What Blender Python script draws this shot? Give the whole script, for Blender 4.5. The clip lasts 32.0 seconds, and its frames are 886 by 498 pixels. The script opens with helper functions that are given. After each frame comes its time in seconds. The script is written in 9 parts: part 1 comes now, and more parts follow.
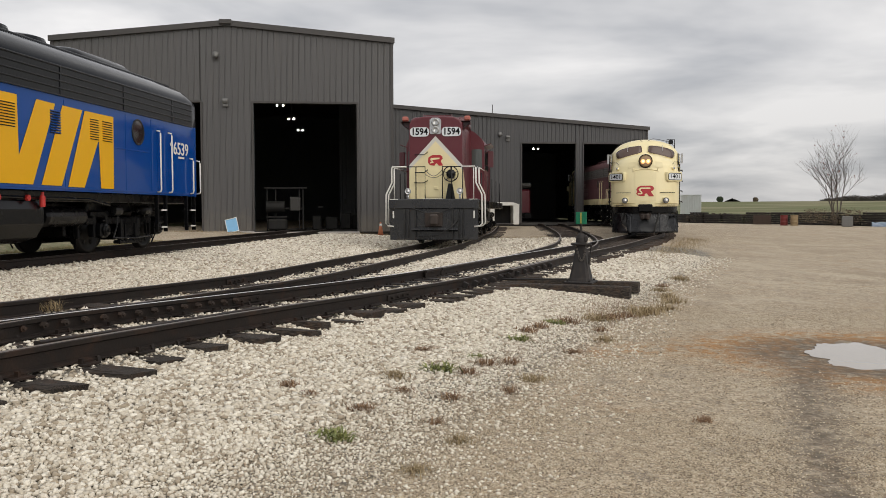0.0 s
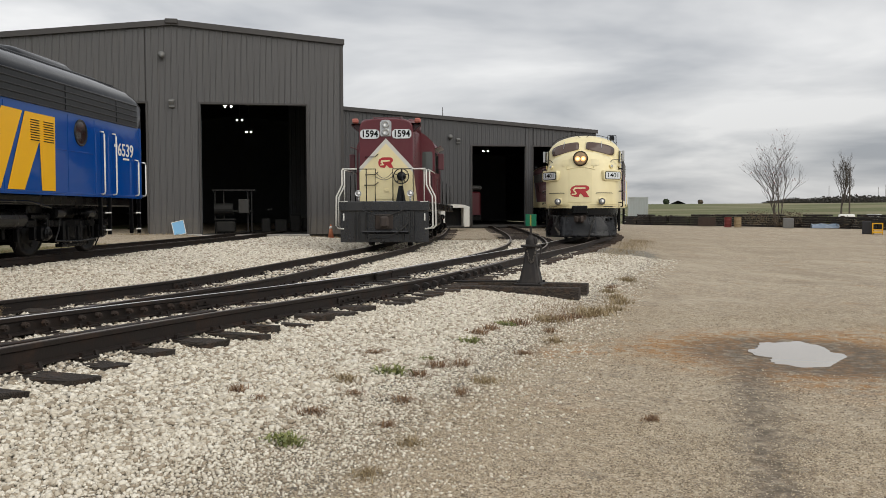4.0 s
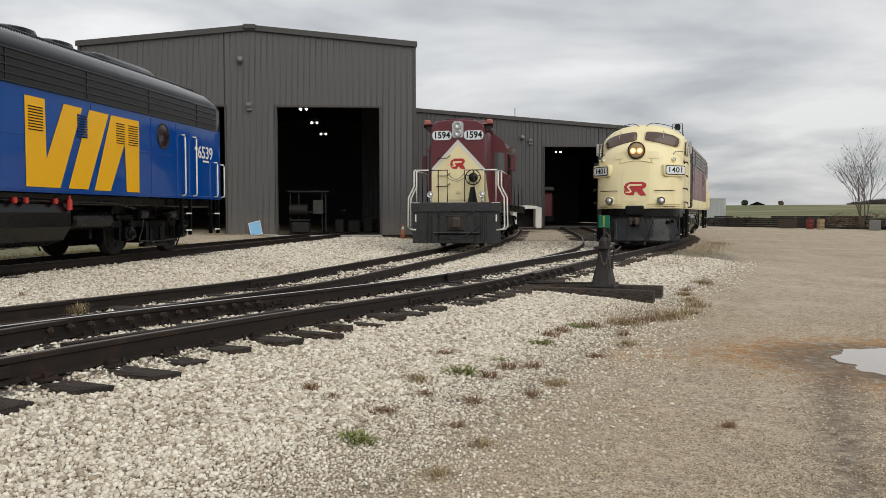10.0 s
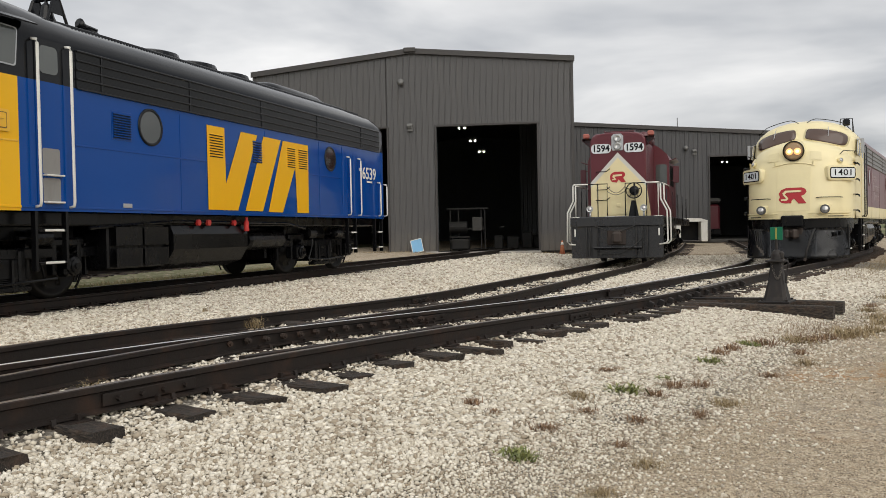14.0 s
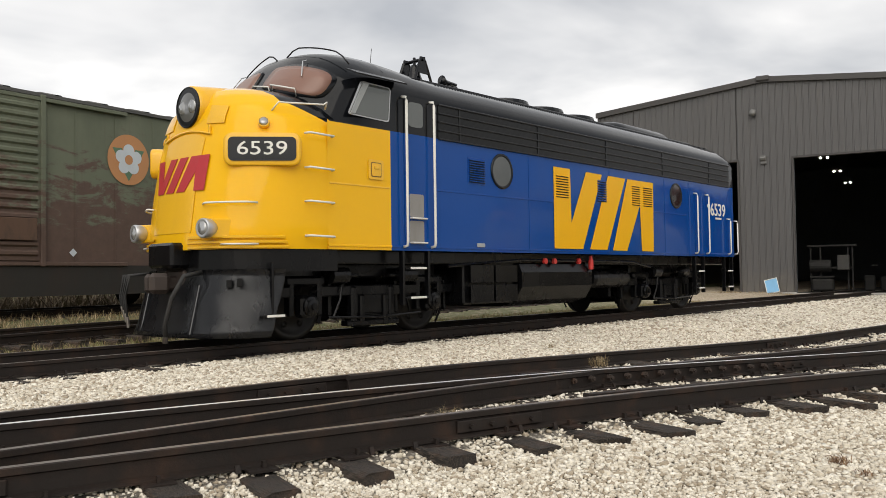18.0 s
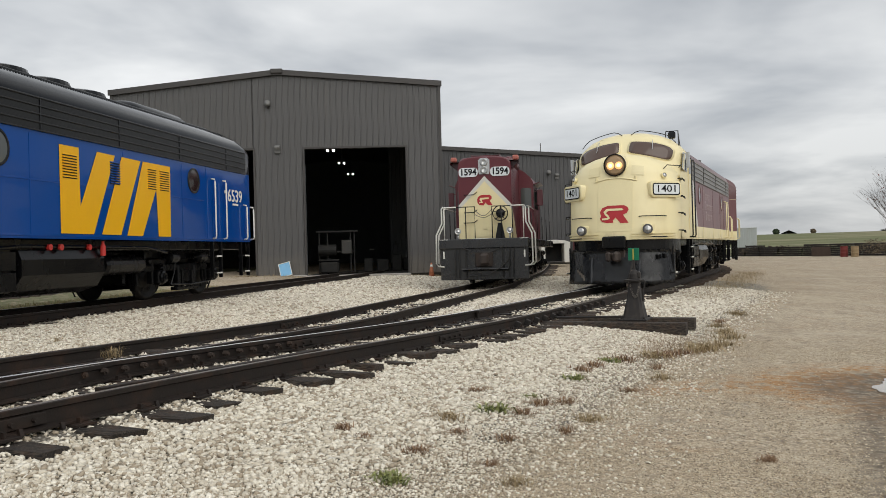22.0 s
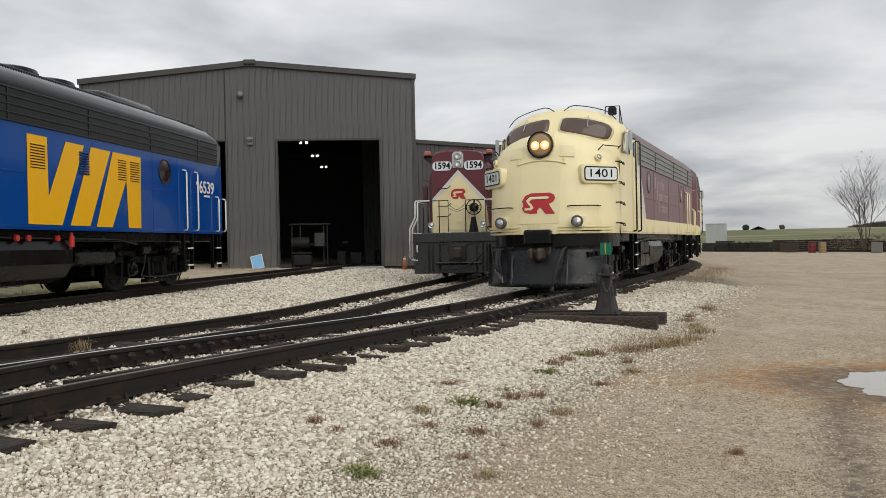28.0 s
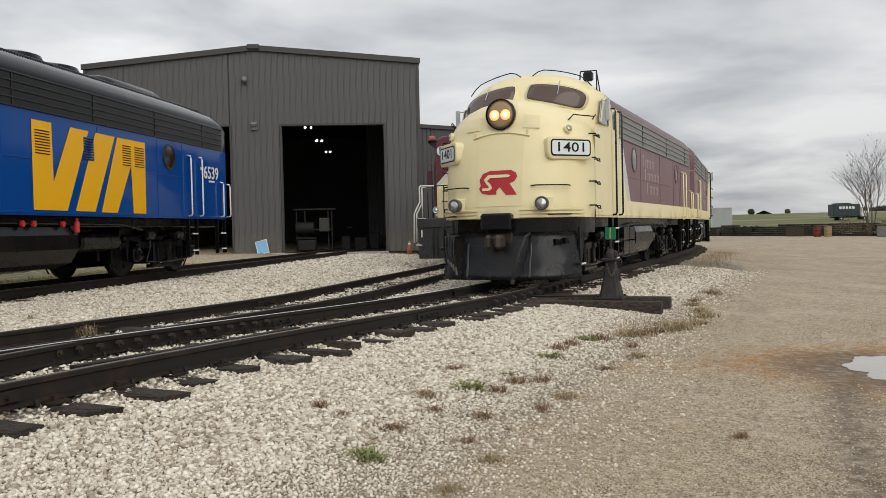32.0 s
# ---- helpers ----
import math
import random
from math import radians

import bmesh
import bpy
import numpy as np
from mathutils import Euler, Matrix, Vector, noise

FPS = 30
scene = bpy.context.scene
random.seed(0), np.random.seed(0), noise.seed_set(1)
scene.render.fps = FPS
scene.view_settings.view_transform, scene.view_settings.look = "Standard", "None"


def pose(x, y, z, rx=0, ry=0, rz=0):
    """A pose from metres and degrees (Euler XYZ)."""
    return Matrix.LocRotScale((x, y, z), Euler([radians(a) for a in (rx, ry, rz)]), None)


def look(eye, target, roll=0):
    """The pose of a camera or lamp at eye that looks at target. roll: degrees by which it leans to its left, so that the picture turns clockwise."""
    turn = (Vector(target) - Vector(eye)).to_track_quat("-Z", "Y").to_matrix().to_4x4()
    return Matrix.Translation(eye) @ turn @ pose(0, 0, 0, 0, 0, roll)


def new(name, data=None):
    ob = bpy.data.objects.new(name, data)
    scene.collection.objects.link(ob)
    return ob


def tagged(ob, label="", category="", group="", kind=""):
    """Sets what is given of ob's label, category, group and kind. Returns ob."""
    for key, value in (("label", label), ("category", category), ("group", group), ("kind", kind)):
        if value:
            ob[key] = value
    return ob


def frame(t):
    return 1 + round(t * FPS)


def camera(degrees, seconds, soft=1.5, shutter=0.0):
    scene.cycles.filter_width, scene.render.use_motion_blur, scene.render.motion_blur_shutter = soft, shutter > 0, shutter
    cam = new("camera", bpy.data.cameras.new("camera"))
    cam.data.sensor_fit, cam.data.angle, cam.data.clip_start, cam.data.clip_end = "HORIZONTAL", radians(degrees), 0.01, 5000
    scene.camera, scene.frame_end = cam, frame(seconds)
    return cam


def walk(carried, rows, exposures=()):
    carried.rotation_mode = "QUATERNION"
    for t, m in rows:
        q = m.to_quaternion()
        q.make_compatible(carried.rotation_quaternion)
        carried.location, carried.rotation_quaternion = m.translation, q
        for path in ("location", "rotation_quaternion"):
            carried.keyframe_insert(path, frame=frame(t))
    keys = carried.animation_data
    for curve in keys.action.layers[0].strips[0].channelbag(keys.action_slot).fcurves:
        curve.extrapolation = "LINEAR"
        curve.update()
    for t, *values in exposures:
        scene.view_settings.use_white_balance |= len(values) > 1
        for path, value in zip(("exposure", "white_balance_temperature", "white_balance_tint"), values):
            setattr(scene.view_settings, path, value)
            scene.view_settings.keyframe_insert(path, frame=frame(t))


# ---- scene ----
cam = camera(55.414, 32.0, soft=0.6, shutter=0.0)
PATH = [
    (0, pose(0, 0, 0.945, 87.418, 0.164, 0.001)),
    (0.5, pose(0, 0, 0.945, 87.491, 0.077, -0.793)),
    (1, pose(0, 0, 0.945, 87.283, 0.120, -1.634)),
    (1.5, pose(0, 0, 0.945, 87.008, -0.063, -2.494)),
    (2, pose(0, 0, 0.945, 87.114, -0.077, -2.971)),
    (2.5, pose(0, 0, 0.945, 87.362, -0.140, -3.199)),
    (4.5, pose(0, 0, 0.945, 87.756, 0.384, -3.246)),
    (5, pose(0, 0, 0.945, 88.222, 0.372, -2.611)),
    (5.5, pose(0, 0, 0.945, 88.171, 0.384, -1.784)),
    (6, pose(0, 0, 0.945, 88.151, 0.513, -0.688)),
    (6.5, pose(0, 0, 0.945, 88.432, 0.495, 0.578)),
    (7, pose(0, 0, 0.945, 88.562, 0.382, 1.776)),
    (7.5, pose(0, 0, 0.945, 88.619, 0.319, 2.437)),
    (8, pose(0, 0, 0.945, 88.604, 0.419, 2.606)),
    (8.5, pose(0, 0, 0.945, 88.130, 0.353, 2.409)),
    (9, pose(0, 0, 0.945, 87.671, 0.242, 1.930)),
    (9.5, pose(0, 0, 0.945, 87.457, 0.091, 1.625)),
    (10, pose(0, 0, 0.945, 87.653, 0.135, 1.510)),
    (10.5, pose(0, 0, 0.945, 87.815, 0.349, 1.735)),
    (11, pose(0, 0, 0.945, 87.955, 0.643, 2.424)),
    (11.5, pose(0, 0, 0.945, 88.154, 0.819, 3.159)),
    (12, pose(0, 0, 0.945, 88.158, 0.825, 3.918)),
    (12.5, pose(0, 0, 0.945, 88.273, 0.907, 5.273)),
    (13, pose(0, 0, 0.945, 88.461, 0.742, 5.773)),
    (13.5, pose(0, 0, 0.945, 88.608, 0.859, 7.604)),
    (14, pose(0, 0, 0.945, 88.851, 1.126, 12.260)),
    (14.5, pose(0, 0, 0.945, 89.296, 1.268, 18.011)),
    (15, pose(0, 0, 0.945, 89.939, 1.383, 24.135)),
    (15.5, pose(0, 0, 0.945, 90.541, 1.300, 30.128)),
    (17.5, pose(0, 0, 0.945, 91.663, 0.757, 35.421)),
    (18, pose(0, 0, 0.945, 91.856, 0.813, 35.320)),
    (18.5, pose(0, 0, 0.945, 91.802, 0.853, 34.966)),
    (19, pose(0, 0, 0.945, 91.449, 1.056, 32.880)),
    (19.5, pose(0, 0, 0.945, 90.813, 1.382, 26.171)),
    (20, pose(0, 0, 0.945, 90.367, 1.751, 16.840)),
    (20.5, pose(0, 0, 0.945, 90.343, 1.835, 9.701)),
    (21, pose(0, 0, 0.945, 90.603, 1.920, 5.520)),
    (21.5, pose(0, 0, 0.945, 90.570, 1.674, 3.413)),
    (22, pose(0, 0, 0.945, 90.185, 1.540, 3.422)),
    (22.5, pose(0, 0, 0.945, 89.832, 1.523, 3.535)),
    (23, pose(0, 0, 0.945, 89.529, 1.463, 3.327)),
    (23.5, pose(0, 0, 0.945, 89.482, 1.414, 3.322)),
    (24, pose(0, 0, 0.945, 89.568, 1.303, 3.551)),
    (24.5, pose(0, 0, 0.945, 89.591, 1.417, 3.685)),
    (25, pose(0, 0, 0.945, 89.590, 1.391, 3.485)),
    (25.5, pose(0, 0, 0.945, 89.293, 1.350, 2.263)),
    (27.5, pose(0, 0, 0.945, 89.408, 1.255, 1.172)),
    (28, pose(0, 0, 0.945, 89.704, 1.169, 1.611)),
    (28.5, pose(0, 0, 0.945, 89.705, 1.184, 2.307)),
    (29, pose(0, 0, 0.945, 89.614, 1.334, 2.627)),
    (29.5, pose(0, 0, 0.945, 89.858, 1.385, 2.704)),
    (30, pose(0, 0, 0.945, 89.561, 1.446, 2.734)),
    (30.5, pose(0, 0, 0.945, 89.067, 1.441, 3.241)),
    (31, pose(0, 0, 0.945, 88.731, 1.566, 3.553)),
    (31.5, pose(0, 0, 0.945, 88.543, 1.345, 2.454)),
    (32, pose(0, 0, 0.945, 88.684, 1.276, 1.922)),
]
walk(cam, PATH, exposures=((0.0, 0.0, 6850, 11), (5.0, 0.0, 6720, 9), (13.2, 0.0, 6720, 9), (14.6, 0.16, 6850, 10), (15.5, 0.24, 6850, 10), (17.5, 0.25, 6900, 10), (19.0, 0.23, 6900, 10), (21.5, 0.0, 6650, 8), (32.0, 0.0, 6700, 9)))

# ---- sky and sun: an overcast November day ----
world = bpy.data.worlds.new("overcast")
scene.world = world
world.use_nodes = True
wn, wl = world.node_tree.nodes, world.node_tree.links
wn.clear()
w_out = wn.new("ShaderNodeOutputWorld")
w_bg = wn.new("ShaderNodeBackground")
w_sky = wn.new("ShaderNodeTexSky")
w_sky.sky_type, w_sky.sun_disc = "NISHITA", False
SUN_ELEV, SUN_ROT = 42.0, 148.0
w_sky.sun_elevation, w_sky.sun_rotation = radians(SUN_ELEV), radians(SUN_ROT)
w_co = wn.new("ShaderNodeTexCoord")
w_sep = wn.new("ShaderNodeSeparateXYZ")
wl.new(w_co.outputs["Generated"], w_sep.inputs[0])


def wmath(op, a, b=None, c=None, clamp=False):
    n = wn.new("ShaderNodeMath")
    n.operation, n.use_clamp = op, clamp
    for i, v in enumerate((a, b, c)):
        if v is None:
            continue
        if isinstance(v, (int, float)):
            n.inputs[i].default_value = v
        else:
            wl.new(v, n.inputs[i])
    return n.outputs[0]


# cloud layers flatten towards the horizon: direction divided by its height
w_h = wmath("ADD", wmath("ABSOLUTE", w_sep.outputs["Z"]), 0.15)
w_cmb = wn.new("ShaderNodeCombineXYZ")
wl.new(wmath("DIVIDE", w_sep.outputs["X"], w_h), w_cmb.inputs[0])
wl.new(wmath("DIVIDE", w_sep.outputs["Y"], w_h), w_cmb.inputs[1])
w_n1 = wn.new("ShaderNodeTexNoise")
w_n1.inputs["Scale"].default_value, w_n1.inputs["Detail"].default_value = 0.9, 5
w_n1.inputs["Roughness"].default_value, w_n1.inputs["Distortion"].default_value = 0.5, 0.3
wl.new(w_cmb.outputs[0], w_n1.inputs["Vector"])
w_ramp = wn.new("ShaderNodeValToRGB")
w_ramp.color_ramp.elements[0].position, w_ramp.color_ramp.elements[0].color = 0.34, (0.40, 0.427, 0.475, 1)
w_ramp.color_ramp.elements[1].position, w_ramp.color_ramp.elements[1].color = 0.63, (0.85, 0.863, 0.89, 1)
wl.new(w_n1.outputs["Fac"], w_ramp.inputs[0])
w_mix = wn.new("ShaderNodeMix")
w_mix.data_type, w_mix.blend_type = "RGBA", "MIX"
w_mix.inputs["Factor"].default_value = 0.93
w_skys = wn.new("ShaderNodeVectorMath")
w_skys.operation = "SCALE"
w_skys.inputs[3].default_value = 0.10
wl.new(w_sky.outputs[0], w_skys.inputs[0])
wl.new(w_skys.outputs[0], w_mix.inputs[6])
wl.new(w_ramp.outputs[0], w_mix.inputs[7])
# thinner cloud towards the west, where the sky is paler
w_west = wn.new("ShaderNodeVectorMath")
w_west.operation = "SCALE"
wl.new(w_mix.outputs[2], w_west.inputs[0])
w_low = wmath("SUBTRACT", 1.0, wmath("MULTIPLY", wmath("SUBTRACT", 1.0, wmath("MULTIPLY", wmath("ABSOLUTE", w_sep.outputs["Z"]), 6.0), clamp=True), 0.20))
wl.new(wmath("MULTIPLY", wmath("MULTIPLY_ADD", w_sep.outputs["X"], -0.06, 0.968), w_low), w_west.inputs[3])
wl.new(w_west.outputs[0], w_bg.inputs["Color"])
w_bg.inputs["Strength"].default_value = 1.08
wl.new(w_bg.outputs[0], w_out.inputs["Surface"])

sun = new("sun", bpy.data.lights.new("sun", "SUN"))
sun.data.energy, sun.data.angle, sun.data.color = 1.6, radians(70), (1.0, 0.97, 0.92)
sun.matrix_world = look((0, 0, 60), (math.sin(radians(SUN_ROT)) * -40, math.cos(radians(SUN_ROT)) * -40, 60 - 40 * math.tan(radians(SUN_ELEV))))


# ---- materials ----
class Nodes:
    """Short hand for building one node material."""

    def __init__(self, name):
        self.m = bpy.data.materials.new(name)
        self.m.use_nodes = True
        self.t = self.m.node_tree
        self.p = self.t.nodes["Principled BSDF"]
        self.co = self.t.nodes.new("ShaderNodeTexCoord")

    def put(self, sock, v):
        if isinstance(v, bpy.types.NodeSocket):
            self.t.links.new(v, sock)
        elif isinstance(v, (tuple, list)) and len(v) == 3 and sock.type == "RGBA":
            sock.default_value = (*v, 1)
        else:
            sock.default_value = v

    def noise(self, scale, detail=4, rough=0.55, dist=0.0, stretch=None, space="Object"):
        n = self.t.nodes.new("ShaderNodeTexNoise")
        vec = self.co.outputs[space]
        if stretch:
            mp = self.t.nodes.new("ShaderNodeMapping")
            mp.inputs["Scale"].default_value = stretch
            self.t.links.new(vec, mp.inputs[0])
            vec = mp.outputs[0]
        self.t.links.new(vec, n.inputs["Vector"])
        for k, v in (("Scale", scale), ("Detail", detail), ("Roughness", rough), ("Distortion", dist)):
            n.inputs[k].default_value = v
        return n.outputs["Fac"]

    def voronoi(self, scale, out="Distance", feature="F1", space="Object", stretch=None):
        n = self.t.nodes.new("ShaderNodeTexVoronoi")
        n.feature = feature
        vec = self.co.outputs[space]
        if stretch:
            mp = self.t.nodes.new("ShaderNodeMapping")
            mp.inputs["Scale"].default_value = stretch
            self.t.links.new(vec, mp.inputs[0])
            vec = mp.outputs[0]
        self.t.links.new(vec, n.inputs["Vector"])
        n.inputs["Scale"].default_value = scale
        return n.outputs[out]

    def math(self, op, a, b=0.0, c=0.0, clamp=False):
        n = self.t.nodes.new("ShaderNodeMath")
        n.operation, n.use_clamp = op, clamp
        for i, v in enumerate((a, b, c)):
            self.put(n.inputs[i], v)
        return n.outputs[0]

    def ramp(self, fac, lo, hi):
        """0 below lo, 1 above hi, smooth between."""
        n = self.t.nodes.new("ShaderNodeMapRange")
        n.interpolation_type = "SMOOTHSTEP"
        self.put(n.inputs["Value"], fac)
        n.inputs["From Min"].default_value, n.inputs["From Max"].default_value = lo, hi
        return n.outputs[0]

    def mix(self, fac, a, b, kind="MIX"):
        n = self.t.nodes.new("ShaderNodeMix")
        n.data_type, n.blend_type, n.clamp_factor = "RGBA", kind, True
        self.put(n.inputs[0], fac)
        self.put(n.inputs[6], a)
        self.put(n.inputs[7], b)
        return n.outputs[2]

    def xyz(self, space="Object"):
        n = self.t.nodes.new("ShaderNodeSeparateXYZ")
        self.t.links.new(self.co.outputs[space], n.inputs[0])
        return n.outputs

    def attr(self, name):
        n = self.t.nodes.new("ShaderNodeAttribute")
        n.attribute_name = name
        return n.outputs["Fac"]

    def random(self):
        return self.t.nodes.new("ShaderNodeObjectInfo").outputs["Random"]

    def island(self):
        return self.t.nodes.new("ShaderNodeNewGeometry").outputs["Random Per Island"]

    def bump(self, height, strength=0.3, distance=0.01):
        n = self.t.nodes.new("ShaderNodeBump")
        n.inputs["Strength"].default_value, n.inputs["Distance"].default_value = strength, distance
        self.put(n.inputs["Height"], height)
        self.t.links.new(n.outputs[0], self.p.inputs["Normal"])

    def done(self, color, rough=0.5, metal=0.0, coat=0.0, spec=None):
        self.put(self.p.inputs["Base Color"], color)
        self.put(self.p.inputs["Roughness"], rough)
        self.put(self.p.inputs["Metallic"], metal)
        self.p.inputs["Coat Weight"].default_value = coat
        self.p.inputs["Coat Roughness"].default_value = 0.08
        if spec is not None:
            self.p.inputs["Specular IOR Level"].default_value = spec
        return self.m


def shade(c, k):
    return tuple(min(1.0, v * k) for v in c)


def worn(name, c, rough=0.5, metal=0.0, dirt=(0.10, 0.085, 0.065), amount=0.35, scale=2.5, bump=0.15, bscale=40, coat=0.0, streak=True, spec=None):
    """Plain coloured surface with broad stains, fine grain and a little relief."""
    n = Nodes(name)
    big = n.noise(scale, 5, 0.6, 0.4, (1, 1, 0.45) if streak else None)
    fine = n.noise(bscale, 3, 0.6)
    col = n.mix(n.math("MULTIPLY", fine, 0.35), c, shade(c, 0.72))
    col = n.mix(n.math("MULTIPLY", n.ramp(big, 0.45, 0.8), amount), col, dirt)
    n.bump(fine, bump, 0.006)
    return n.done(col, n.math("MULTIPLY_ADD", big, 0.25, rough - 0.1), metal, coat, spec)


M_WHITE = worn("white_paint", (0.78, 0.77, 0.72), 0.45, amount=0.2)
M_BLACK = worn("black_underframe", (0.0040, 0.0041, 0.0048), 0.24, dirt=(0.010, 0.009, 0.0085), amount=0.35, scale=1.8, bump=0.08, spec=0.26)
M_BLACKGLOSS = worn("black_gloss_paint", (0.006, 0.007, 0.009), 0.16, dirt=(0.02, 0.02, 0.02), amount=0.15, scale=1.2, bump=0.03, spec=0.3)
M_STEEL = worn("worn_steel", (0.20, 0.18, 0.16), 0.42, 0.8, dirt=(0.09, 0.05, 0.03), amount=0.5)
M_RAILDULL = worn("dull_rail_head", (0.20, 0.175, 0.155), 0.45, 0.5, dirt=(0.06, 0.043, 0.034), amount=0.5, scale=2.0, streak=False)
M_RAILTOP = worn("polished_rail_head", (0.88, 0.88, 0.87), 0.5, 0.85, dirt=(0.45, 0.42, 0.39), amount=0.12, scale=1.0)
M_RAIL = worn("rusty_rail_side", (0.017, 0.0125, 0.0105), 0.6, dirt=(0.085, 0.042, 0.024), amount=0.4, scale=3.5, bump=0.4, streak=False, spec=0.3)
M_RUST = worn("rusty_iron", (0.11, 0.062, 0.040), 0.8, dirt=(0.05, 0.035, 0.03), amount=0.5, scale=6, bump=0.4)
M_RUSTDARK = worn("dark_rusty_iron", (0.030, 0.020, 0.015), 0.75, dirt=(0.09, 0.045, 0.026), amount=0.5, scale=8, bump=0.4)
M_SILVER = worn("aluminium", (0.55, 0.56, 0.57), 0.35, 0.7, amount=0.15, bump=0.05)
M_RUBBER = worn("black_rubber", (0.018, 0.018, 0.018), 0.7, amount=0.3)
M_RED = worn("red_paint", (0.55, 0.035, 0.03), 0.35, amount=0.2)
M_MAROON = worn("maroon_paint", (0.095, 0.014, 0.021), 0.36, dirt=(0.16, 0.11, 0.10), amount=0.18, scale=1.5, coat=0.3, bump=0.05)
M_CREAM = worn("cream_paint", (0.84, 0.74, 0.44), 0.36, dirt=(0.42, 0.34, 0.19), amount=0.16, scale=1.3, coat=0.25, bump=0.05)
M_DARK = worn("dark_void", (0.008, 0.008, 0.009), 0.8, amount=0.2)
M_CONCRETE = worn("concrete", (0.38, 0.36, 0.33), 0.85, dirt=(0.16, 0.14, 0.11), amount=0.5, scale=1.5, bump=0.3)
M_LOGO_RED = worn("logo_red", (0.46, 0.022, 0.030), 0.4, amount=0.12, bump=0.03)
M_LOGO_YELLOW = worn("logo_yellow", (0.85, 0.445, 0.008), 0.3, dirt=(0.6, 0.31, 0.02), amount=0.12, bump=0.03, spec=0.2)
M_YELLOW = worn("yellow_paint", (0.85, 0.465, 0.012), 0.3, dirt=(0.58, 0.32, 0.03), amount=0.12, coat=0.35, bump=0.03)


def glowing(name, c, strength):
    n = Nodes(name)
    n.put(n.p.inputs["Emission Color"], c)
    n.p.inputs["Emission Strength"].default_value = strength
    return n.done(c, 0.3)


M_LAMP = glowing("lit_headlight", (1.0, 0.72, 0.40), 1.7)
M_GLOW = glowing("glowing_reflector", (1.0, 0.50, 0.20), 0.9)
M_WARMLENS = glowing("warm_lit_lens", (0.34, 0.23, 0.13), 0.12)
M_SHOPLAMP = glowing("lit_shop_lamp", (1.0, 0.96, 0.86), 24.0)


def glass(name, c, rough=0.05, coat=0.6):
    """Dark tinted window pane: mostly reflection over a deep tint."""
    n = Nodes(name)
    n.p.inputs["IOR"].default_value = 1.5
    return n.done(n.mix(n.noise(1.5), c, shade(c, 0.8)), rough, 0.0, coat)


M_PANE_BROWN = glass("brown_tinted_pane", (0.235, 0.125, 0.092), 0.3, 0.0)
M_PANE_DARK = glass("dark_brown_pane", (0.105, 0.068, 0.055), 0.12, 0.0)
M_PANE_GREY = glass("grey_green_pane", (0.075, 0.085, 0.08))
M_LENS = glass("headlight_lens", (0.13, 0.13, 0.125), 0.12)
M_DARKPORT = glass("dark_porthole_pane", (0.014, 0.011, 0.010), 0.1)
M_PORT = glass("dull_porthole_pane", (0.060, 0.066, 0.062), 0.12)


# ---- mesh helpers ----
def mesh_of(bm, name, materials, smooth=False, angle=None):
    me = bpy.data.meshes.new(name)
    bm.to_mesh(me)
    bm.free()
    for m in materials if isinstance(materials, (list, tuple)) else [materials]:
        me.materials.append(m)
    if smooth:
        me.polygons.foreach_set("use_smooth", [True] * len(me.polygons))
    return me


def part(name, bm, material, parent, label="", smooth=False):
    """One mesh object under a thing or a part."""
    ob = new(name, mesh_of(bm, name, material, smooth))
    ob.parent = parent
    return tagged(ob, label)


def thing(name, label, category, m=None, group="", kind=""):
    ob = new(name)
    if m is not None:
        ob.matrix_world = m
    return tagged(ob, label, category, group, kind)


def solo(name, bm, material, label, category, m=None, group="", kind="", smooth=False):
    ob = new(name, mesh_of(bm, name, material, smooth))
    if m is not None:
        ob.matrix_world = m
    return tagged(ob, label, category, group, kind)


CUBE_V = [Vector((x, y, z)) for x in (-0.5, 0.5) for y in (-0.5, 0.5) for z in (-0.5, 0.5)]
CUBE_F = ((0, 1, 3, 2), (4, 6, 7, 5), (0, 4, 5, 1), (2, 3, 7, 6), (0, 2, 6, 4), (1, 5, 7, 3))


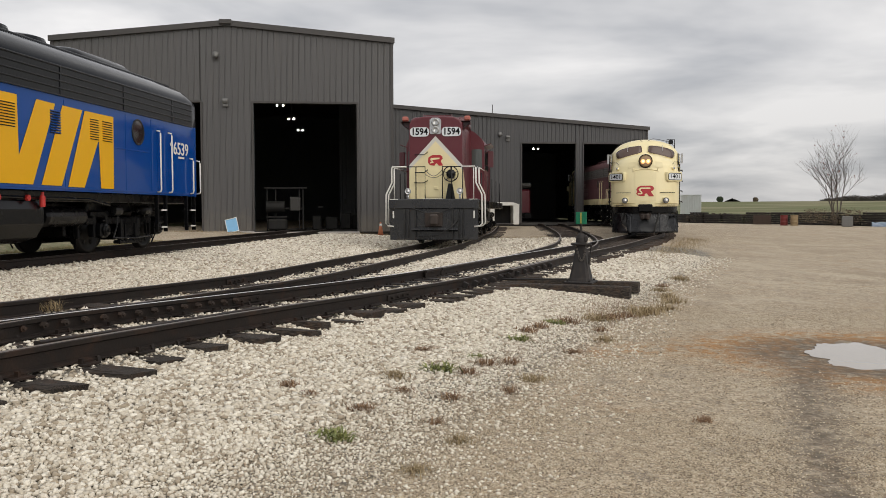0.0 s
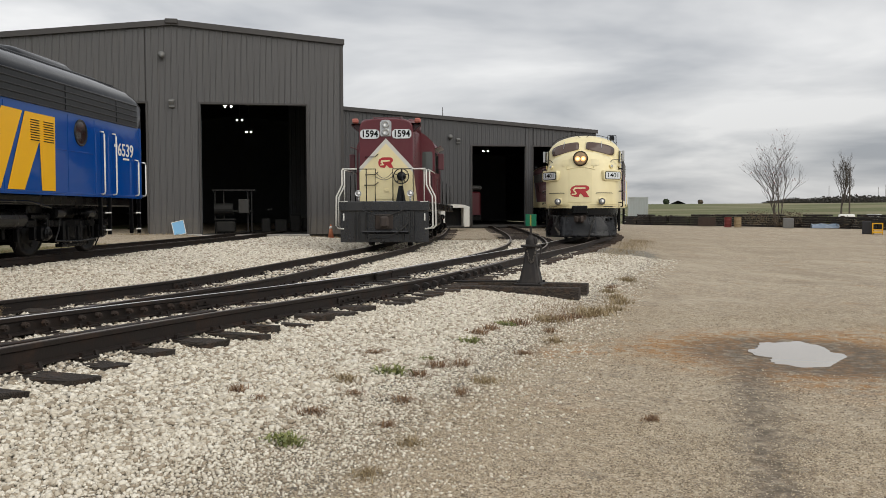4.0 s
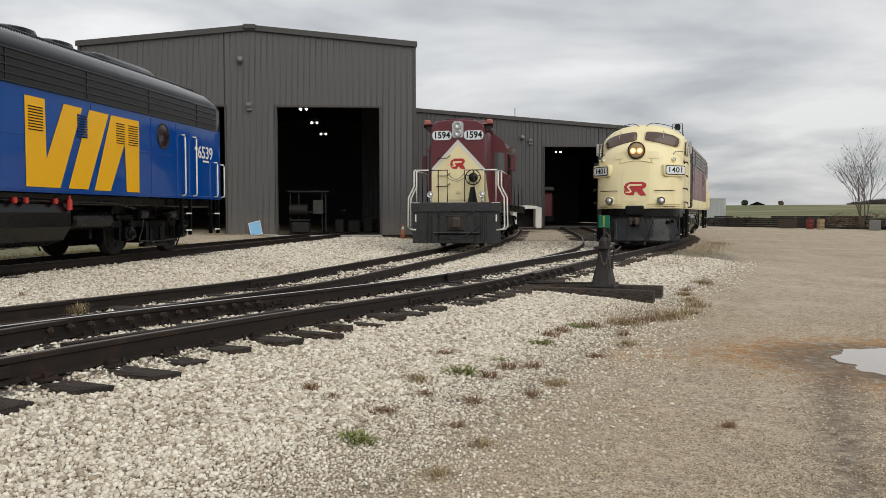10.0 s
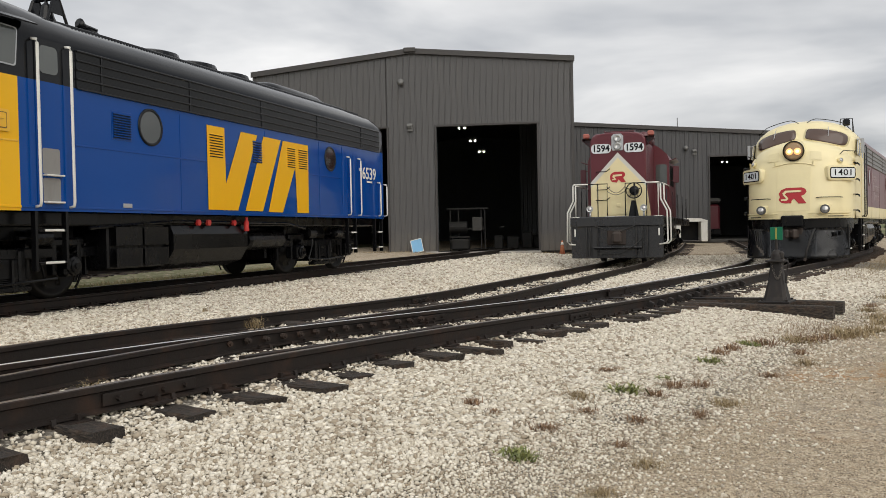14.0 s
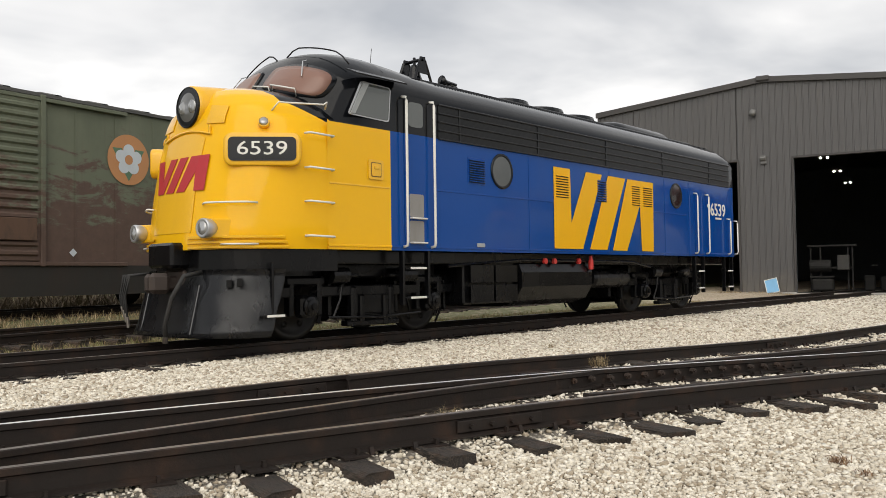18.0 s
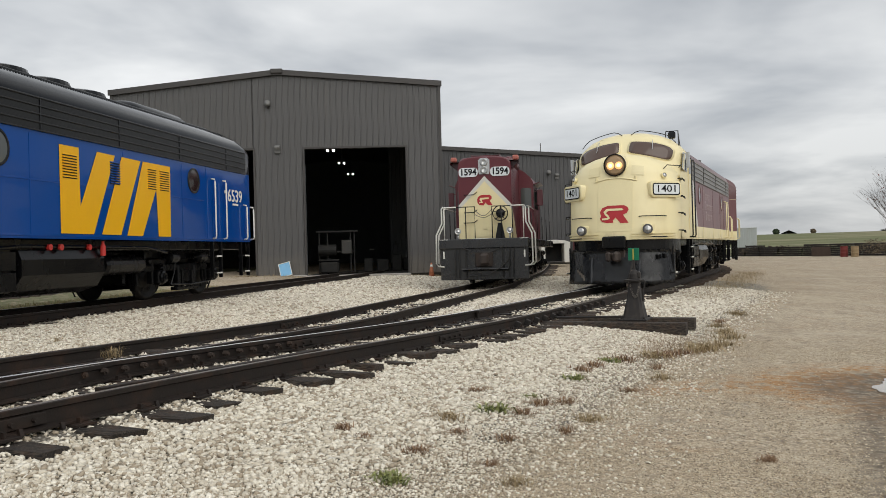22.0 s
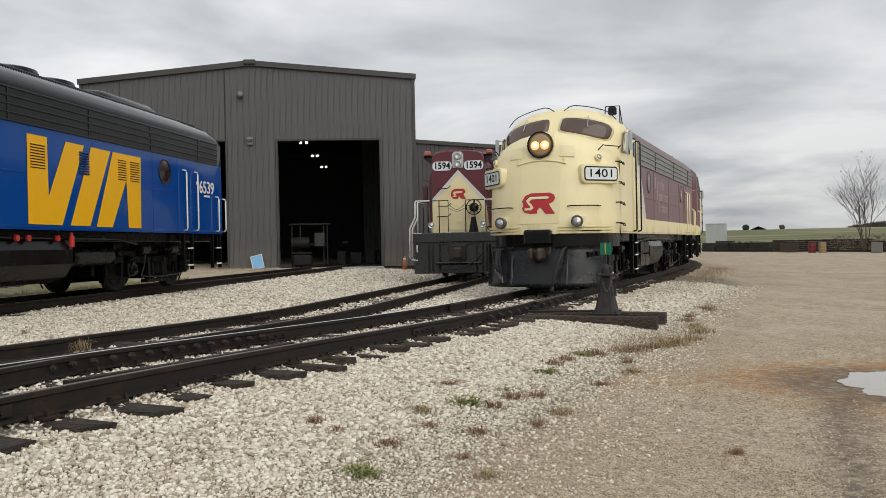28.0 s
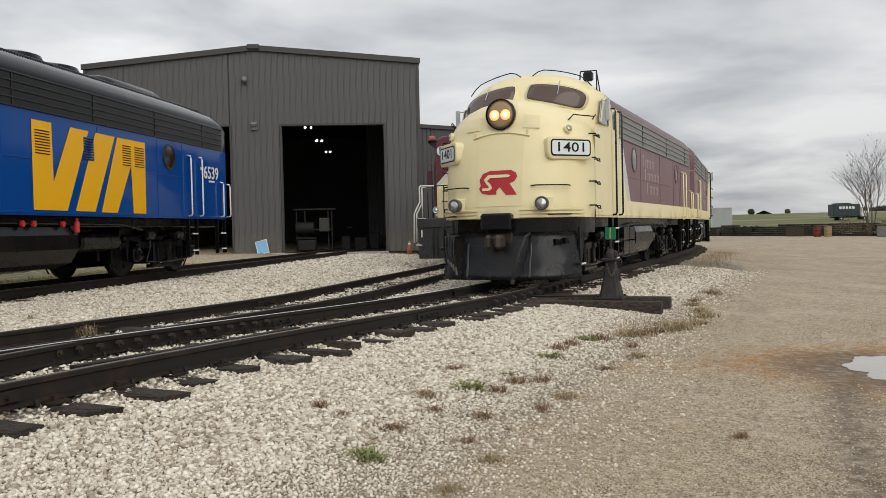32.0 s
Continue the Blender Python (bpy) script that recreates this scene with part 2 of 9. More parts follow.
def box(bm, c, size, bevel=0.0, rot=None, mat=0):
    """A box with centre c; bevel chamfers its edges; rot is a Matrix about the centre."""
    c, h = Vector(c), Vector(size) / 2
    k = min(bevel, h.x * 0.9, h.y * 0.9, h.z * 0.9)
    if k <= 0:
        vs = []
        for v in CUBE_V:
            q = Vector((v.x * size[0], v.y * size[1], v.z * size[2]))
            vs.append(bm.verts.new(c + (rot @ q if rot else q)))
        for f in CUBE_F:
            bm.faces.new([vs[i] for i in f]).material_index = mat
        return vs
    # three corner points for each corner: flat chamfers on edges and corners
    pts = {}
    for sx in (-1, 1):
        for sy in (-1, 1):
            for sz in (-1, 1):
                for ax in range(3):
                    q = Vector((sx * (h.x - (k if ax != 0 else 0)), sy * (h.y - (k if ax != 1 else 0)), sz * (h.z - (k if ax != 2 else 0))))
                    pts[sx, sy, sz, ax] = bm.verts.new(c + (rot @ q if rot else q))
    fs = []
    for ax in range(3):
        for s in (-1, 1):
            loop = []
            for a, b in ((-1, -1), (1, -1), (1, 1), (-1, 1)):
                t = [0, 0, 0]
                t[ax], t[(ax + 1) % 3], t[(ax + 2) % 3] = s, a, b
                loop.append(pts[t[0], t[1], t[2], ax])
            fs.append(bm.faces.new(loop if s > 0 else loop[::-1]))
    for ax in range(3):
        o1, o2 = (ax + 1) % 3, (ax + 2) % 3
        for a in (-1, 1):
            for b in (-1, 1):
                lo, hi = [0, 0, 0], [0, 0, 0]
                lo[ax], hi[ax] = -1, 1
                lo[o1] = hi[o1] = a
                lo[o2] = hi[o2] = b
                q = [pts[(*lo, o1)], pts[(*hi, o1)], pts[(*hi, o2)], pts[(*lo, o2)]]
                fs.append(bm.faces.new(q if a * b < 0 else q[::-1]))
    for sx in (-1, 1):
        for sy in (-1, 1):
            for sz in (-1, 1):
                q = [pts[sx, sy, sz, 0], pts[sx, sy, sz, 1], pts[sx, sy, sz, 2]]
                fs.append(bm.faces.new(q if sx * sy * sz > 0 else q[::-1]))
    for f in fs:
        f.material_index = mat
    return list(pts.values())


def cyl(bm, a, b, r, n=12, r2=None, mat=0, caps=True):
    """A round bar from a to b."""
    a, b = Vector(a), Vector(b)
    d = b - a
    q = d.to_track_quat("Z", "Y").to_matrix()
    r2 = r if r2 is None else r2
    lo, hi = [], []
    for i in range(n):
        w = 2 * math.pi * i / n
        o = Vector((math.cos(w), math.sin(w), 0))
        lo.append(bm.verts.new(a + q @ (o * r)))
        hi.append(bm.verts.new(b + q @ (o * r2)))
    out = []
    for i in range(n):
        out.append(bm.faces.new((lo[i], lo[(i + 1) % n], hi[(i + 1) % n], hi[i])))
    if caps:
        out.append(bm.faces.new(lo[::-1]))
        out.append(bm.faces.new(hi))
    for f in out:
        f.material_index = mat
    return out


def pipe(bm, pts, r, n=8, mat=0):
    """A bent round bar through the points."""
    pts = [Vector(p) for p in pts]
    rings = []
    up = Vector((0, 0, 1))
    for i, p in enumerate(pts):
        d = (pts[min(i + 1, len(pts) - 1)] - pts[max(i - 1, 0)]).normalized()
        x = d.cross(up if abs(d.z) < 0.95 else Vector((0, 1, 0))).normalized()
        y = x.cross(d).normalized()
        rings.append([bm.verts.new(p + (x * math.cos(2 * math.pi * k / n) + y * math.sin(2 * math.pi * k / n)) * r) for k in range(n)])
    for a, b in zip(rings, rings[1:]):
        for k in range(n):
            bm.faces.new((a[k], a[(k + 1) % n], b[(k + 1) % n], b[k])).material_index = mat
    bm.faces.new(rings[0][::-1]).material_index = mat
    bm.faces.new(rings[-1]).material_index = mat


def lathe(bm, c, axis, prof, n=20, mat=0):
    """A turned form about axis through c: prof is (radius, along) pairs."""
    c, axis = Vector(c), Vector(axis).normalized()
    q = axis.to_track_quat("Z", "Y").to_matrix()
    rings = []
    for r, h in prof:
        rings.append([bm.verts.new(c + q @ Vector((math.cos(2 * math.pi * i / n) * r, math.sin(2 * math.pi * i / n) * r, h))) for i in range(n)])
    for a, b in zip(rings, rings[1:]):
        for i in range(n):
            bm.faces.new((a[i], a[(i + 1) % n], b[(i + 1) % n], b[i])).material_index = mat
    for ring, flip in ((rings[0], True), (rings[-1], False)):
        try:
            bm.faces.new(ring[::-1] if flip else ring).material_index = mat
        except ValueError:
            pass


def loft(bm, rows, mat=0, close=False):
    """Quads between rows of points."""
    vr = [[bm.verts.new(p) for p in row] for row in rows]
    for a, b in zip(vr, vr[1:]):
        m = len(a)
        for i in range(m if close else m - 1):
            j = (i + 1) % m
            vs = []
            for v in (a[i], a[j], b[j], b[i]):
                if all((v.co - w.co).length > 1e-6 for w in vs):
                    vs.append(v)
            if len(vs) > 2:
                bm.faces.new(vs).material_index = mat
    return vr


def prism(bm, poly, mapf, depth, mat=0):
    """A plate with the outline poly of (a, b) pairs; mapf(a, b, d) gives the point at depth d."""
    lo = [bm.verts.new(mapf(a, b, 0.0)) for a, b in poly]
    hi = [bm.verts.new(mapf(a, b, depth)) for a, b in poly]
    n = len(poly)
    for i in range(n):
        bm.faces.new((lo[i], lo[(i + 1) % n], hi[(i + 1) % n], hi[i])).material_index = mat
    f = bm.faces.new(hi)
    f.material_index = mat
    bm.normal_update()
    bmesh.ops.triangulate(bm, faces=[f])


def rounded(x0, y0, x1, y1, r, n=5):
    """Outline of a rectangle with round corners."""
    out = []
    for cx, cy, w in ((x1 - r, y1 - r, 0), (x0 + r, y1 - r, 90), (x0 + r, y0 + r, 180), (x1 - r, y0 + r, 270)):
        for k in range(n + 1):
            g = radians(w + 90 * k / n)
            out.append((cx + r * math.cos(g), cy + r * math.sin(g)))
    return out


def patch(bm, outline, surf, out0=0.0, out1=0.012, rings=4, mat=0):
    """A thin plate that follows a curved surface: surf(a, b, d) is the point d outside it."""
    ca = sum(p[0] for p in outline) / len(outline)
    cb = sum(p[1] for p in outline) / len(outline)
    n = len(outline)
    mid = bm.verts.new(surf(ca, cb, out1))
    prev = None
    for k in range(1, rings + 1):
        f = k / rings
        ring = [bm.verts.new(surf(ca + (a - ca) * f, cb + (b - cb) * f, out1)) for a, b in outline]
        for i in range(n):
            j = (i + 1) % n
            if prev is None:
                bm.faces.new((mid, ring[i], ring[j])).material_index = mat
            else:
                bm.faces.new((prev[i], ring[i], ring[j], prev[j])).material_index = mat
        prev = ring
    edge = [bm.verts.new(surf(a, b, out0)) for a, b in outline]
    for i in range(n):
        j = (i + 1) % n
        bm.faces.new((prev[i], edge[i], edge[j], prev[j])).material_index = mat
    bmesh.ops.recalc_face_normals(bm, faces=bm.faces)


def lettering(name, text, size, material, parent, m, width=None, label="", thick=0.004, bold=0.0):
    """Text in the built-in font as a mesh; m places it (x along the line, y up, z out), centred."""
    cu = bpy.data.curves.new(name, "FONT")
    cu.body, cu.size, cu.extrude, cu.align_x, cu.align_y, cu.resolution_u, cu.offset = text, size, thick, "CENTER", "CENTER", 3, bold
    tmp = bpy.data.objects.new(name, cu)
    scene.collection.objects.link(tmp)
    bpy.context.view_layer.update()
    me = bpy.data.meshes.new_from_object(tmp.evaluated_get(bpy.context.evaluated_depsgraph_get()))
    bpy.data.objects.remove(tmp)
    bpy.data.curves.remove(cu)
    xs = [v.co.x for v in me.vertices]
    k = width / (max(xs) - min(xs)) if width else 1.0
    for v in me.vertices:
        v.co = m @ Vector((v.co.x * k, v.co.y, v.co.z))
    me.name = name
    me.materials.clear()
    me.materials.append(material)
    ob = new(name, me)
    ob.parent = parent
    return tagged(ob, label)


# ---- ground levels and track lines ----
V_AXLE, V_YAW = Vector((-10.180, 9.357, 0)), -6.476
V_BACK = Vector((-math.sin(radians(V_YAW)), math.cos(radians(V_YAW)), 0))
V_SIDE = Vector((V_BACK.y, -V_BACK.x, 0))


def sstep(a):
    a = min(1.0, max(0.0, a))
    return a * a * (3 - 2 * a)


def rail_level(x, y):
    """Height of the rail heads: the yard falls gently to the right."""
    lat = (x - V_AXLE.x) * V_SIDE.x + (y - V_AXLE.y) * V_SIDE.y
    z = -0.23 * sstep((y - 5) / 12) * sstep((lat - 1.5) / 5) * (1 - sstep((y - 44) / 18))
    z += 0.15 * sstep((-lat - 2.2) / 2.5) + 0.13 * sstep((-lat - 6.5) / 2.5)
    return z


def spline(pts, step=0.5):
    """Evenly spaced points on a smooth line through pts."""
    P = [Vector((*p, 0)) for p in pts]
    P = [P[0] * 2 - P[1]] + P + [P[-1] * 2 - P[-2]]
    fine = []
    for i in range(1, len(P) - 2):
        a, b, c, d = P[i - 1:i + 3]
        n = max(2, int((c - b).length / 0.1))
        for k in range(n):
            t = k / n
            fine.append(0.5 * (2 * b + (c - a) * t + (2 * a - 5 * b + 4 * c - d) * t * t + (3 * b - a - 3 * c + d) * t ** 3))
    fine.append(P[-2])
    out, acc = [fine[0]], 0.0
    for a, b in zip(fine, fine[1:]):
        acc += (b - a).length
        if acc >= step:
            out.append(b)
            acc = 0.0
    return out


LINE_M = [(-12.3, -16.0), (-8.2, -5.5), (-5.05, 2.55), (-1.90, 10.65), (1.17, 18.74), (3.64, 24.75), (5.98, 30.6), (8.50, 37.6), (10.05, 41.9), (11.4, 46.5), (12.2, 50.2), (12.65, 53.8), (12.85, 58.0), (12.7, 64.0), (12.2, 75.0), (11.2, 92.0)]
LINE_S = [(-7.55, -4.0), (-6.30, -0.4), (-5.52, 3.0), (-4.00, 10.6), (-2.66, 17.2), (-0.60, 27.4), (0.03, 31.0), (1.55, 43.2), (2.4, 51.0), (3.3, 61.0)]
LINE_D = [(0.66, 17.2), (2.75, 23.0), (5.1, 32.0), (6.9, 45.0), (7.6, 56.0), (7.9, 63.2), (7.2, 74.0)]
LINE_V = [(-13.124, -16.586), (-11.674, -3.986), (-10.188, 9.287), (-9.024, 19.614), (-8.274, 27.614), (-7.674, 33.714), (-7.274, 38.214), (-7.024, 43.214), (-6.724, 47.014)]
LINE_K2 = [(-13.6, -6.0), (-14.3, 6.0), (-14.75, 20.0), (-14.9, 36.0)]
LINE_K1 = [(-19.6, -12.0), (-20.05, 6.0), (-20.8, 24.0), (-21.4, 38.0)]


def lateral(line, x, y):
    """Signed distance right of a line of points, and the length along it."""
    best = None
    for i in range(len(line) - 1):
        a, b = line[i], line[i + 1]
        d = b - a
        t = max(0.0, min(1.0, ((x - a.x) * d.x + (y - a.y) * d.y) / d.length_squared))
        q = a + d * t
        r = math.hypot(x - q.x, y - q.y)
        if best is None or r < best[0]:
            best = (r, math.copysign(r, (x - a.x) * d.y - (y - a.y) * d.x))
    return best[1]


PTS_M, PTS_S, PTS_D, PTS_V, PTS_K1, PTS_K2 = (spline(l) for l in (LINE_M, LINE_S, LINE_D, LINE_V, LINE_K1, LINE_K2))


# ---- ground ----
def ground_material():
    n = Nodes("yard_ground")
    white, grass, track = n.attr("white"), n.attr("grass"), n.attr("track")
    rust, wet = n.attr("rust"), n.attr("wet")
    edge = n.noise(0.9, 6, 0.65)
    edge2 = n.noise(5.0, 4, 0.6)
    cells = n.voronoi(34.0, "Color")
    dist = n.voronoi(34.0, "Distance")
    small = n.voronoi(95.0, "Color")
    smalld = n.voronoi(95.0, "Distance")
    sep = n.t.nodes.new("ShaderNodeSeparateColor")
    n.t.links.new(cells, sep.inputs[0])
    sep2 = n.t.nodes.new("ShaderNodeSeparateColor")
    n.t.links.new(small, sep2.inputs[0])
    # tan gravel of the driveway: fine stones in dust
    road = n.mix(sep2.outputs[0], (0.13, 0.098, 0.066), (0.66, 0.545, 0.395))
    road = n.mix(n.math("MULTIPLY", n.ramp(n.noise(0.55, 5, 0.6), 0.35, 0.7), 0.5), road, (0.35, 0.275, 0.185))
    road = n.mix(n.math("MULTIPLY", n.ramp(sep.outputs[2], 0.55, 0.85), 0.35), road, (0.18, 0.14, 0.10))
    road = n.mix(n.math("MULTIPLY", n.ramp(sep.outputs[0], 0.70, 0.9), 0.55), road, (0.66, 0.585, 0.455))
    road = n.mix(n.math("MULTIPLY", n.ramp(n.noise(2.6, 4, 0.6), 0.5, 0.75), 0.55), road, (0.21, 0.185, 0.155))
    road = n.mix(n.math("MULTIPLY", n.ramp(n.noise(0.45, 5, 0.62, 0.8, (1.8, 0.6, 1)), 0.48, 0.66), 0.55), road, (0.50, 0.43, 0.325))
    road = n.mix(n.math("MULTIPLY", n.ramp(n.noise(1.7, 5, 0.65, 0.8), 0.56, 0.72), 0.45), road, (0.33, 0.20, 0.10))
    road = n.mix(n.math("MULTIPLY", n.ramp(n.noise(0.33, 4, 0.6, 1.2, (1.0, 0.45, 1)), 0.52, 0.68), 0.5), road, (0.27, 0.215, 0.15))
    grit = n.noise(11.0, 5, 0.75)
    road = n.mix(n.math("MULTIPLY", n.ramp(grit, 0.52, 0.66), 0.6), road, (0.155, 0.125, 0.095))
    road = n.mix(n.math("MULTIPLY", n.ramp(grit, 0.47, 0.34), 0.55), road, (0.60, 0.50, 0.37))
    orange = n.math("MULTIPLY", n.math("ADD", n.math("MULTIPLY", rust, 1.3), n.math("MULTIPLY", n.ramp(n.noise(0.9, 4, 0.6, 0.5), 0.56, 0.72), 0.55)), n.ramp(edge2, 0.36, 0.62))
    road = n.mix(n.math("MULTIPLY", orange, n.math("MULTIPLY_ADD", n.ramp(n.noise(16.0, 4, 0.7), 0.40, 0.60), 0.75, 0.25)), road, (0.36, 0.185, 0.065))
    road = n.mix(n.math("MULTIPLY", wet, n.math("MULTIPLY_ADD", n.ramp(grit, 0.35, 0.6), 0.45, 0.42)), road, (0.085, 0.065, 0.045))
    # pale crushed limestone, its base darkened for the shade beneath loose stones
    lime = n.mix(sep.outputs[0], (0.28, 0.25, 0.20), (0.64, 0.60, 0.52))
    # shade in the gaps between stones, painted along the cell edges
    lime = n.mix(n.ramp(dist, 0.25, 0.55), lime, (0.13, 0.115, 0.092))
    lime = n.mix(n.math("MULTIPLY", n.ramp(edge, 0.5, 0.75), 0.35), lime, (0.36, 0.31, 0.23))
    # oily ballast between the rails, also the painted shade under parked engine and boxcar
    oil_shade = n.mix(sep.outputs[1], (0.040, 0.033, 0.028), (0.16, 0.135, 0.11))
    # grass of the far fields
    turf = n.mix(n.noise(0.35, 6, 0.65), (0.085, 0.082, 0.032), (0.13, 0.155, 0.050))
    turf = n.mix(n.ramp(n.noise(0.02, 3, 0.5, 0.3, (1, 3, 1)), 0.45, 0.6), turf, (0.20, 0.18, 0.095))
    w = n.ramp(n.math("ADD", white, n.math("MULTIPLY_ADD", edge, 0.55, n.math("MULTIPLY_ADD", edge2, 0.5, -0.53))), 0.38, 0.62)
    col = n.mix(w, road, lime)
    col = n.mix(n.ramp(n.math("ADD", track, n.math("MULTIPLY_ADD", edge2, 0.9, -0.45)), 0.35, 0.75), col, oil_shade)
    col = n.mix(n.ramp(n.math("ADD", grass, n.math("MULTIPLY_ADD", edge2, 0.6, -0.3)), 0.4, 0.6), col, turf)
    h = n.math("ADD", n.math("MULTIPLY", dist, n.math("MULTIPLY_ADD", w, 0.6, 0.4)), n.math("MULTIPLY", smalld, 0.35))
    n.bump(h, 0.7, 0.02)
    rough = n.math("SUBTRACT", 0.92, n.math("MULTIPLY", wet, 0.12))
    return n.done(col, rough)


def ground_height(x, y, em, es, ed, lat):
    """The yard: ballast up to the ties near the rails, a lower driveway to the right, hills far off."""
    base = rail_level(x, y)
    z = base - 0.205 - 0.06 * sstep((em - 0.8) / 0.3) * (1 - sstep((em - 2.0) / 1.0))
    if em > 1.3:
        z -= 0.235 * sstep((em - 1.3) / 2.6) * (1 - 0.3 * sstep((y - 25) / 30))
    far = max(0.0, math.hypot(x, y) - 95)
    z += 4.3 * sstep(far / 230)
    # shallow hollow of the puddle
    z -= 0.05 * math.exp(-(((x - 4.1) / 0.8) ** 2 + ((y - 8.2) / 1.1) ** 2) ** 1.5)
    if y < 35:
        z += 0.018 * noise.noise((x * 0.5, y * 0.5, 0)) + 0.012 * noise.noise((x * 1.7, y * 1.7, 3))
    return z


def axis_steps(spans):
    out = []
    for a, b, s in spans:
        n = max(1, round((b - a) / s))
        out += [a + (b - a) * i / n for i in range(n)]
    return out + [spans[-1][1]]


def near_line(pts):
    return [pts[i] for i in range(0, len(pts) - 2, 4)] + [pts[-1]]


def build_ground():
    xs = axis_steps([(-2500, -300, 440), (-300, -60, 40), (-60, -24, 4), (-24, -8, 0.6), (-8, 8, 0.22), (8, 26, 0.8), (26, 70, 4), (70, 300, 30), (300, 2500, 440)])
    ys = axis_steps([(-600, -60, 180), (-60, -8, 6), (-8, 2, 0.8), (2, 16, 0.22), (16, 40, 0.6), (40, 100, 2.5), (100, 460, 22), (460, 2600, 300)])
    lm, ls, ld, lv, lk1, lk2 = (near_line(p) for p in (PTS_M, PTS_S, PTS_D, PTS_V, PTS_K1, PTS_K2))
    verts, zone = [], {k: [] for k in ("white", "grass", "track", "rust", "wet")}
    for y in ys:
        for x in xs:
            em, es, ed = lateral(lm, x, y), lateral(ls, x, y), lateral(ld, x, y)
            ev, e1, e2 = lateral(lv, x, y), lateral(lk1, x, y), lateral(lk2, x, y)
            lat = (x - V_AXLE.x) * V_SIDE.x + (y - V_AXLE.y) * V_SIDE.y
            verts.append((x, y, ground_height(x, y, em, es, ed, lat)))
            white = 0.5 + 0.5 * max(-1, min(1, (3.80 - 0.15 * sstep((y - 6) / 6) - em) / 0.8)) if em > 0 else 1.0
            white *= 1 - sstep((y - (37 if em < 1 else 26)) / (7 if em < 1 else 16))
            white *= 1 - sstep((-ev - 1.6) / 1.0)
            far = math.hypot(x, y)
            grass = sstep((far - 92) / 12)
            if ev < -1.7:
                grass = max(grass, 0.56 * sstep((-ev - 1.7) / 0.7) * (1 - sstep((y - 28) / 10)))
            if ev < -9.5 and x < -16:
                grass = max(grass, 0.9 * sstep((-ev - 9.5) / 1.0) * (1 - sstep((y - 70) / 10)))
            tr = 0.0
            # wider behind the parked engine's track: oily ballast plus its painted shade
            for e, wide in ((em, 0.78), (es, 0.78), (ed, 0.78), (ev, 1.0 if ev > 0 else 1.9), (e1, 0.78), (e2, 0.78)):
                tr = max(tr, 1 - sstep((abs(e) - wide) / 0.45))
            # dark ballast and painted shade under and beyond the boxcar
            if ev < -5.4:
                tr = max(tr, 1.6 * (1 - sstep((y - (34 if x > -17 else 75)) / 8)) * sstep((-ev - 5.4) / 0.6))
            zone["white"].append(white)
            zone["grass"].append(grass)
            zone["track"].append(tr * (0.62 if y > 2 else 0.8))
            pd = math.hypot((x - 4.1) / 1.15, (y - 8.3) / 1.4)
            wheel = math.exp(-((x - (1.86 + 0.385 * (y - 3.96))) / 0.20) ** 2) * (1 - sstep((y - 7.0) / 1.0)) * sstep((y - 1.5) / 1.5)
            blob = math.exp(-((x - 5.0) / 1.5) ** 2 - ((y - 6.9) / 1.5) ** 2)
            zone["rust"].append(0.75 * blob + 0.95 * (1 - sstep((pd - 0.9) / 1.0)) + 0.85 * math.exp(-((y - 8.0 - 0.32 * x) / 0.55) ** 2) * (1 if em > 2.6 else 0) * sstep((x - 0.6) / 1) * (1 - sstep((x - 9) / 4)))
            zone["wet"].append(min(1.0, 0.9 * (1 - sstep((pd - 0.75) / 0.45)) + 1.0 * wheel + 0.3 * blob))
    nx = len(xs)
    faces = [(j * nx + i, j * nx + i + 1, (j + 1) * nx + i + 1, (j + 1) * nx + i) for j in range(len(ys) - 1) for i in range(nx - 1)]
    me = bpy.data.meshes.new("ground")
    me.from_pydata(verts, [], faces)
    for k, v in zone.items():
        me.attributes.new(k, "FLOAT", "POINT").data.foreach_set("value", v)
    me.polygons.foreach_set("use_smooth", [True] * len(me.polygons))
    me.materials.append(ground_material())
    return tagged(new("ground", me), "yard of pale crushed limestone and tan gravel driveway", "ground", kind="structure")


ground = build_ground()


# ---- tracks ----
RAIL = [(-0.036, -0.006), (-0.028, 0.0), (0.028, 0.0), (0.036, -0.006), (0.035, -0.04), (0.010, -0.052), (0.009, -0.145), (0.07, -0.158), (0.07, -0.172),
        (-0.07, -0.172), (-0.07, -0.158), (-0.009, -0.145), (-0.010, -0.052), (-0.035, -0.04)]


def offset_line(pts, off):
    out = []
    for i, p in enumerate(pts):
        d = (pts[min(i + 1, len(pts) - 1)] - pts[max(i - 1, 0)]).normalized()
        q = p + Vector((d.y, -d.x, 0)) * off
        q.z = rail_level(p.x, p.y)
        out.append((q, d))
    return out


def sweep_rail(bm, line, shiny=(1,), dz=0.0):
    """A rail of T section along (point, direction) pairs; the head's top takes the second material."""
    rows = []
    for q, d in line:
        r = Vector((d.y, -d.x, 0))
        rows.append([q + r * a + Vector((0, 0, b + dz)) for a, b in RAIL])
    vr = [[bm.verts.new(p) for p in row] for row in rows]
    m = len(RAIL)
    for a, b in zip(vr, vr[1:]):
        for i in range(m):
            f = bm.faces.new((a[i], a[(i + 1) % m], b[(i + 1) % m], b[i]))
            f.material_index = 1 if i in shiny else 0
    bm.faces.new(vr[0])
    bm.faces.new(vr[-1][::-1])


def clip_line(pts, y0, y1):
    return [p for p in pts if y0 <= p.y <= y1]


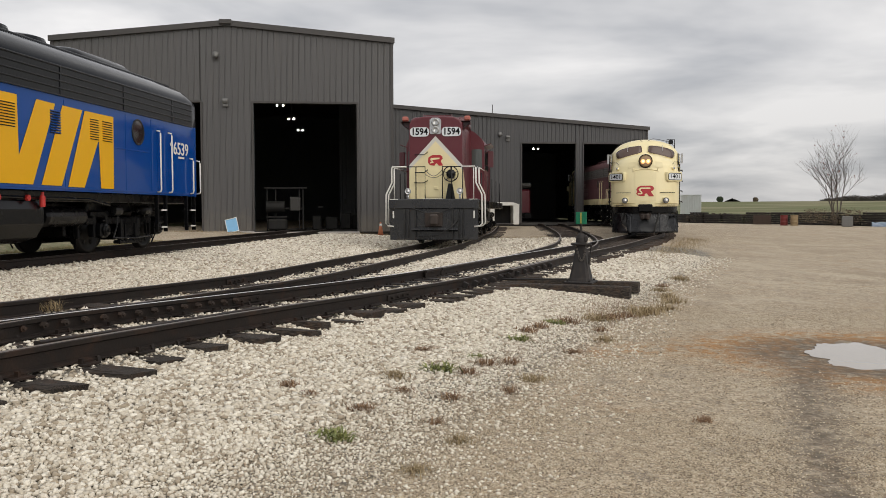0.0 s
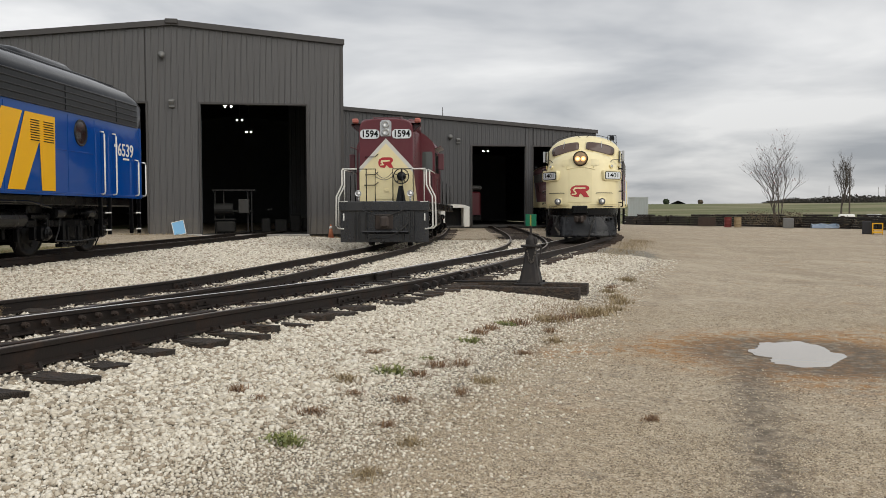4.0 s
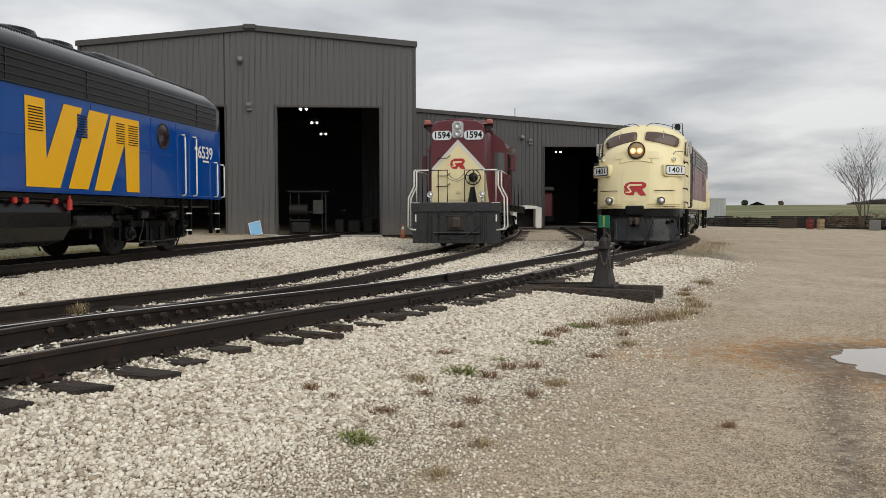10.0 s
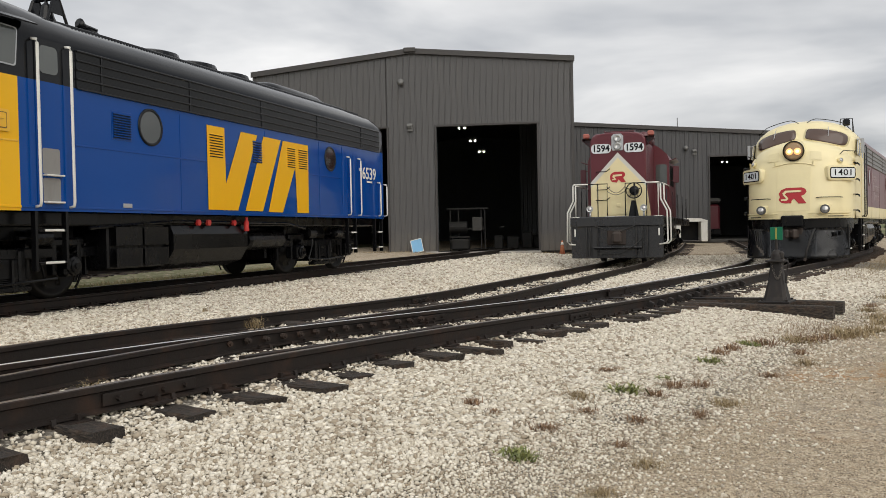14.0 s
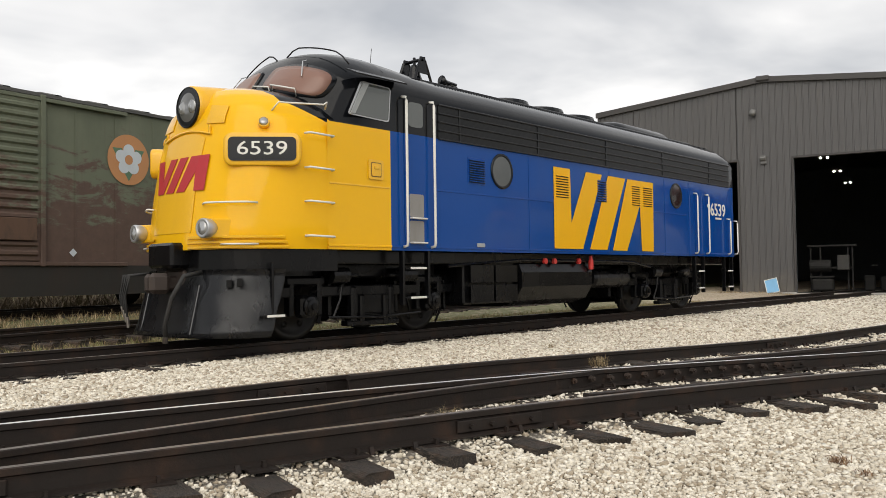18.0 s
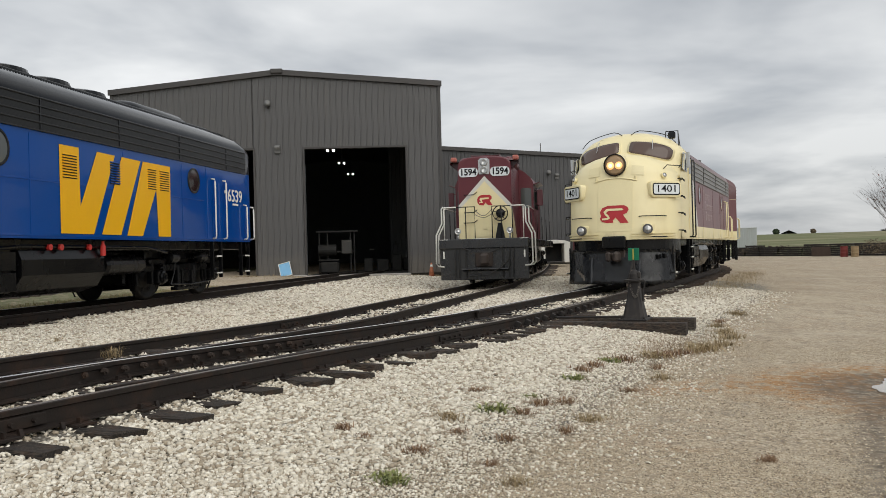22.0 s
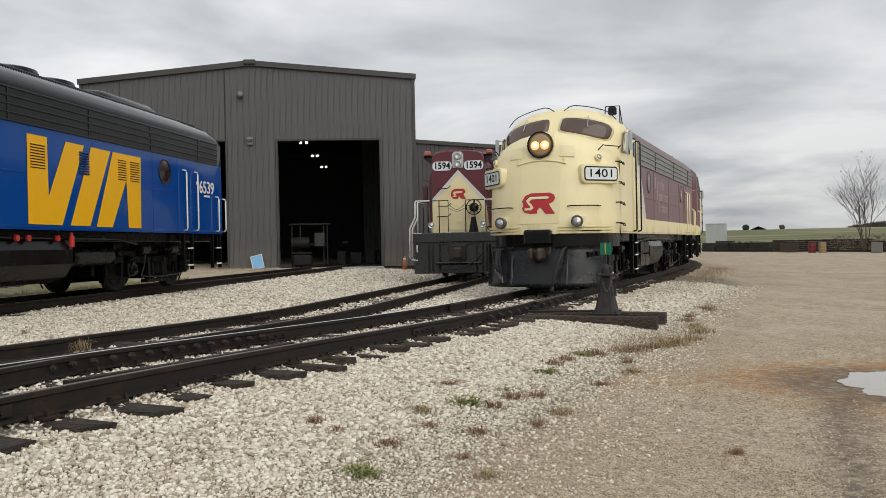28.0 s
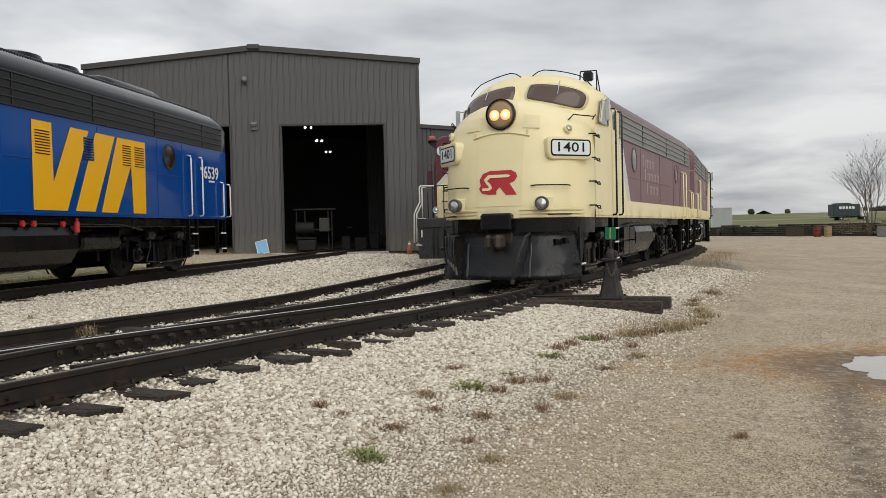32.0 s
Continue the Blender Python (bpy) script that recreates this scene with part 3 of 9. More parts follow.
def tie_material():
    n = Nodes("creosoted_tie")
    grain = n.noise(14, 5, 0.6, 0.3, (1, 14, 6))
    col = n.mix(n.ramp(grain, 0.38, 0.66), (0.008, 0.0065, 0.0055), (0.085, 0.066, 0.052))
    col = n.mix(n.math("MULTIPLY", n.random(), 0.22), col, (0.095, 0.08, 0.066))
    col = n.mix(n.math("MULTIPLY", n.ramp(n.noise(5, 5, 0.7), 0.45, 0.7), 0.6), col, (0.11, 0.062, 0.038))
    n.bump(grain, 1.0, 0.03)
    return n.done(col, 0.85)


M_TIE = tie_material()
TIES = {}


def tie_mesh(length, mat=None):
    """A weathered beam with split, uneven ends; alike lengths share one mesh."""
    num = round(length * 5)
    key = (num, mat)
    if key in TIES:
        return TIES[key]
    rng = random.Random(num)
    bm = bmesh.new()
    L = num / 5
    rows = []
    for i in range(5):
        x = -L / 2 + L * i / 4
        j = [rng.uniform(-0.016, 0.012) for _ in range(8)]
        e = rng.uniform(-0.06, 0.06) if i in (0, 4) else 0
        rows.append([Vector((x + e, -0.115 + j[0], -0.16)), Vector((x + e, -0.115 + j[1], -0.015 + j[2])), Vector((x + e, -0.095 + j[3], j[4])),
                     Vector((x - e, 0.095 + j[5], j[6])), Vector((x - e, 0.115 + j[7], -0.015)), Vector((x, 0.115, -0.16))])
    vr = loft(bm, rows, close=True)
    bm.faces.new(vr[0][::-1])
    bm.faces.new(vr[-1])
    bmesh.ops.recalc_face_normals(bm, faces=bm.faces)
    TIES[key] = mesh_of(bm, "tie", mat or M_TIE)
    return TIES[key]


def lay_ties(track, pts, y0, y1, other=None, gap=0.52, seed=1, limit=300):
    """Ties under a track; beside a turnout they reach out under the other line too."""
    rng = random.Random(seed)
    line = spline([(p.x, p.y) for p in clip_line(pts, y0, y1)][::3], gap)
    plates = []
    n = 0
    for i in range(1, len(line) - 1):
        p, d = line[i], (line[i + 1] - line[i - 1]).normalized()
        r = Vector((d.y, -d.x, 0))
        length, shift = 2.55 + rng.uniform(-0.05, 0.1), rng.uniform(-0.1, 0.1)
        if other:
            e = -lateral(other, p.x, p.y)
            if 0.1 < -e < 2.7:
                length, shift = length - e, shift + e / 2
        c = p + r * shift
        z = rail_level(p.x, p.y) - 0.186 + rng.uniform(-0.01, 0.008)
        plates.append((p, d, z))
        if n >= limit:
            continue
        ob = new("tie", tie_mesh(length))
        ob.parent = track
        a = math.atan2(r.y, r.x) + radians(rng.uniform(-1.6, 1.6))
        ob.matrix_local = Matrix.Translation((c.x, c.y, z)) @ Matrix.Rotation(a, 4, "Z") @ Matrix.Rotation(radians(rng.uniform(-0.8, 0.8)), 4, "Y")
        n += 1
    return plates


def fastenings(track, plates, y1=20.0):
    """Tie plates, spikes and rail anchors along both rails."""
    bm = bmesh.new()
    rng = random.Random(7)
    for p, d, z in plates:
        if not -3 < p.y < y1:
            continue
        r = Vector((d.y, -d.x, 0))
        rot = Matrix((d, r, Vector((0, 0, 1)))).transposed()
        for side in (-0.7525, 0.7525):
            c = p + r * side
            box(bm, (c.x, c.y, z + 0.008), (0.18, 0.30, 0.016), rot=rot)
            for k in (-0.085, 0.085):
                q = c + r * k + d * rng.uniform(-0.05, 0.05)
                box(bm, (q.x, q.y, z + 0.03), (0.022, 0.035, 0.05), rot=rot)
            if rng.random() < 0.75:
                q = c + d * rng.choice((-0.14, 0.14))
                for k in (-0.075, 0.075):
                    w = q + r * k
                    box(bm, (w.x, w.y, z + 0.022), (0.03, 0.022, 0.05), rot=rot @ Matrix.Rotation(radians(20 if k > 0 else -20), 3, "X"))
    return tagged(part("rail_fastenings", bm, M_RAIL, track), "rusty tie plates, spikes and rail anchors", kind="stuff")


def joint_bar(track, line, y, side):
    """Bolted fishplates on both faces of a rail."""
    i = min(range(len(line)), key=lambda k: abs(line[k][0].y - y))
    q, d = line[i]
    r = Vector((d.y, -d.x, 0))
    rot = Matrix((d, r, Vector((0, 0, 1)))).transposed()
    bm = bmesh.new()
    for s in (-1, 1):
        c = q + r * 0.024 * s + Vector((0, 0, -0.1))
        box(bm, c, (0.75, 0.022, 0.085), 0.006, rot)
        for k in range(4):
            b = q + d * (-0.27 + 0.18 * k) + r * 0.04 * s + Vector((0, 0, -0.1))
            cyl(bm, b, b + r * 0.03 * s, 0.018, 6)
    part("joint_bar", bm, M_RAIL, track)


def build_track(name, pts, y0, y1, label, other=None, dz=0.0, left=True, right=True, seed=1, tie_span=None, shiny=True, tops=(None, None)):
    track = thing(name, label, "railway track", kind="structure")
    seg = clip_line(pts, y0, y1)
    for off, on, top in ((-0.7525, left, tops[0]), (0.7525, right, tops[1])):
        if on is False:
            continue
        span = (y0, y1) if on is True else on
        bm = bmesh.new()
        sweep_rail(bm, offset_line(clip_line(pts, *span), off), (1,) if shiny else (), dz)
        part("rail", bm, [M_RAIL, top or M_RAILDULL], track)
    plates = lay_ties(track, pts, *(tie_span or (y0, y1)), other=other, seed=seed)
    fastenings(track, plates)
    return track


FROG_Y = 7.6
track_main = build_track("track_main", PTS_M, -12, 86, "rusty main yard track with dark wooden ties", near_line(PTS_S), left=True, seed=2, tie_span=(-12, 62), tops=(M_RAILTOP, None))
track_stub = build_track("track_siding", PTS_S, -4, 60, "siding that leaves the main track at a turnout", dz=-0.004, seed=3, tie_span=(14.0, 60))
track_shop = build_track("track_shop_lead", PTS_D, 17.2, 74, "curved shop lead into the lower shed", dz=-0.006, seed=4, tie_span=(28, 62.5))
track_door = build_track("track_by_building", PTS_V, -14, 46.5, "straight track into the tall grey building", seed=5)
track_back = build_track("track_behind", PTS_K2, -4, 35, "overgrown track behind the blue locomotive", seed=6, shiny=False)
track_far = build_track("track_of_boxcar", PTS_K1, -10, 37, "rusty track that carries the boxcar", seed=8, shiny=False)
for y in (1.9, 5.35, 12.0, 16.5):
    joint_bar(track_main, offset_line(PTS_M, 0.7525), y, 1)
for y in (2.4, 11.0):
    joint_bar(track_main, offset_line(PTS_M, -0.7525), y, 1)
for y in (5.9, 15.2):
    joint_bar(track_stub, offset_line(PTS_S, -0.7525), y, 1)

# ---- buildings ----
B_YAW = 6.0
B_N = Vector((-math.sin(radians(B_YAW)), math.cos(radians(B_YAW)), 0))
B_U = Vector((B_N.y, -B_N.x, 0))
M_BUILD = Matrix((B_U, B_N, Vector((0, 0, 1)))).transposed().to_4x4()   # local x along the front, y into the building


def siding_material(name, c):
    n = Nodes(name)
    st = n.noise(0.6, 5, 0.6, 0.2, (1, 1, 0.3))
    col = n.mix(n.math("MULTIPLY", st, 0.5), c, shade(c, 0.78))
    col = n.mix(n.math("MULTIPLY", n.ramp(n.noise(2.2, 5, 0.6, 0.2, (2.5, 2.5, 0.12)), 0.5, 0.8), 0.16), col, (0.16, 0.14, 0.11))
    x, y, z = n.xyz()
    col = n.mix(n.math("MULTIPLY", n.ramp(n.math("SUBTRACT", n.noise(1.2, 4), n.math("MULTIPLY", z, 0.35)), 0.05, 0.5), 0.35), col, (0.20, 0.175, 0.14))
    return n.done(col, 0.48, 0.15)


M_SIDING = siding_material("grey_steel_siding", (0.106, 0.104, 0.104))
M_SIDING2 = siding_material("dark_grey_steel_siding", (0.082, 0.082, 0.085))
M_TRIM = worn("dark_grey_trim", (0.062, 0.058, 0.056), 0.45, 0.2, amount=0.15)
M_ROOF = worn("grey_steel_roof", (0.15, 0.145, 0.14), 0.5, 0.3)
M_INSIDE = worn("dim_inner_liner", (0.16, 0.17, 0.18), 0.85, amount=0.3)
M_FLOOR = worn("oily_shop_floor", (0.05, 0.048, 0.045), 0.6, amount=0.4)


def rib_wall(bm, x0, x1, top, y, bottom, pitch=0.305):
    """A sheet of ribbed siding from x0 to x1; bottom and top give its edge heights at x."""
    prof = ((0.0, 0.0), (0.022, -0.034), (0.062, -0.034), (0.084, 0.0), (0.180, 0.0), (0.186, -0.006), (0.202, -0.006), (0.208, 0.0))
    xs, k0 = [], math.floor(x0 / pitch)
    while k0 * pitch < x1:
        for a, d in prof:
            x = k0 * pitch + a
            if x0 < x < x1:
                xs.append((x, d))
        k0 += 1
    xs = [(x0, 0.0)] + xs + [(x1, 0.0)]
    lo = [bm.verts.new((x, y + d, bottom)) for x, d in xs]
    hi = [bm.verts.new((x, y + d, top(x))) for x, d in xs]
    for i in range(len(xs) - 1):
        bm.faces.new((lo[i], lo[i + 1], hi[i + 1], hi[i]))


def front_wall(name, label, x0, x1, y, base, top, doors, mat, thick=0.22):
    """A front wall with door openings through it: ribbed outside, backed, with dark reveals."""
    wall = thing(name, label, "wall", M_BUILD, kind="structure")
    cuts = sorted(doors)
    segs, x = [], x0
    for a, b, h in cuts:
        segs.append((x, a, base))
        segs.append((a, b, h))
        x = b
    segs.append((x, x1, base))
    for a, b, lo in segs:
        if b - a < 0.01:
            continue
        bm = bmesh.new()
        rib_wall(bm, a, b, top, y, lo)
        part("siding_panel", bm, mat, wall)
        bm = bmesh.new()
        pts = [(a, lo), (b, lo), (b, top(b) - 0.05), (a, top(a) - 0.05)]
        rows = [[Vector((px, y + 0.012, pz)) for px, pz in pts], [Vector((px, y + thick, pz)) for px, pz in pts]]
        vr = loft(bm, rows, close=True)
        bm.faces.new(vr[1])
        bm.faces.new(vr[0][::-1])
        part("wall_core", bm, M_INSIDE, wall)
    for a, b, h in cuts:
        bm = bmesh.new()
        for c, s in (((a - 0.05, y - 0.03, (h + base) / 2), (0.10, 0.10, h - base)), ((b + 0.05, y - 0.03, (h + base) / 2), (0.10, 0.10, h - base)),
                     (((a + b) / 2, y - 0.03, h + 0.05), (b - a + 0.2, 0.10, 0.10))):
            box(bm, c, s, 0.008)
        part("door_trim", bm, M_TRIM, wall)
    return wall


D1, D2 = 43.4, 62.0
T_BASE, S_BASE = -0.10, 0.04
TALL_L, TALL_R, TALL_C = -14.63, 1.96, -6.3


def tall_top(x):
    return 10.30 - (0.88 if x < TALL_C else 0.70) * abs(x - TALL_C) / 8.3


def shed_top(x):
    return 8.58 - 1.46 * (x - 2.78) / 19.2


def room(name, label, x0, x1, y0, y1, base, top, open_front=True):
    """Side and rear walls, floor and ceiling behind a front wall."""
    for nm, c, s in (("wall_west", (x0 + 0.11, (y0 + y1) / 2, (top(x0) + base) / 2), (0.22, y1 - y0, top(x0) - base - 0.1)),
                     ("wall_east", (x1 - 0.11, (y0 + y1) / 2, (top(x1) + base) / 2), (0.22, y1 - y0, top(x1) - base - 0.1)),
                     ("wall_rear", ((x0 + x1) / 2, y1 + 0.11, (max(top(x0), top(x1), top((x0 + x1) / 2)) + base) / 2), (x1 - x0, 0.22, max(top(x0), top(x1), top((x0 + x1) / 2)) - base))):
        bm = bmesh.new()
        box(bm, c, s)
        solo(nm, bm, M_INSIDE if nm == "wall_rear" else M_SIDING, label, "wall", M_BUILD, kind="structure")
    bm = bmesh.new()
    box(bm, ((x0 + x1) / 2, (y0 + y1) / 2 + 0.1, base - 0.10), (x1 - x0 - 0.02, y1 - y0 + 0.35, 0.2), 0.02)
    solo("floor", bm, M_FLOOR, "oily concrete shop floor", "floor", M_BUILD, kind="structure")


def roof_slab(name, label, pts, y0, y1, thick=0.16):
    """A roof that follows (x, z) points from the front to the rear."""
    bm = bmesh.new()
    rows = []
    for y in (y0, y1):
        rows.append([Vector((x, y, z)) for x, z in pts] + [Vector((x, y, z - thick)) for x, z in pts[::-1]])
    vr = loft(bm, rows, close=True)
    bm.faces.new(vr[0][::-1])
    bm.faces.new(vr[1])
    bmesh.ops.recalc_face_normals(bm, faces=bm.faces)
    return solo(name, bm, M_ROOF, label, "roof", M_BUILD, kind="structure")


front_wall("wall_tall_front", "tall grey ribbed steel front wall with two track doors", TALL_L, TALL_R, D1, T_BASE, tall_top,
           [(-12.75, -7.6, 6.38), (-5.0, 0.15, 6.38)], M_SIDING)
room("tall", "grey ribbed steel wall of the tall building", TALL_L, TALL_R, D1 + 0.22, D1 + 40, T_BASE, tall_top)
roof_slab("ceiling_tall", "low gabled steel roof of the tall building", [(TALL_L - 0.12, tall_top(TALL_L) + 0.08), (TALL_C, tall_top(TALL_C) + 0.12), (TALL_R + 0.12, tall_top(TALL_R) + 0.08)], D1 - 0.14, D1 + 40.3)
front_wall("wall_shed_front", "dark grey ribbed steel front wall of the lower shed", TALL_R - 3.0, 22.0, D2, S_BASE, shed_top,
           [(12.43, 16.5, 5.93), (17.13, 21.2, 5.93)], M_SIDING2)
room("shed", "dark grey ribbed steel wall of the lower shed", TALL_R - 3.0, 22.0, D2 + 0.22, D2 + 28, S_BASE, shed_top)
roof_slab("ceiling_shed", "single-pitch steel roof of the lower shed", [(TALL_R - 3.0, shed_top(TALL_R - 3.0) + 0.1), (22.15, shed_top(22.15) + 0.1)], D2 - 0.16, D2 + 28.3)
for nm, pts, y, lab in (("trim_tall_eave", [(TALL_L - 0.14, tall_top(TALL_L)), (TALL_C, tall_top(TALL_C) + 0.03), (TALL_R + 0.14, tall_top(TALL_R))], D1 - 0.16, "dark trim along the gable"),
                        ("trim_shed_eave", [(TALL_R, shed_top(TALL_R)), (22.17, shed_top(22.17))], D2 - 0.18, "dark trim along the shed roof")):
    bm = bmesh.new()
    for (xa, za), (xb, zb) in zip(pts, pts[1:]):
        rows = [[Vector((xa, y, za - 0.14)), Vector((xa, y, za + 0.13)), Vector((xa, y + 0.07, za + 0.13)), Vector((xa, y + 0.07, za - 0.14))],
                [Vector((xb, y, zb - 0.14)), Vector((xb, y, zb + 0.13)), Vector((xb, y + 0.07, zb + 0.13)), Vector((xb, y + 0.07, zb - 0.14))]]
        vr = loft(bm, rows, close=True)
        bm.faces.new(vr[0][::-1])
        bm.faces.new(vr[1])
    bmesh.ops.recalc_face_normals(bm, faces=bm.faces)
    solo(nm, bm, M_TRIM, lab, "trim", M_BUILD, kind="structure")
for nm, x, yd, lo, hi in (("trim_corner", TALL_R, D1, T_BASE, tall_top(TALL_R)), ("trim_corner", TALL_L, D1, T_BASE, tall_top(TALL_L)), ("trim_corner", 22.0, D2, S_BASE, shed_top(22))):
    bm = bmesh.new()
    box(bm, (x, yd - 0.02, (lo + hi) / 2), (0.14, 0.12, hi - lo), 0.01)
    solo(nm, bm, M_TRIM, "dark corner trim of the steel siding", "trim", M_BUILD, kind="structure")
bm = bmesh.new()
box(bm, (TALL_C, D1 + 0.05, tall_top(TALL_C) + 0.06), (0.62, 0.6, 0.25), 0.04)
solo("trim_ridge_cap", bm, M_TRIM, "steel cap on the gable's ridge", "trim", M_BUILD, kind="structure")


# ---- cab-unit locomotives ----
def loco_pose(x, y, z, yaw):
    """Local x runs back from the front axle, y to the engine's own right, z up from the rail heads."""
    b = Vector((-math.sin(radians(yaw)), math.cos(radians(yaw)), 0))
    l = Vector((-b.y, b.x, 0))
    m = Matrix((b, l, Vector((0, 0, 1)))).transposed().to_4x4()
    m.translation = (x, y, z)
    return m


def lerp_table(tab, z, k):
    for a, b in zip(tab, tab[1:]):
        if z <= b[0]:
            f = max(0.0, (z - a[0]) / (b[0] - a[0]))
            return a[k] + (b[k] - a[k]) * f
    return tab[-1][k]


# height, front of the nose, half width
NOSE = [(1.37, -1.629, 1.47), (1.6, -1.620, 1.5), (2.2, -1.540, 1.5), (2.8, -1.416, 1.5), (3.05, -1.354, 1.47), (3.3, -1.292, 1.4), (3.5, -1.222, 1.26), (3.66, -1.133, 1.06), (3.77, -1.018, 0.82), (3.85, -0.814, 0.56), (3.89, -0.531, 0.36), (3.915, 0.000, 0.1)]
ROOF = [(3.88, 1.5), (4.0, 1.485), (4.12, 1.43), (4.27, 1.31), (4.43, 1.12), (4.56, 0.84), (4.66, 0.47), (4.70, 0.2), (4.71, 0.0)]
CAB = [(3.2, -0.490), (3.6, -0.290), (3.85, -0.150), (4.05, -0.030), (4.25, 0.120), (4.43, 0.260), (4.55, 0.390), (4.64, 0.650), (4.69, 1.010), (4.71, 1.430)]
NOSE_P, CAB_P, CAB_SIDE, BODY_END = 2.6, 2.9, 1.35, 14.72


def roof_half(z):
    return 1.5 if z <= 3.88 else lerp_table(ROOF, z, 1)


def nose_s(l, z):
    w, f = lerp_table(NOSE, z, 2), lerp_table(NOSE, z, 1)
    u = min(0.999, abs(l) / w)
    return f * (1 - u ** NOSE_P) ** (1 / NOSE_P)


def cab_s(l, z):
    w, f = roof_half(z), lerp_table(CAB, z, 1)
    u = min(0.999, abs(l) / max(0.02, w))
    return CAB_SIDE - (CAB_SIDE - f) * (1 - u ** CAB_P) ** (1 / CAB_P)


WIDE = 1.083


def P(s, l, z):
    """Place on a cab unit: s back from the front axle, l towards its left, z up."""
    return Vector((s, -l * WIDE, z))


def HP(s, l, z):
    """The same on the narrower hood unit."""
    return Vector((s, -l, z))


def contour(side, front, w, p, z, n=28):
    """Half-round plan outline at one height, from the left side round the front to the right side."""
    out = []
    for i in range(n + 1):
        a = -math.pi / 2 + math.pi * i / n
        c, q = abs(math.cos(a)), math.sin(a)
        l = math.copysign(abs(q) ** (2 / p), q) * w
        s = side - (side - front) * c ** (2 / p)
        out.append(P(s, l, z))
    return out


def carbody_mesh():
    bm = bmesh.new()
    # nose, level by level, finely where it rounds over
    zs = [1.37, 1.5, 1.6, 1.75, 1.9, 2.05, 2.2, 2.35, 2.5, 2.65, 2.8, 2.92, 3.05, 3.12, 3.18, 3.24, 3.3, 3.35, 3.4, 3.45, 3.5, 3.54, 3.58, 3.62, 3.66, 3.69, 3.72, 3.745, 3.77, 3.79, 3.81, 3.83, 3.85, 3.87, 3.89, 3.915]
    loft(bm, [contour(0.25, lerp_table(NOSE, z, 1), lerp_table(NOSE, z, 2), NOSE_P, z, 80) for z in zs])
    # cab front and its roof
    zs = [3.2, 3.4, 3.6, 3.75, 3.85, 3.95, 4.05, 4.15, 4.25, 4.33, 4.43, 4.5, 4.55, 4.60, 4.64, 4.67, 4.69, 4.71]
    loft(bm, [contour(CAB_SIDE, lerp_table(CAB, z, 1), max(0.02, roof_half(z)), CAB_P, z, 72) for z in zs])
    # lower cab sides
    for sg in (-1, 1):
        loft(bm, [[P(s, 1.5 * sg, z) for s in (0.0, 0.5, 1.0, CAB_SIDE)] for z in (1.37, 2.3, 3.3)])
    # long body with rounded roof and rear
    sec = [(1.5, 1.37), (1.5, 2.0), (1.5, 2.8), (1.5, 3.5)] + [(w, z) for z, w in ROOF]
    full = sec + [(-w, z) for w, z in sec[-2::-1]]
    rows = []
    for s, k, cut in ((CAB_SIDE, 1, 0), (1.7, 1, 0), (2.2, 1, 0), (2.7, 1, 0), (3, 1, 0), (6, 1, 0), (9, 1, 0), (12, 1, 0), (14.1, 1, 0), (14.4, 1, 0.03), (14.58, 0.997, 0.10), (14.68, 0.99, 0.20), (BODY_END, 0.98, 0.30)):
        low = 0.15 * sstep((s - CAB_SIDE) / 1.5)
        rows.append([P(s, w * k, z - cut * sstep((z - 3.3) / 1.2) - low * max(0.0, z - 3.88) / 0.83) for w, z in full])
    vr = loft(bm, rows)
    bm.faces.new(vr[-1])
    # floor of the body
    for a, b, w in ((0.0, BODY_END, 1.49),):
        bm.faces.new([bm.verts.new(q) for q in (P(a, w, 1.38), P(b, w, 1.38), P(b, -w, 1.38), P(a, -w, 1.38))])
    bm.faces.new([bm.verts.new(q) for q in contour(0.25, -1.63, 1.46, NOSE_P, 1.38, 24)])
    bmesh.ops.recalc_face_normals(bm, faces=bm.faces)
    return bm


def side_map(sg, base=1.5):
    """Maps (s, z, out) to the carbody side; sg 1 is the engine's left."""
    return lambda s, z, d: P(s, sg * (base + d), z)


def nose_map(l, z, d):
    e = 0.01
    p = P(nose_s(l, z), l, z)
    tl = P(nose_s(l + e, z), l + e, z) - P(nose_s(l - e, z), l - e, z)
    tz = P(nose_s(l, z + e), l, z + e) - P(nose_s(l, z - e), l, z - e)
    n = tl.cross(tz).normalized()
    if n.x > 0:
        n = -n
    return p + n * d


def cab_map(l, z, d):
    e = 0.01
    p = P(cab_s(l, z), l, z)
    tl = P(cab_s(l + e, z), l + e, z) - P(cab_s(l - e, z), l - e, z)
    tz = P(cab_s(l, z + e), l, z + e) - P(cab_s(l, z - e), l, z - e)
    n = tl.cross(tz).normalized()
    if n.x > 0:
        n = -n
    return p + n * d


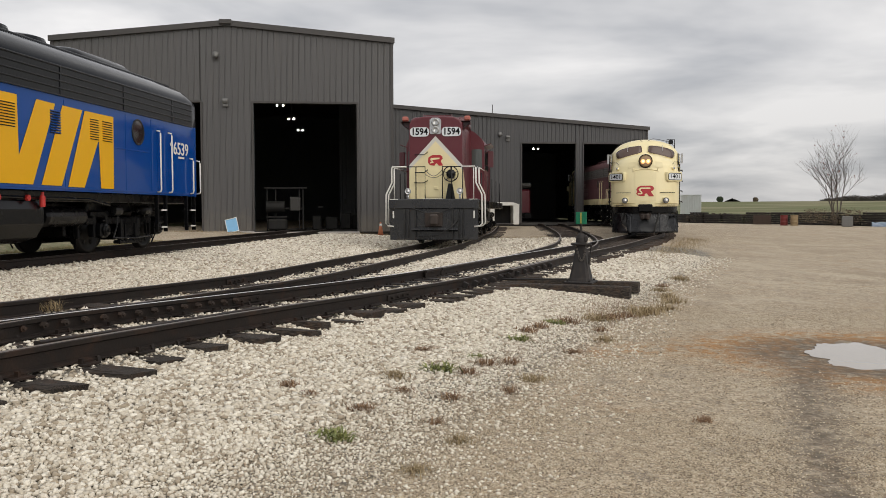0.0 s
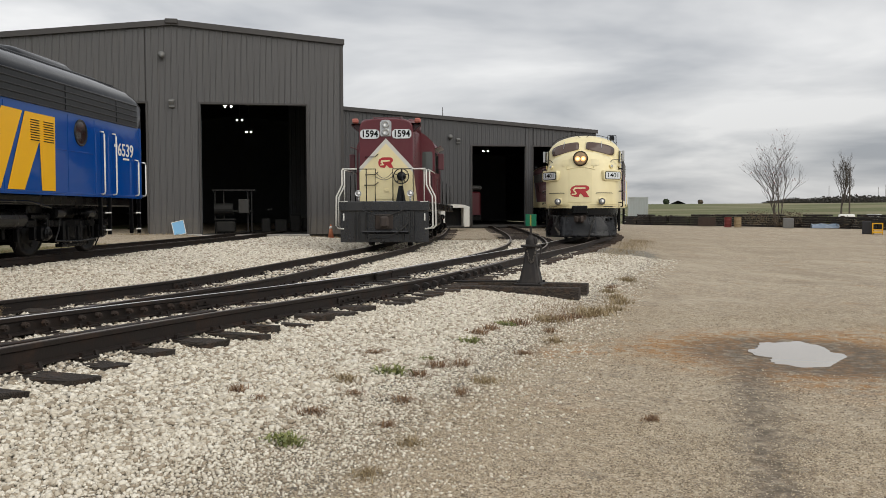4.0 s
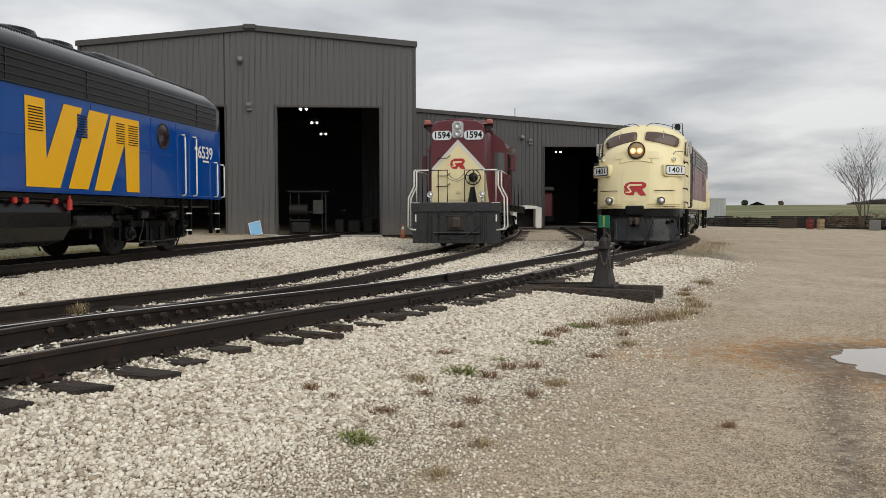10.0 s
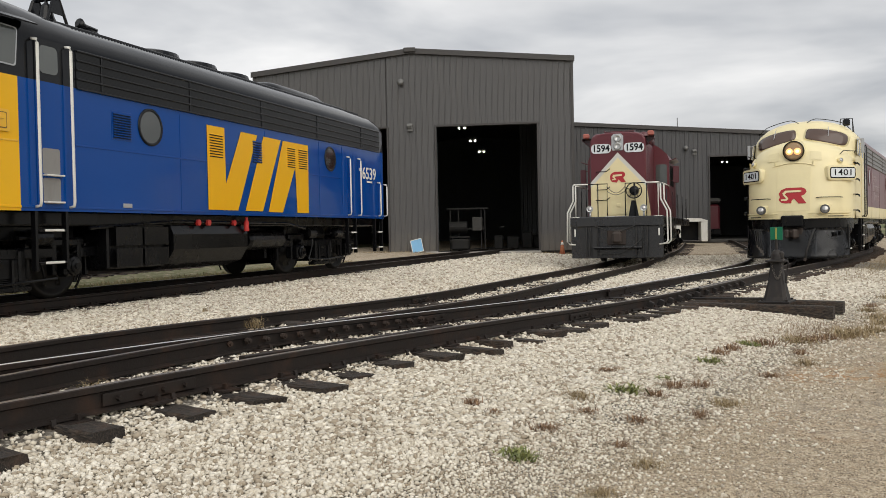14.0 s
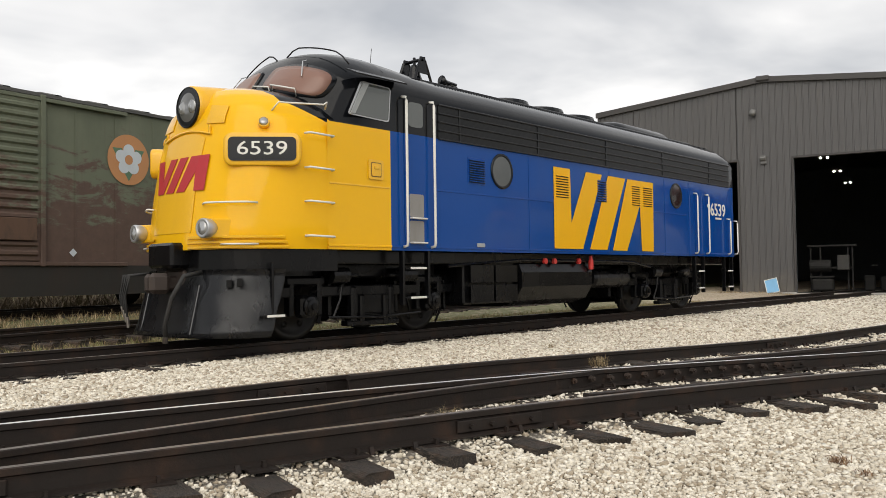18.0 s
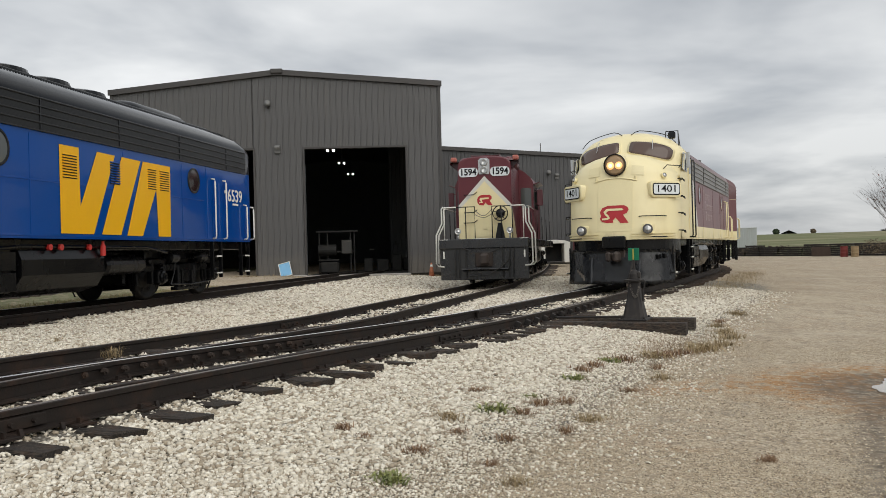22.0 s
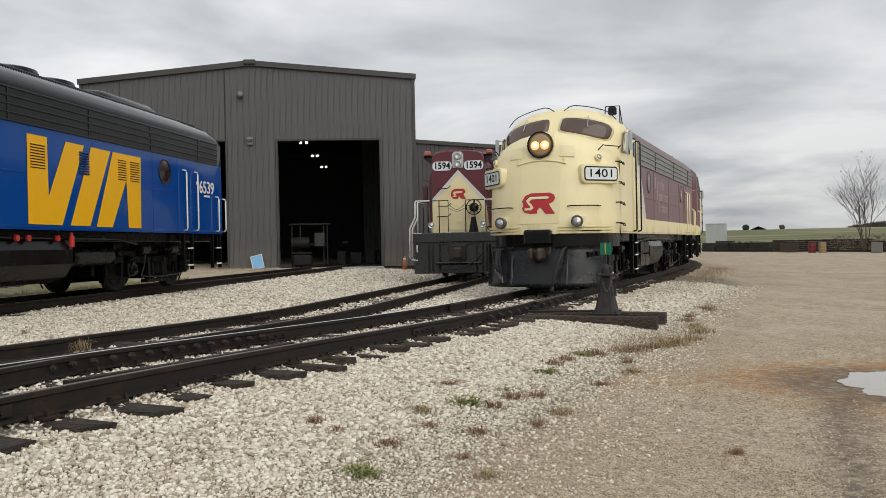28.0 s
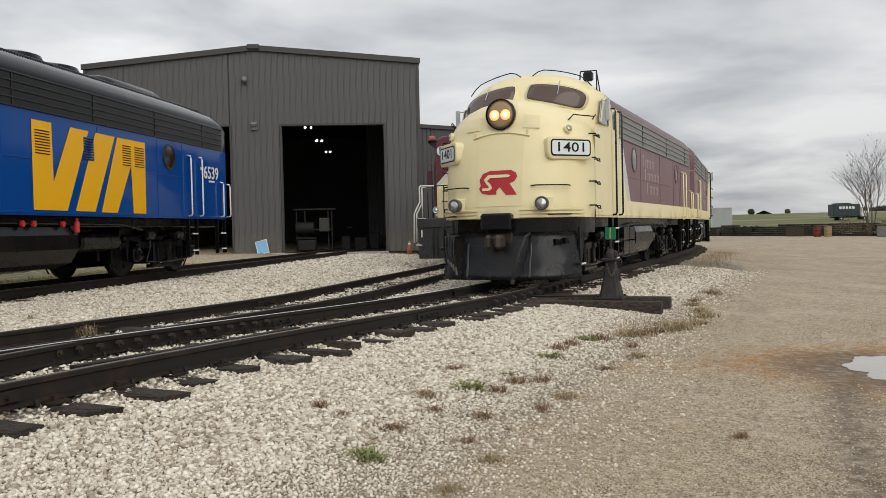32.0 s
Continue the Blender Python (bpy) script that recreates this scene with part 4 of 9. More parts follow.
def nose_paint(name, body, front, top, edge, coat=0.0):
    """Two-colour paint divided by smooth lines round the cab."""
    n = Nodes(name)
    x, y, z = n.xyz()
    t = n.math("MAXIMUM", n.math("SUBTRACT", 0.05, x), 0.0)
    zb = n.math("MULTIPLY_ADD", t, 0.5, 3.28)
    zb = n.math("MULTIPLY_ADD", n.math("MAXIMUM", n.math("SUBTRACT", -0.52, x), 0.0), 12.0, zb)
    black = n.ramp(n.math("SUBTRACT", z, zb), -0.004, 0.004)
    col = n.mix(n.ramp(x, 1.306, 1.314), front, body)
    col = n.mix(black, col, top)
    st = n.noise(1.4, 5, 0.6, 0.3, (1, 1, 0.5))
    col = n.mix(n.math("MULTIPLY", n.ramp(st, 0.5, 0.8), 0.04), col, (0.14, 0.12, 0.10))
    n.bump(n.noise(1.3, 3, 0.5), 0.22, 0.03)
    return n.done(col, n.math("MULTIPLY_ADD", st, 0.12, 0.03), 0.0, coat, 0.22)


BLUE = (0.0004, 0.056, 0.272)
M_STRIPED = nose_paint("yellow_blue_black_paint", BLUE, (0.85, 0.465, 0.012), (0.006, 0.007, 0.009), 1.31)
M_BLUE = worn("blue_paint", BLUE, 0.25, dirt=(0.03, 0.06, 0.16), amount=0.08, coat=0.0, bump=0.02, spec=0.25)


def cream_paint():
    """Cream nose, sill and cab; maroon side panel behind a slanting pale line; maroon roof."""
    n = Nodes("cream_and_maroon_paint")
    x, y, z = n.xyz()
    edge = n.math("MULTIPLY_ADD", n.math("SUBTRACT", 3.28, z), 0.62, 2.75)
    d = n.math("SUBTRACT", x, edge)
    band = n.math("MULTIPLY", n.ramp(z, 1.78, 1.79), n.ramp(z, 3.285, 3.275))
    panel = n.math("MULTIPLY", n.ramp(d, 0.0, 0.01), band)
    line = n.math("MULTIPLY", n.math("MULTIPLY", n.ramp(d, -0.42, -0.41), n.ramp(d, 0.0, -0.01)), band)
    roof = n.math("MAXIMUM", n.math("MULTIPLY", n.ramp(z, 3.90, 3.92), n.ramp(x, 1.6, 1.62)), n.math("MULTIPLY", n.ramp(z, 3.285, 3.295), n.ramp(x, 2.44, 2.45)))
    cream = n.mix(n.math("MULTIPLY", n.ramp(n.noise(1.3, 5, 0.6, 0.3, (1, 1, 0.4)), 0.45, 0.8), 0.22), (0.85, 0.75, 0.455), (0.54, 0.44, 0.24))
    low = n.math("MULTIPLY", n.ramp(z, 1.75, 1.40), n.ramp(n.noise(2.2, 5, 0.65, 0.2, (1, 1, 0.35)), 0.40, 0.7))
    cream = n.mix(n.math("MULTIPLY", low, 0.55), cream, (0.40, 0.32, 0.17))
    col = n.mix(line, cream, (0.60, 0.59, 0.57))
    faded = n.mix(n.noise(2.0, 5, 0.6, 0.2, (1, 1, 0.4)), (0.120, 0.045, 0.055), (0.205, 0.10, 0.105))
    col = n.mix(panel, col, faded)
    col = n.mix(roof, col, (0.125, 0.06, 0.062))
    n.bump(n.noise(1.1, 2, 0.5), 0.10, 0.02)
    return n.done(col, 0.42, 0.0, 0.08)


M_CREAMBODY = cream_paint()


def grille_material(name, c, c2):
    n = Nodes(name)
    x, y, z = n.xyz()
    w = n.math("SINE", n.math("MULTIPLY", z, 300.0))
    col = n.mix(n.ramp(w, -0.2, 0.6), c, c2)
    col = n.mix(n.math("MULTIPLY", n.ramp(n.noise(1.2, 5, 0.6, 0.2, (1, 1, 0.3)), 0.45, 0.75), 0.4), col, shade(c, 0.6))
    return n.done(col, 0.34, 0.0, 0.0, 0.2)


M_GRILLE_BLACK = grille_material("black_louvred_grille", (0.006, 0.0065, 0.007), (0.017, 0.018, 0.019))
M_GRILLE_GREY = grille_material("weathered_steel_grille", (0.11, 0.106, 0.102), (0.22, 0.215, 0.205))


def wheelset(truck, s):
    """Axle with two flanged wheels; its origin lies on the axle so that it can turn."""
    bm = bmesh.new()
    for sg in (-1, 1):
        prof = [(0.10, -0.085), (0.16, -0.085), (0.20, -0.03), (0.40, -0.02), (0.43, -0.07), (0.508, -0.07), (0.512, 0.045), (0.535, 0.05), (0.535, 0.075), (0.50, 0.075), (0.42, 0.07), (0.20, 0.02), (0.10, 0.07)]
        lathe(bm, (0, 0.7175 * sg, 0), (0, -sg, 0), prof, 32)
        for k in range(6):
            w = k * math.pi / 3
            q = Vector((math.cos(w) * 0.30, 0.7175 * sg + 0.03 * sg, math.sin(w) * 0.30))
            cyl(bm, q, q + Vector((0, 0.012 * sg, 0)), 0.05, 10)
    cyl(bm, (0, -0.8, 0), (0, 0.8, 0), 0.09, 12)
    ob = part("wheelset", bm, M_WHEEL, truck, "steel wheels on one axle", True)
    ob.location = (s, 0, 0.508)
    return ob


M_WHEEL = worn("dark_wheel_steel", (0.010, 0.009, 0.008), 0.5, 0.2, dirt=(0.03, 0.02, 0.016), amount=0.4, spec=0.3)


def truck_unit(loco, s0, wheels):
    """Four-wheel truck with outside frame, journal boxes, springs, brake gear and step."""
    mid = s0 + 1.3715
    bm = bmesh.new()
    box(bm, (mid, 0, 0.62), (0.55, 1.8, 0.35), 0.03)
    truck = part("truck", bm, M_BLACK, loco, "black two-axle truck with outside frames")
    # traction motors as plain boxes, which also stop light through the truck
    for a in (s0 + 0.62, s0 + 2.12):
        bm = bmesh.new()
        box(bm, (a, 0, 0.55), (0.85, 1.2, 0.62), 0.12)
        part("traction_motor", bm, M_BLACK, truck)
    for a in (s0 - 0.55, s0 + 3.29):
        bm = bmesh.new()
        box(bm, (a, 0, 0.75), (0.12, 2.0, 0.16), 0.02)
        part("end_bar", bm, M_BLACK, truck)
    for sg in (-1, 1):
        bm = bmesh.new()
        y = -1.03 * sg
        for a, b in ((s0 - 0.62, s0 - 0.30), (s0 + 0.30, s0 + 2.44), (s0 + 3.04, s0 + 3.36)):
            box(bm, ((a + b) / 2, y, 0.74), (b - a, 0.16, 0.17), 0.02)
        box(bm, (mid, y, 0.52), (0.85, 0.17, 0.34), 0.03)
        for a in (s0, s0 + 2.743):
            box(bm, (a, y, 0.90), (0.78, 0.15, 0.16), 0.04)
            for k in (-0.27, 0.27):
                box(bm, (a + k, y, 0.63), (0.09, 0.15, 0.5), 0.015)
        for k in (-0.26, 0.26):
            box(bm, (mid + k, y + 0.09 * -sg, 0.42), (0.10, 0.09, 0.5), 0.02)
        part("side_frame", bm, M_BLACK, truck)
        for a in (s0, s0 + 2.743):
            bm = bmesh.new()
            box(bm, (a, y - 0.06 * sg, 0.52), (0.32, 0.24, 0.34), 0.05)
            lathe(bm, (a, y - 0.17 * sg, 0.52), (0, -sg, 0), [(0.15, 0), (0.15, 0.04), (0.11, 0.06), (0.11, 0.08), (0.05, 0.09), (0.05, 0.11)], 16)
            for k in range(4):
                w = math.pi / 4 + k * math.pi / 2
                q = Vector((a + 0.125 * math.cos(w), y - 0.20 * sg, 0.52 + 0.125 * math.sin(w)))
                cyl(bm, q, q + Vector((0, -0.03 * sg, 0)), 0.018, 6)
            part("journal_box", bm, M_BLACK, truck)
            for k in (-0.2, 0.2):
                bm = bmesh.new()
                turns = [Vector((a + k + 0.055 * math.cos(w * 0.9), y + 0.055 * math.sin(w * 0.9), 0.68 + 0.026 * w / 2)) for w in range(0, 13)]
                pipe(bm, turns, 0.016, 5)
                part("coil_spring", bm, M_BLACK, truck)
        bm = bmesh.new()
        for k in range(6):
            box(bm, (mid, y - 0.02 * sg, 0.30 + 0.03 * k), (0.9 - 0.10 * k, 0.10, 0.022), 0.004)
        part("leaf_spring", bm, M_BLACK, truck)
        for a, d in ((s0 + 0.62, 1), (s0 + 2.12, -1)):
            bm = bmesh.new()
            lathe(bm, (a, y - 0.10 * sg, 0.98), (d, 0, 0), [(0.05, -0.2), (0.13, -0.18), (0.13, 0.16), (0.10, 0.2), (0.03, 0.22), (0.03, 0.4)], 14)
            part("brake_cylinder", bm, M_BLACK, truck)
            bm = bmesh.new()
            pipe(bm, [(a + 0.1 * d, y - 0.12 * sg, 0.92), (a + 0.0 * d, y - 0.13 * sg, 0.6), (a - 0.1 * d, y - 0.1 * sg, 0.35)], 0.022, 6)
            part("brake_lever", bm, M_BLACK, truck)
        # swing hangers, brake rods and shoes, sand pipes
        bm = bmesh.new()
        for k in (-0.42, 0.42):
            box(bm, (mid + k, y - 0.05 * sg, 0.50), (0.13, 0.14, 0.62), 0.03)
        box(bm, (mid, y - 0.03 * sg, 0.22), (1.15, 0.2, 0.09), 0.02)
        part("swing_hanger", bm, M_BLACK, truck)
        for a in (s0, s0 + 2.743):
            for d in (-1, 1):
                bm = bmesh.new()
                rows = []
                for w in (-28, -14, 0, 14, 28):
                    q = radians(w)
                    rows.append([Vector((a + d * r * math.cos(q), yy, 0.508 + r * math.sin(q))) for r, yy in ((0.53, -0.78 * sg), (0.60, -0.78 * sg), (0.60, -0.66 * sg), (0.53, -0.66 * sg))])
                vr = loft(bm, rows, close=True)
                bm.faces.new(vr[0])
                bm.faces.new(vr[-1][::-1])
                box(bm, (a + d * 0.63, -0.86 * sg, 0.62), (0.07, 0.12, 0.55), 0.015)
                bmesh.ops.recalc_face_normals(bm, faces=bm.faces)
                part("brake_shoe", bm, M_BLACK, truck)
        bm = bmesh.new()
        pipe(bm, [(s0 - 0.60, -0.95 * sg, 1.0), (s0 - 0.66, -0.90 * sg, 0.6), (s0 - 0.52, -0.75 * sg, 0.12)], 0.022, 6)
        part("sand_pipe", bm, M_BLACK, truck)
        bm = bmesh.new()
        pipe(bm, [(s0 + 3.34, -0.95 * sg, 1.0), (s0 + 3.41, -0.90 * sg, 0.6), (s0 + 3.27, -0.75 * sg, 0.12)], 0.022, 6)
        part("sand_pipe", bm, M_BLACK, truck)
        bm = bmesh.new()
        pipe(bm, [(s0 + 0.35, -1.2 * sg, 0.34), (mid, -1.22 * sg, 0.30), (s0 + 2.40, -1.2 * sg, 0.34)], 0.02, 6)
        part("brake_rod", bm, M_BLACK, truck)
    # added block along the truck's middle, keeps it dark from the side
    bm = bmesh.new()
    box(bm, (mid, 0, 0.60), (3.9, 1.1, 0.5), 0.05)
    part("truck_filler", bm, M_BLACK, truck)
    for a in (s0, s0 + 2.743):
        wheels.append(wheelset(truck, a))
    return truck


def ladder_steps(loco, s, sg, zs, width=0.56, white=True):
    """Hanging steel ladder under the sill with white-edged treads."""
    lad = None
    for k in (-width / 2, width / 2):
        bm = bmesh.new()
        box(bm, P(s + k, 1.45 * sg, (1.37 + min(zs)) / 2 - 0.05), (0.05, 0.10, 1.40 - min(zs) + 0.1), 0.008)
        side = part("stringer" if lad else "step_ladder", bm, M_BLACK, lad or loco)
        lad = lad or side
    for z in zs:
        bm = bmesh.new()
        box(bm, P(s, 1.42 * sg, z), (width - 0.06, 0.2, 0.03), 0.006)
        st = part("tread", bm, M_BLACK, lad)
        if white:
            bm = bmesh.new()
            box(bm, P(s, 1.53 * sg, z + 0.006), (width * 0.62, 0.02, 0.036), 0.004)
            part("white_edge", bm, M_WHITE, lad, "white painted step edge")


def hand_rail(loco, pts, mat, r=0.017, name="handrail", label=""):
    bm = bmesh.new()
    pipe(bm, pts, r, 8)
    return part(name, bm, mat, loco, label, True)


def rail_on_side(loco, s, z0, z1, sg, mat, r=0.02):
    hand_rail(loco, [P(s, 1.5 * sg, z1), P(s, 1.585 * sg, z1 - 0.015), P(s, 1.6 * sg, z1 - 0.07), P(s, 1.6 * sg, z0 + 0.07), P(s, 1.585 * sg, z0 + 0.015), P(s, 1.5 * sg, z0)], mat, r)


def shape_plate(name, loco, polys, mapf, mat, label="", depth=0.004):
    bm = bmesh.new()
    for poly in polys:
        prism(bm, poly, mapf, depth)
    bmesh.ops.recalc_face_normals(bm, faces=bm.faces)
    return part(name, bm, mat, loco, label)


def text_on_side(loco, name, text, s, z, size, width, mat, sg, bold=0.0):
    m = Matrix(((1, 0, 0), (0, 0, -sg), (0, 1, 0))).to_4x4() if sg > 0 else Matrix(((-1, 0, 0), (0, 0, 1), (0, 1, 0))).to_4x4()
    m.translation = P(s, 1.506 * sg, z)
    return lettering(name, text, size, mat, loco, m, width, bold=bold)


def louvre_panel(loco, s0, s1, z0, z1, n, sg, mat, name="louvre"):
    """A panel of pressed louvres that stand proud of the side, with a dark strip under each that paints its slot's
    shade.
    """
    bm = bmesh.new()
    prism(bm, [(s0 - 0.03, z0 - 0.03), (s1 + 0.03, z0 - 0.03), (s1 + 0.03, z1 + 0.03), (s0 - 0.03, z1 + 0.03)], side_map(sg), 0.005)
    bmesh.ops.recalc_face_normals(bm, faces=bm.faces)
    p = part(name + "_panel", bm, mat, loco)
    h = (z1 - z0) / n
    # no real openings: near-black strips stand in for the shaded slots
    b = bmesh.new()
    for k in range(n):
        z = z0 + h * k
        prism(b, [(s0 + 0.005, z), (s1 - 0.005, z), (s1 - 0.005, z + h * 0.42), (s0 + 0.005, z + h * 0.42)], side_map(sg, 1.514), 0.003)
    bmesh.ops.recalc_face_normals(b, faces=b.faces)
    part("slot_shade", b, M_DARK, p, "dark strips that paint the shade in the louvre slots")
    for k in range(n):
        z = z0 + h * (k + 0.38)
        b = bmesh.new()
        rows = [[P(s, sg * (1.505 + d), z + h * f) for d, f in ((0.004, 0.02), (0.026, 0.0), (0.024, 0.2), (0.0, 0.60))] for s in (s0, s1)]
        vr = loft(b, rows)
        b.faces.new(vr[0])
        b.faces.new(vr[1][::-1])
        bmesh.ops.recalc_face_normals(b, faces=b.faces)
        part("slat", b, mat, p)


def cab_unit(name, label, m, style, number):
    """A streamlined cab locomotive with all its fittings; style is 'striped' or 'cream'."""
    striped = style == "striped"
    loco = thing(name, label, "locomotive", m)
    wheels = []
    paint = M_STRIPED if striped else M_CREAMBODY
    nose_col, rail_col = (M_YELLOW, M_WHITE) if striped else (M_CREAM, M_BLACKGLOSS)
    cab_col = M_BLACKGLOSS if striped else M_CREAM
    roof_col = M_BLACKGLOSS if striped else M_ROOFMAROON
    grille = M_GRILLE_BLACK if striped else M_GRILLE_GREY
    part("carbody", carbody_mesh(), paint, loco, "", True)

    # under the sill
    bm = bmesh.new()
    box(bm, P(6.9, 0, 1.27), (15.4, 2.7, 0.22), 0.02)
    loft(bm, [contour(0.25, -1.53, 1.42, NOSE_P, z, 24) for z in (1.37, 1.05)])
    part("underframe", bm, M_BLACK, loco)
    truck_unit(loco, 0.0, wheels)
    truck_unit(loco, 10.363, wheels)
    bm = bmesh.new()
    prof = [(-1.32, 1.16), (-1.38, 1.0), (-1.38, 0.72), (-1.22, 0.45), (-0.9, 0.34), (0.9, 0.34), (1.22, 0.45), (1.38, 0.72), (1.38, 1.0), (1.32, 1.16)]
    vr = loft(bm, [[P(s, l, z) for l, z in prof] for s in (4.95, 5.0, 7.42, 7.47)], close=True)
    bm.faces.new(vr[0])
    bm.faces.new(vr[-1][::-1])
    bmesh.ops.recalc_face_normals(bm, faces=bm.faces)
    part("fuel_tank", bm, M_BLACK, loco)
    bm = bmesh.new()
    box(bm, P(4.12, 0, 0.82), (1.5, 2.72, 0.78), 0.03)
    bb = part("battery_box", bm, M_BLACK, loco)
    for sg in (-1, 1):
        bm = bmesh.new()
        for k in (-0.36, 0.36):
            box(bm, P(4.12 + k, 1.37 * sg, 0.98), (0.66, 0.02, 0.32), 0.006)
            box(bm, P(4.12 + k, 1.37 * sg, 0.62), (0.66, 0.02, 0.32), 0.006)
        part("lid", bm, M_BLACK, bb)
    for l in (-0.9, 0.9):
        bm = bmesh.new()
        lathe(bm, P(8.9, l, 0.85), (1, 0, 0), [(0.03, -0.85), (0.19, -0.8), (0.22, -0.7), (0.22, 0.7), (0.19, 0.8), (0.03, 0.85)], 16)
        part("air_reservoir", bm, M_BLACK, loco)
    for sg in (-1, 1):
        bm = bmesh.new()
        pipe(bm, [P(2.9, 1.3 * sg, 1.12), P(5.0, 1.35 * sg, 1.24), P(9.2, 1.35 * sg, 1.22), P(10.2, 1.3 * sg, 1.1)], 0.03, 6)
        part("air_pipe", bm, M_BLACK, loco)
        if striped:
            for s, z, big in ((5.72, 1.22, 0), (6.05, 1.22, 0), (6.95, 1.22, 0), (7.38, 1.16, 1)):
                bm = bmesh.new()
                if big:
                    lathe(bm, P(s, 1.41 * sg, z - 0.12), (0, 0, 1), [(0.02, 0), (0.055, 0.01), (0.055, 0.2), (0.03, 0.24), (0.03, 0.3)], 12)
                else:
                    cyl(bm, P(s, 1.36 * sg, z), P(s, 1.41 * sg, z), 0.06, 14)
                part("red_fitting", bm, M_RED, loco, "red fuel filler fitting")

    # added black box that blocks the light between the trucks
    bm = bmesh.new()
    box(bm, P(8.9, 0, 0.92), (1.9, 1.2, 0.5), 0.04)
    part("gap_filler", bm, M_BLACK, loco)
    # added boxes deepen the underframe so no light passes above the trucks
    for s in (1.37, 11.73):
        bm = bmesh.new()
        box(bm, P(s, 0, 1.06), (3.4, 1.9, 0.24), 0.03)
        part("frame_filler", bm, M_BLACK, loco)

    # pilot, coupler, hoses
    bm = bmesh.new()
    rows = []
    for k in range(10):
        z = 0.13 + 0.106 * k
        row = []
        for j in range(37):
            l = 1.42 * math.sin(math.pi / 2 * (j - 18) / 18)
            u = abs(l) / 1.42
            s = -1.80 + 0.16 * u ** 2 + 0.66 * u ** 5 + 0.27 * (k / 9) ** 0.8
            dent = 0.035 * noise.noise((l * 1.7 + 9, z * 2.2, 4)) + 0.014 * noise.noise((l * 5, z * 5, 1))
            row.append(P(s + dent, l, z))
        rows.append(row)
    loft(bm, rows)
    bmesh.ops.solidify(bm, geom=bm.faces[:], thickness=0.03)
    part("pilot", bm, M_PILOT, loco, "dented black pilot plough", True)
    for sg in (-1, 1):
        bm = bmesh.new()
        box(bm, P(-0.92, 1.40 * sg, 0.42), (0.40, 0.10, 0.035), 0.008)
        box(bm, P(-0.92, 1.38 * sg, 0.80), (0.04, 0.05, 0.75), 0.008)
        cs = part("corner_step", bm, M_BLACK, loco)
        bm = bmesh.new()
        box(bm, P(-0.92, 1.46 * sg, 0.425), (0.30, 0.02, 0.035), 0.004)
        part("white_edge", bm, M_WHITE, cs, "white painted step edge")
    for l in (-0.62, 0.62):
        bm = bmesh.new()
        box(bm, P(-1.63, l, 0.52), (0.06, 0.05, 0.72), 0.01, Matrix.Rotation(radians(13), 3, "Y"))
        part("pilot_rib", bm, M_PILOT, loco)
    for l, z in ((1.05, 0.88), (0.86, 0.60), (1.22, 0.9)):
        bm = bmesh.new()
        box(bm, P(-1.43 + 0.25 * (l - 0.86), l, z), (0.08, 0.12, 0.12), 0.01, Matrix.Rotation(radians(-35), 3, "Z"))
        part("pilot_bracket", bm, M_BLACK, loco)
    bm = bmesh.new()
    box(bm, P(-1.63, 0, 1.30), (0.34, 0.66, 0.36), 0.04)
    part("anticlimber", bm, M_BLACK, loco)
    bm = bmesh.new()
    box(bm, P(-1.60, 0, 0.90), (0.4, 0.20, 0.22), 0.04)
    box(bm, P(-1.86, 0.10, 0.90), (0.30, 0.16, 0.30), 0.06, Matrix.Rotation(radians(-12), 3, "Z"))
    box(bm, P(-1.85, -0.13, 0.90), (0.22, 0.14, 0.28), 0.05, Matrix.Rotation(radians(25), 3, "Z"))
    box(bm, P(-1.52, 0, 0.90), (0.10, 0.55, 0.38), 0.03)
    part("coupler", bm, M_COUPLER, loco, "rusty steel knuckle coupler")
    hoses = [[(-1.50, 0.58, 1.05), (-1.78, 0.58, 1.0), (-1.92, 0.50, 0.7), (-1.96, 0.40, 0.32), (-1.93, 0.36, 0.10)]]
    for k in range(4):
        hoses.append([(-1.40, -0.86 - 0.06 * k, 1.05), (-1.76, -0.86 - 0.06 * k, 1.02), (-1.84, -0.84 - 0.05 * k, 0.7), (-1.82, -0.80 - 0.05 * k, 0.30 + 0.07 * k)])
    for i, h in enumerate(hoses):
        bm = bmesh.new()
        pipe(bm, [P(*q) for q in h], 0.034 if i == 0 else 0.019, 8)
        hose = part("air_hose", bm, M_RUBBER, loco, "", True)
        bm = bmesh.new()
        a, b = P(*h[-2]), P(*h[-1])
        cyl(bm, b - (b - a) * 0.25, b + (b - a) * 0.15, 0.04 if i == 0 else 0.026, 8)
        part("hose_coupling", bm, M_STEEL, hose)

    # nose fittings
    bm = bmesh.new()
    lathe(bm, P(-0.75, 0, 3.52), (-1, 0, 0), [(0.40, -0.3), (0.37, 0.1), (0.335, 0.45), (0.325, 0.54), (0.31, 0.56), (0.295, 0.56)], 32)
    hl = part("headlight", bm, nose_col, loco, "round headlight in the nose", True)
    bm = bmesh.new()
    rim = [(0.308, 0.0), (0.308, 0.035), (0.298, 0.042), (0.288, 0.03)] if striped else [(0.322, 0.0), (0.322, 0.07), (0.306, 0.082), (0.292, 0.05)]
    lathe(bm, P(-1.30, 0, 3.52), (-1, 0, 0), rim, 32)
    part("bezel", bm, M_BLACKGLOSS, hl)
    bm = bmesh.new()
    lathe(bm, P(-1.35 if not striped else -1.305, 0, 3.52), (-1, 0, 0), [(0.295, 0.0), (0.22, 0.025), (0.12, 0.038), (0.0, 0.042)], 32)
    part("lens", bm, M_LENS if striped else M_WARMLENS, hl, "dull glass headlight lens", True)
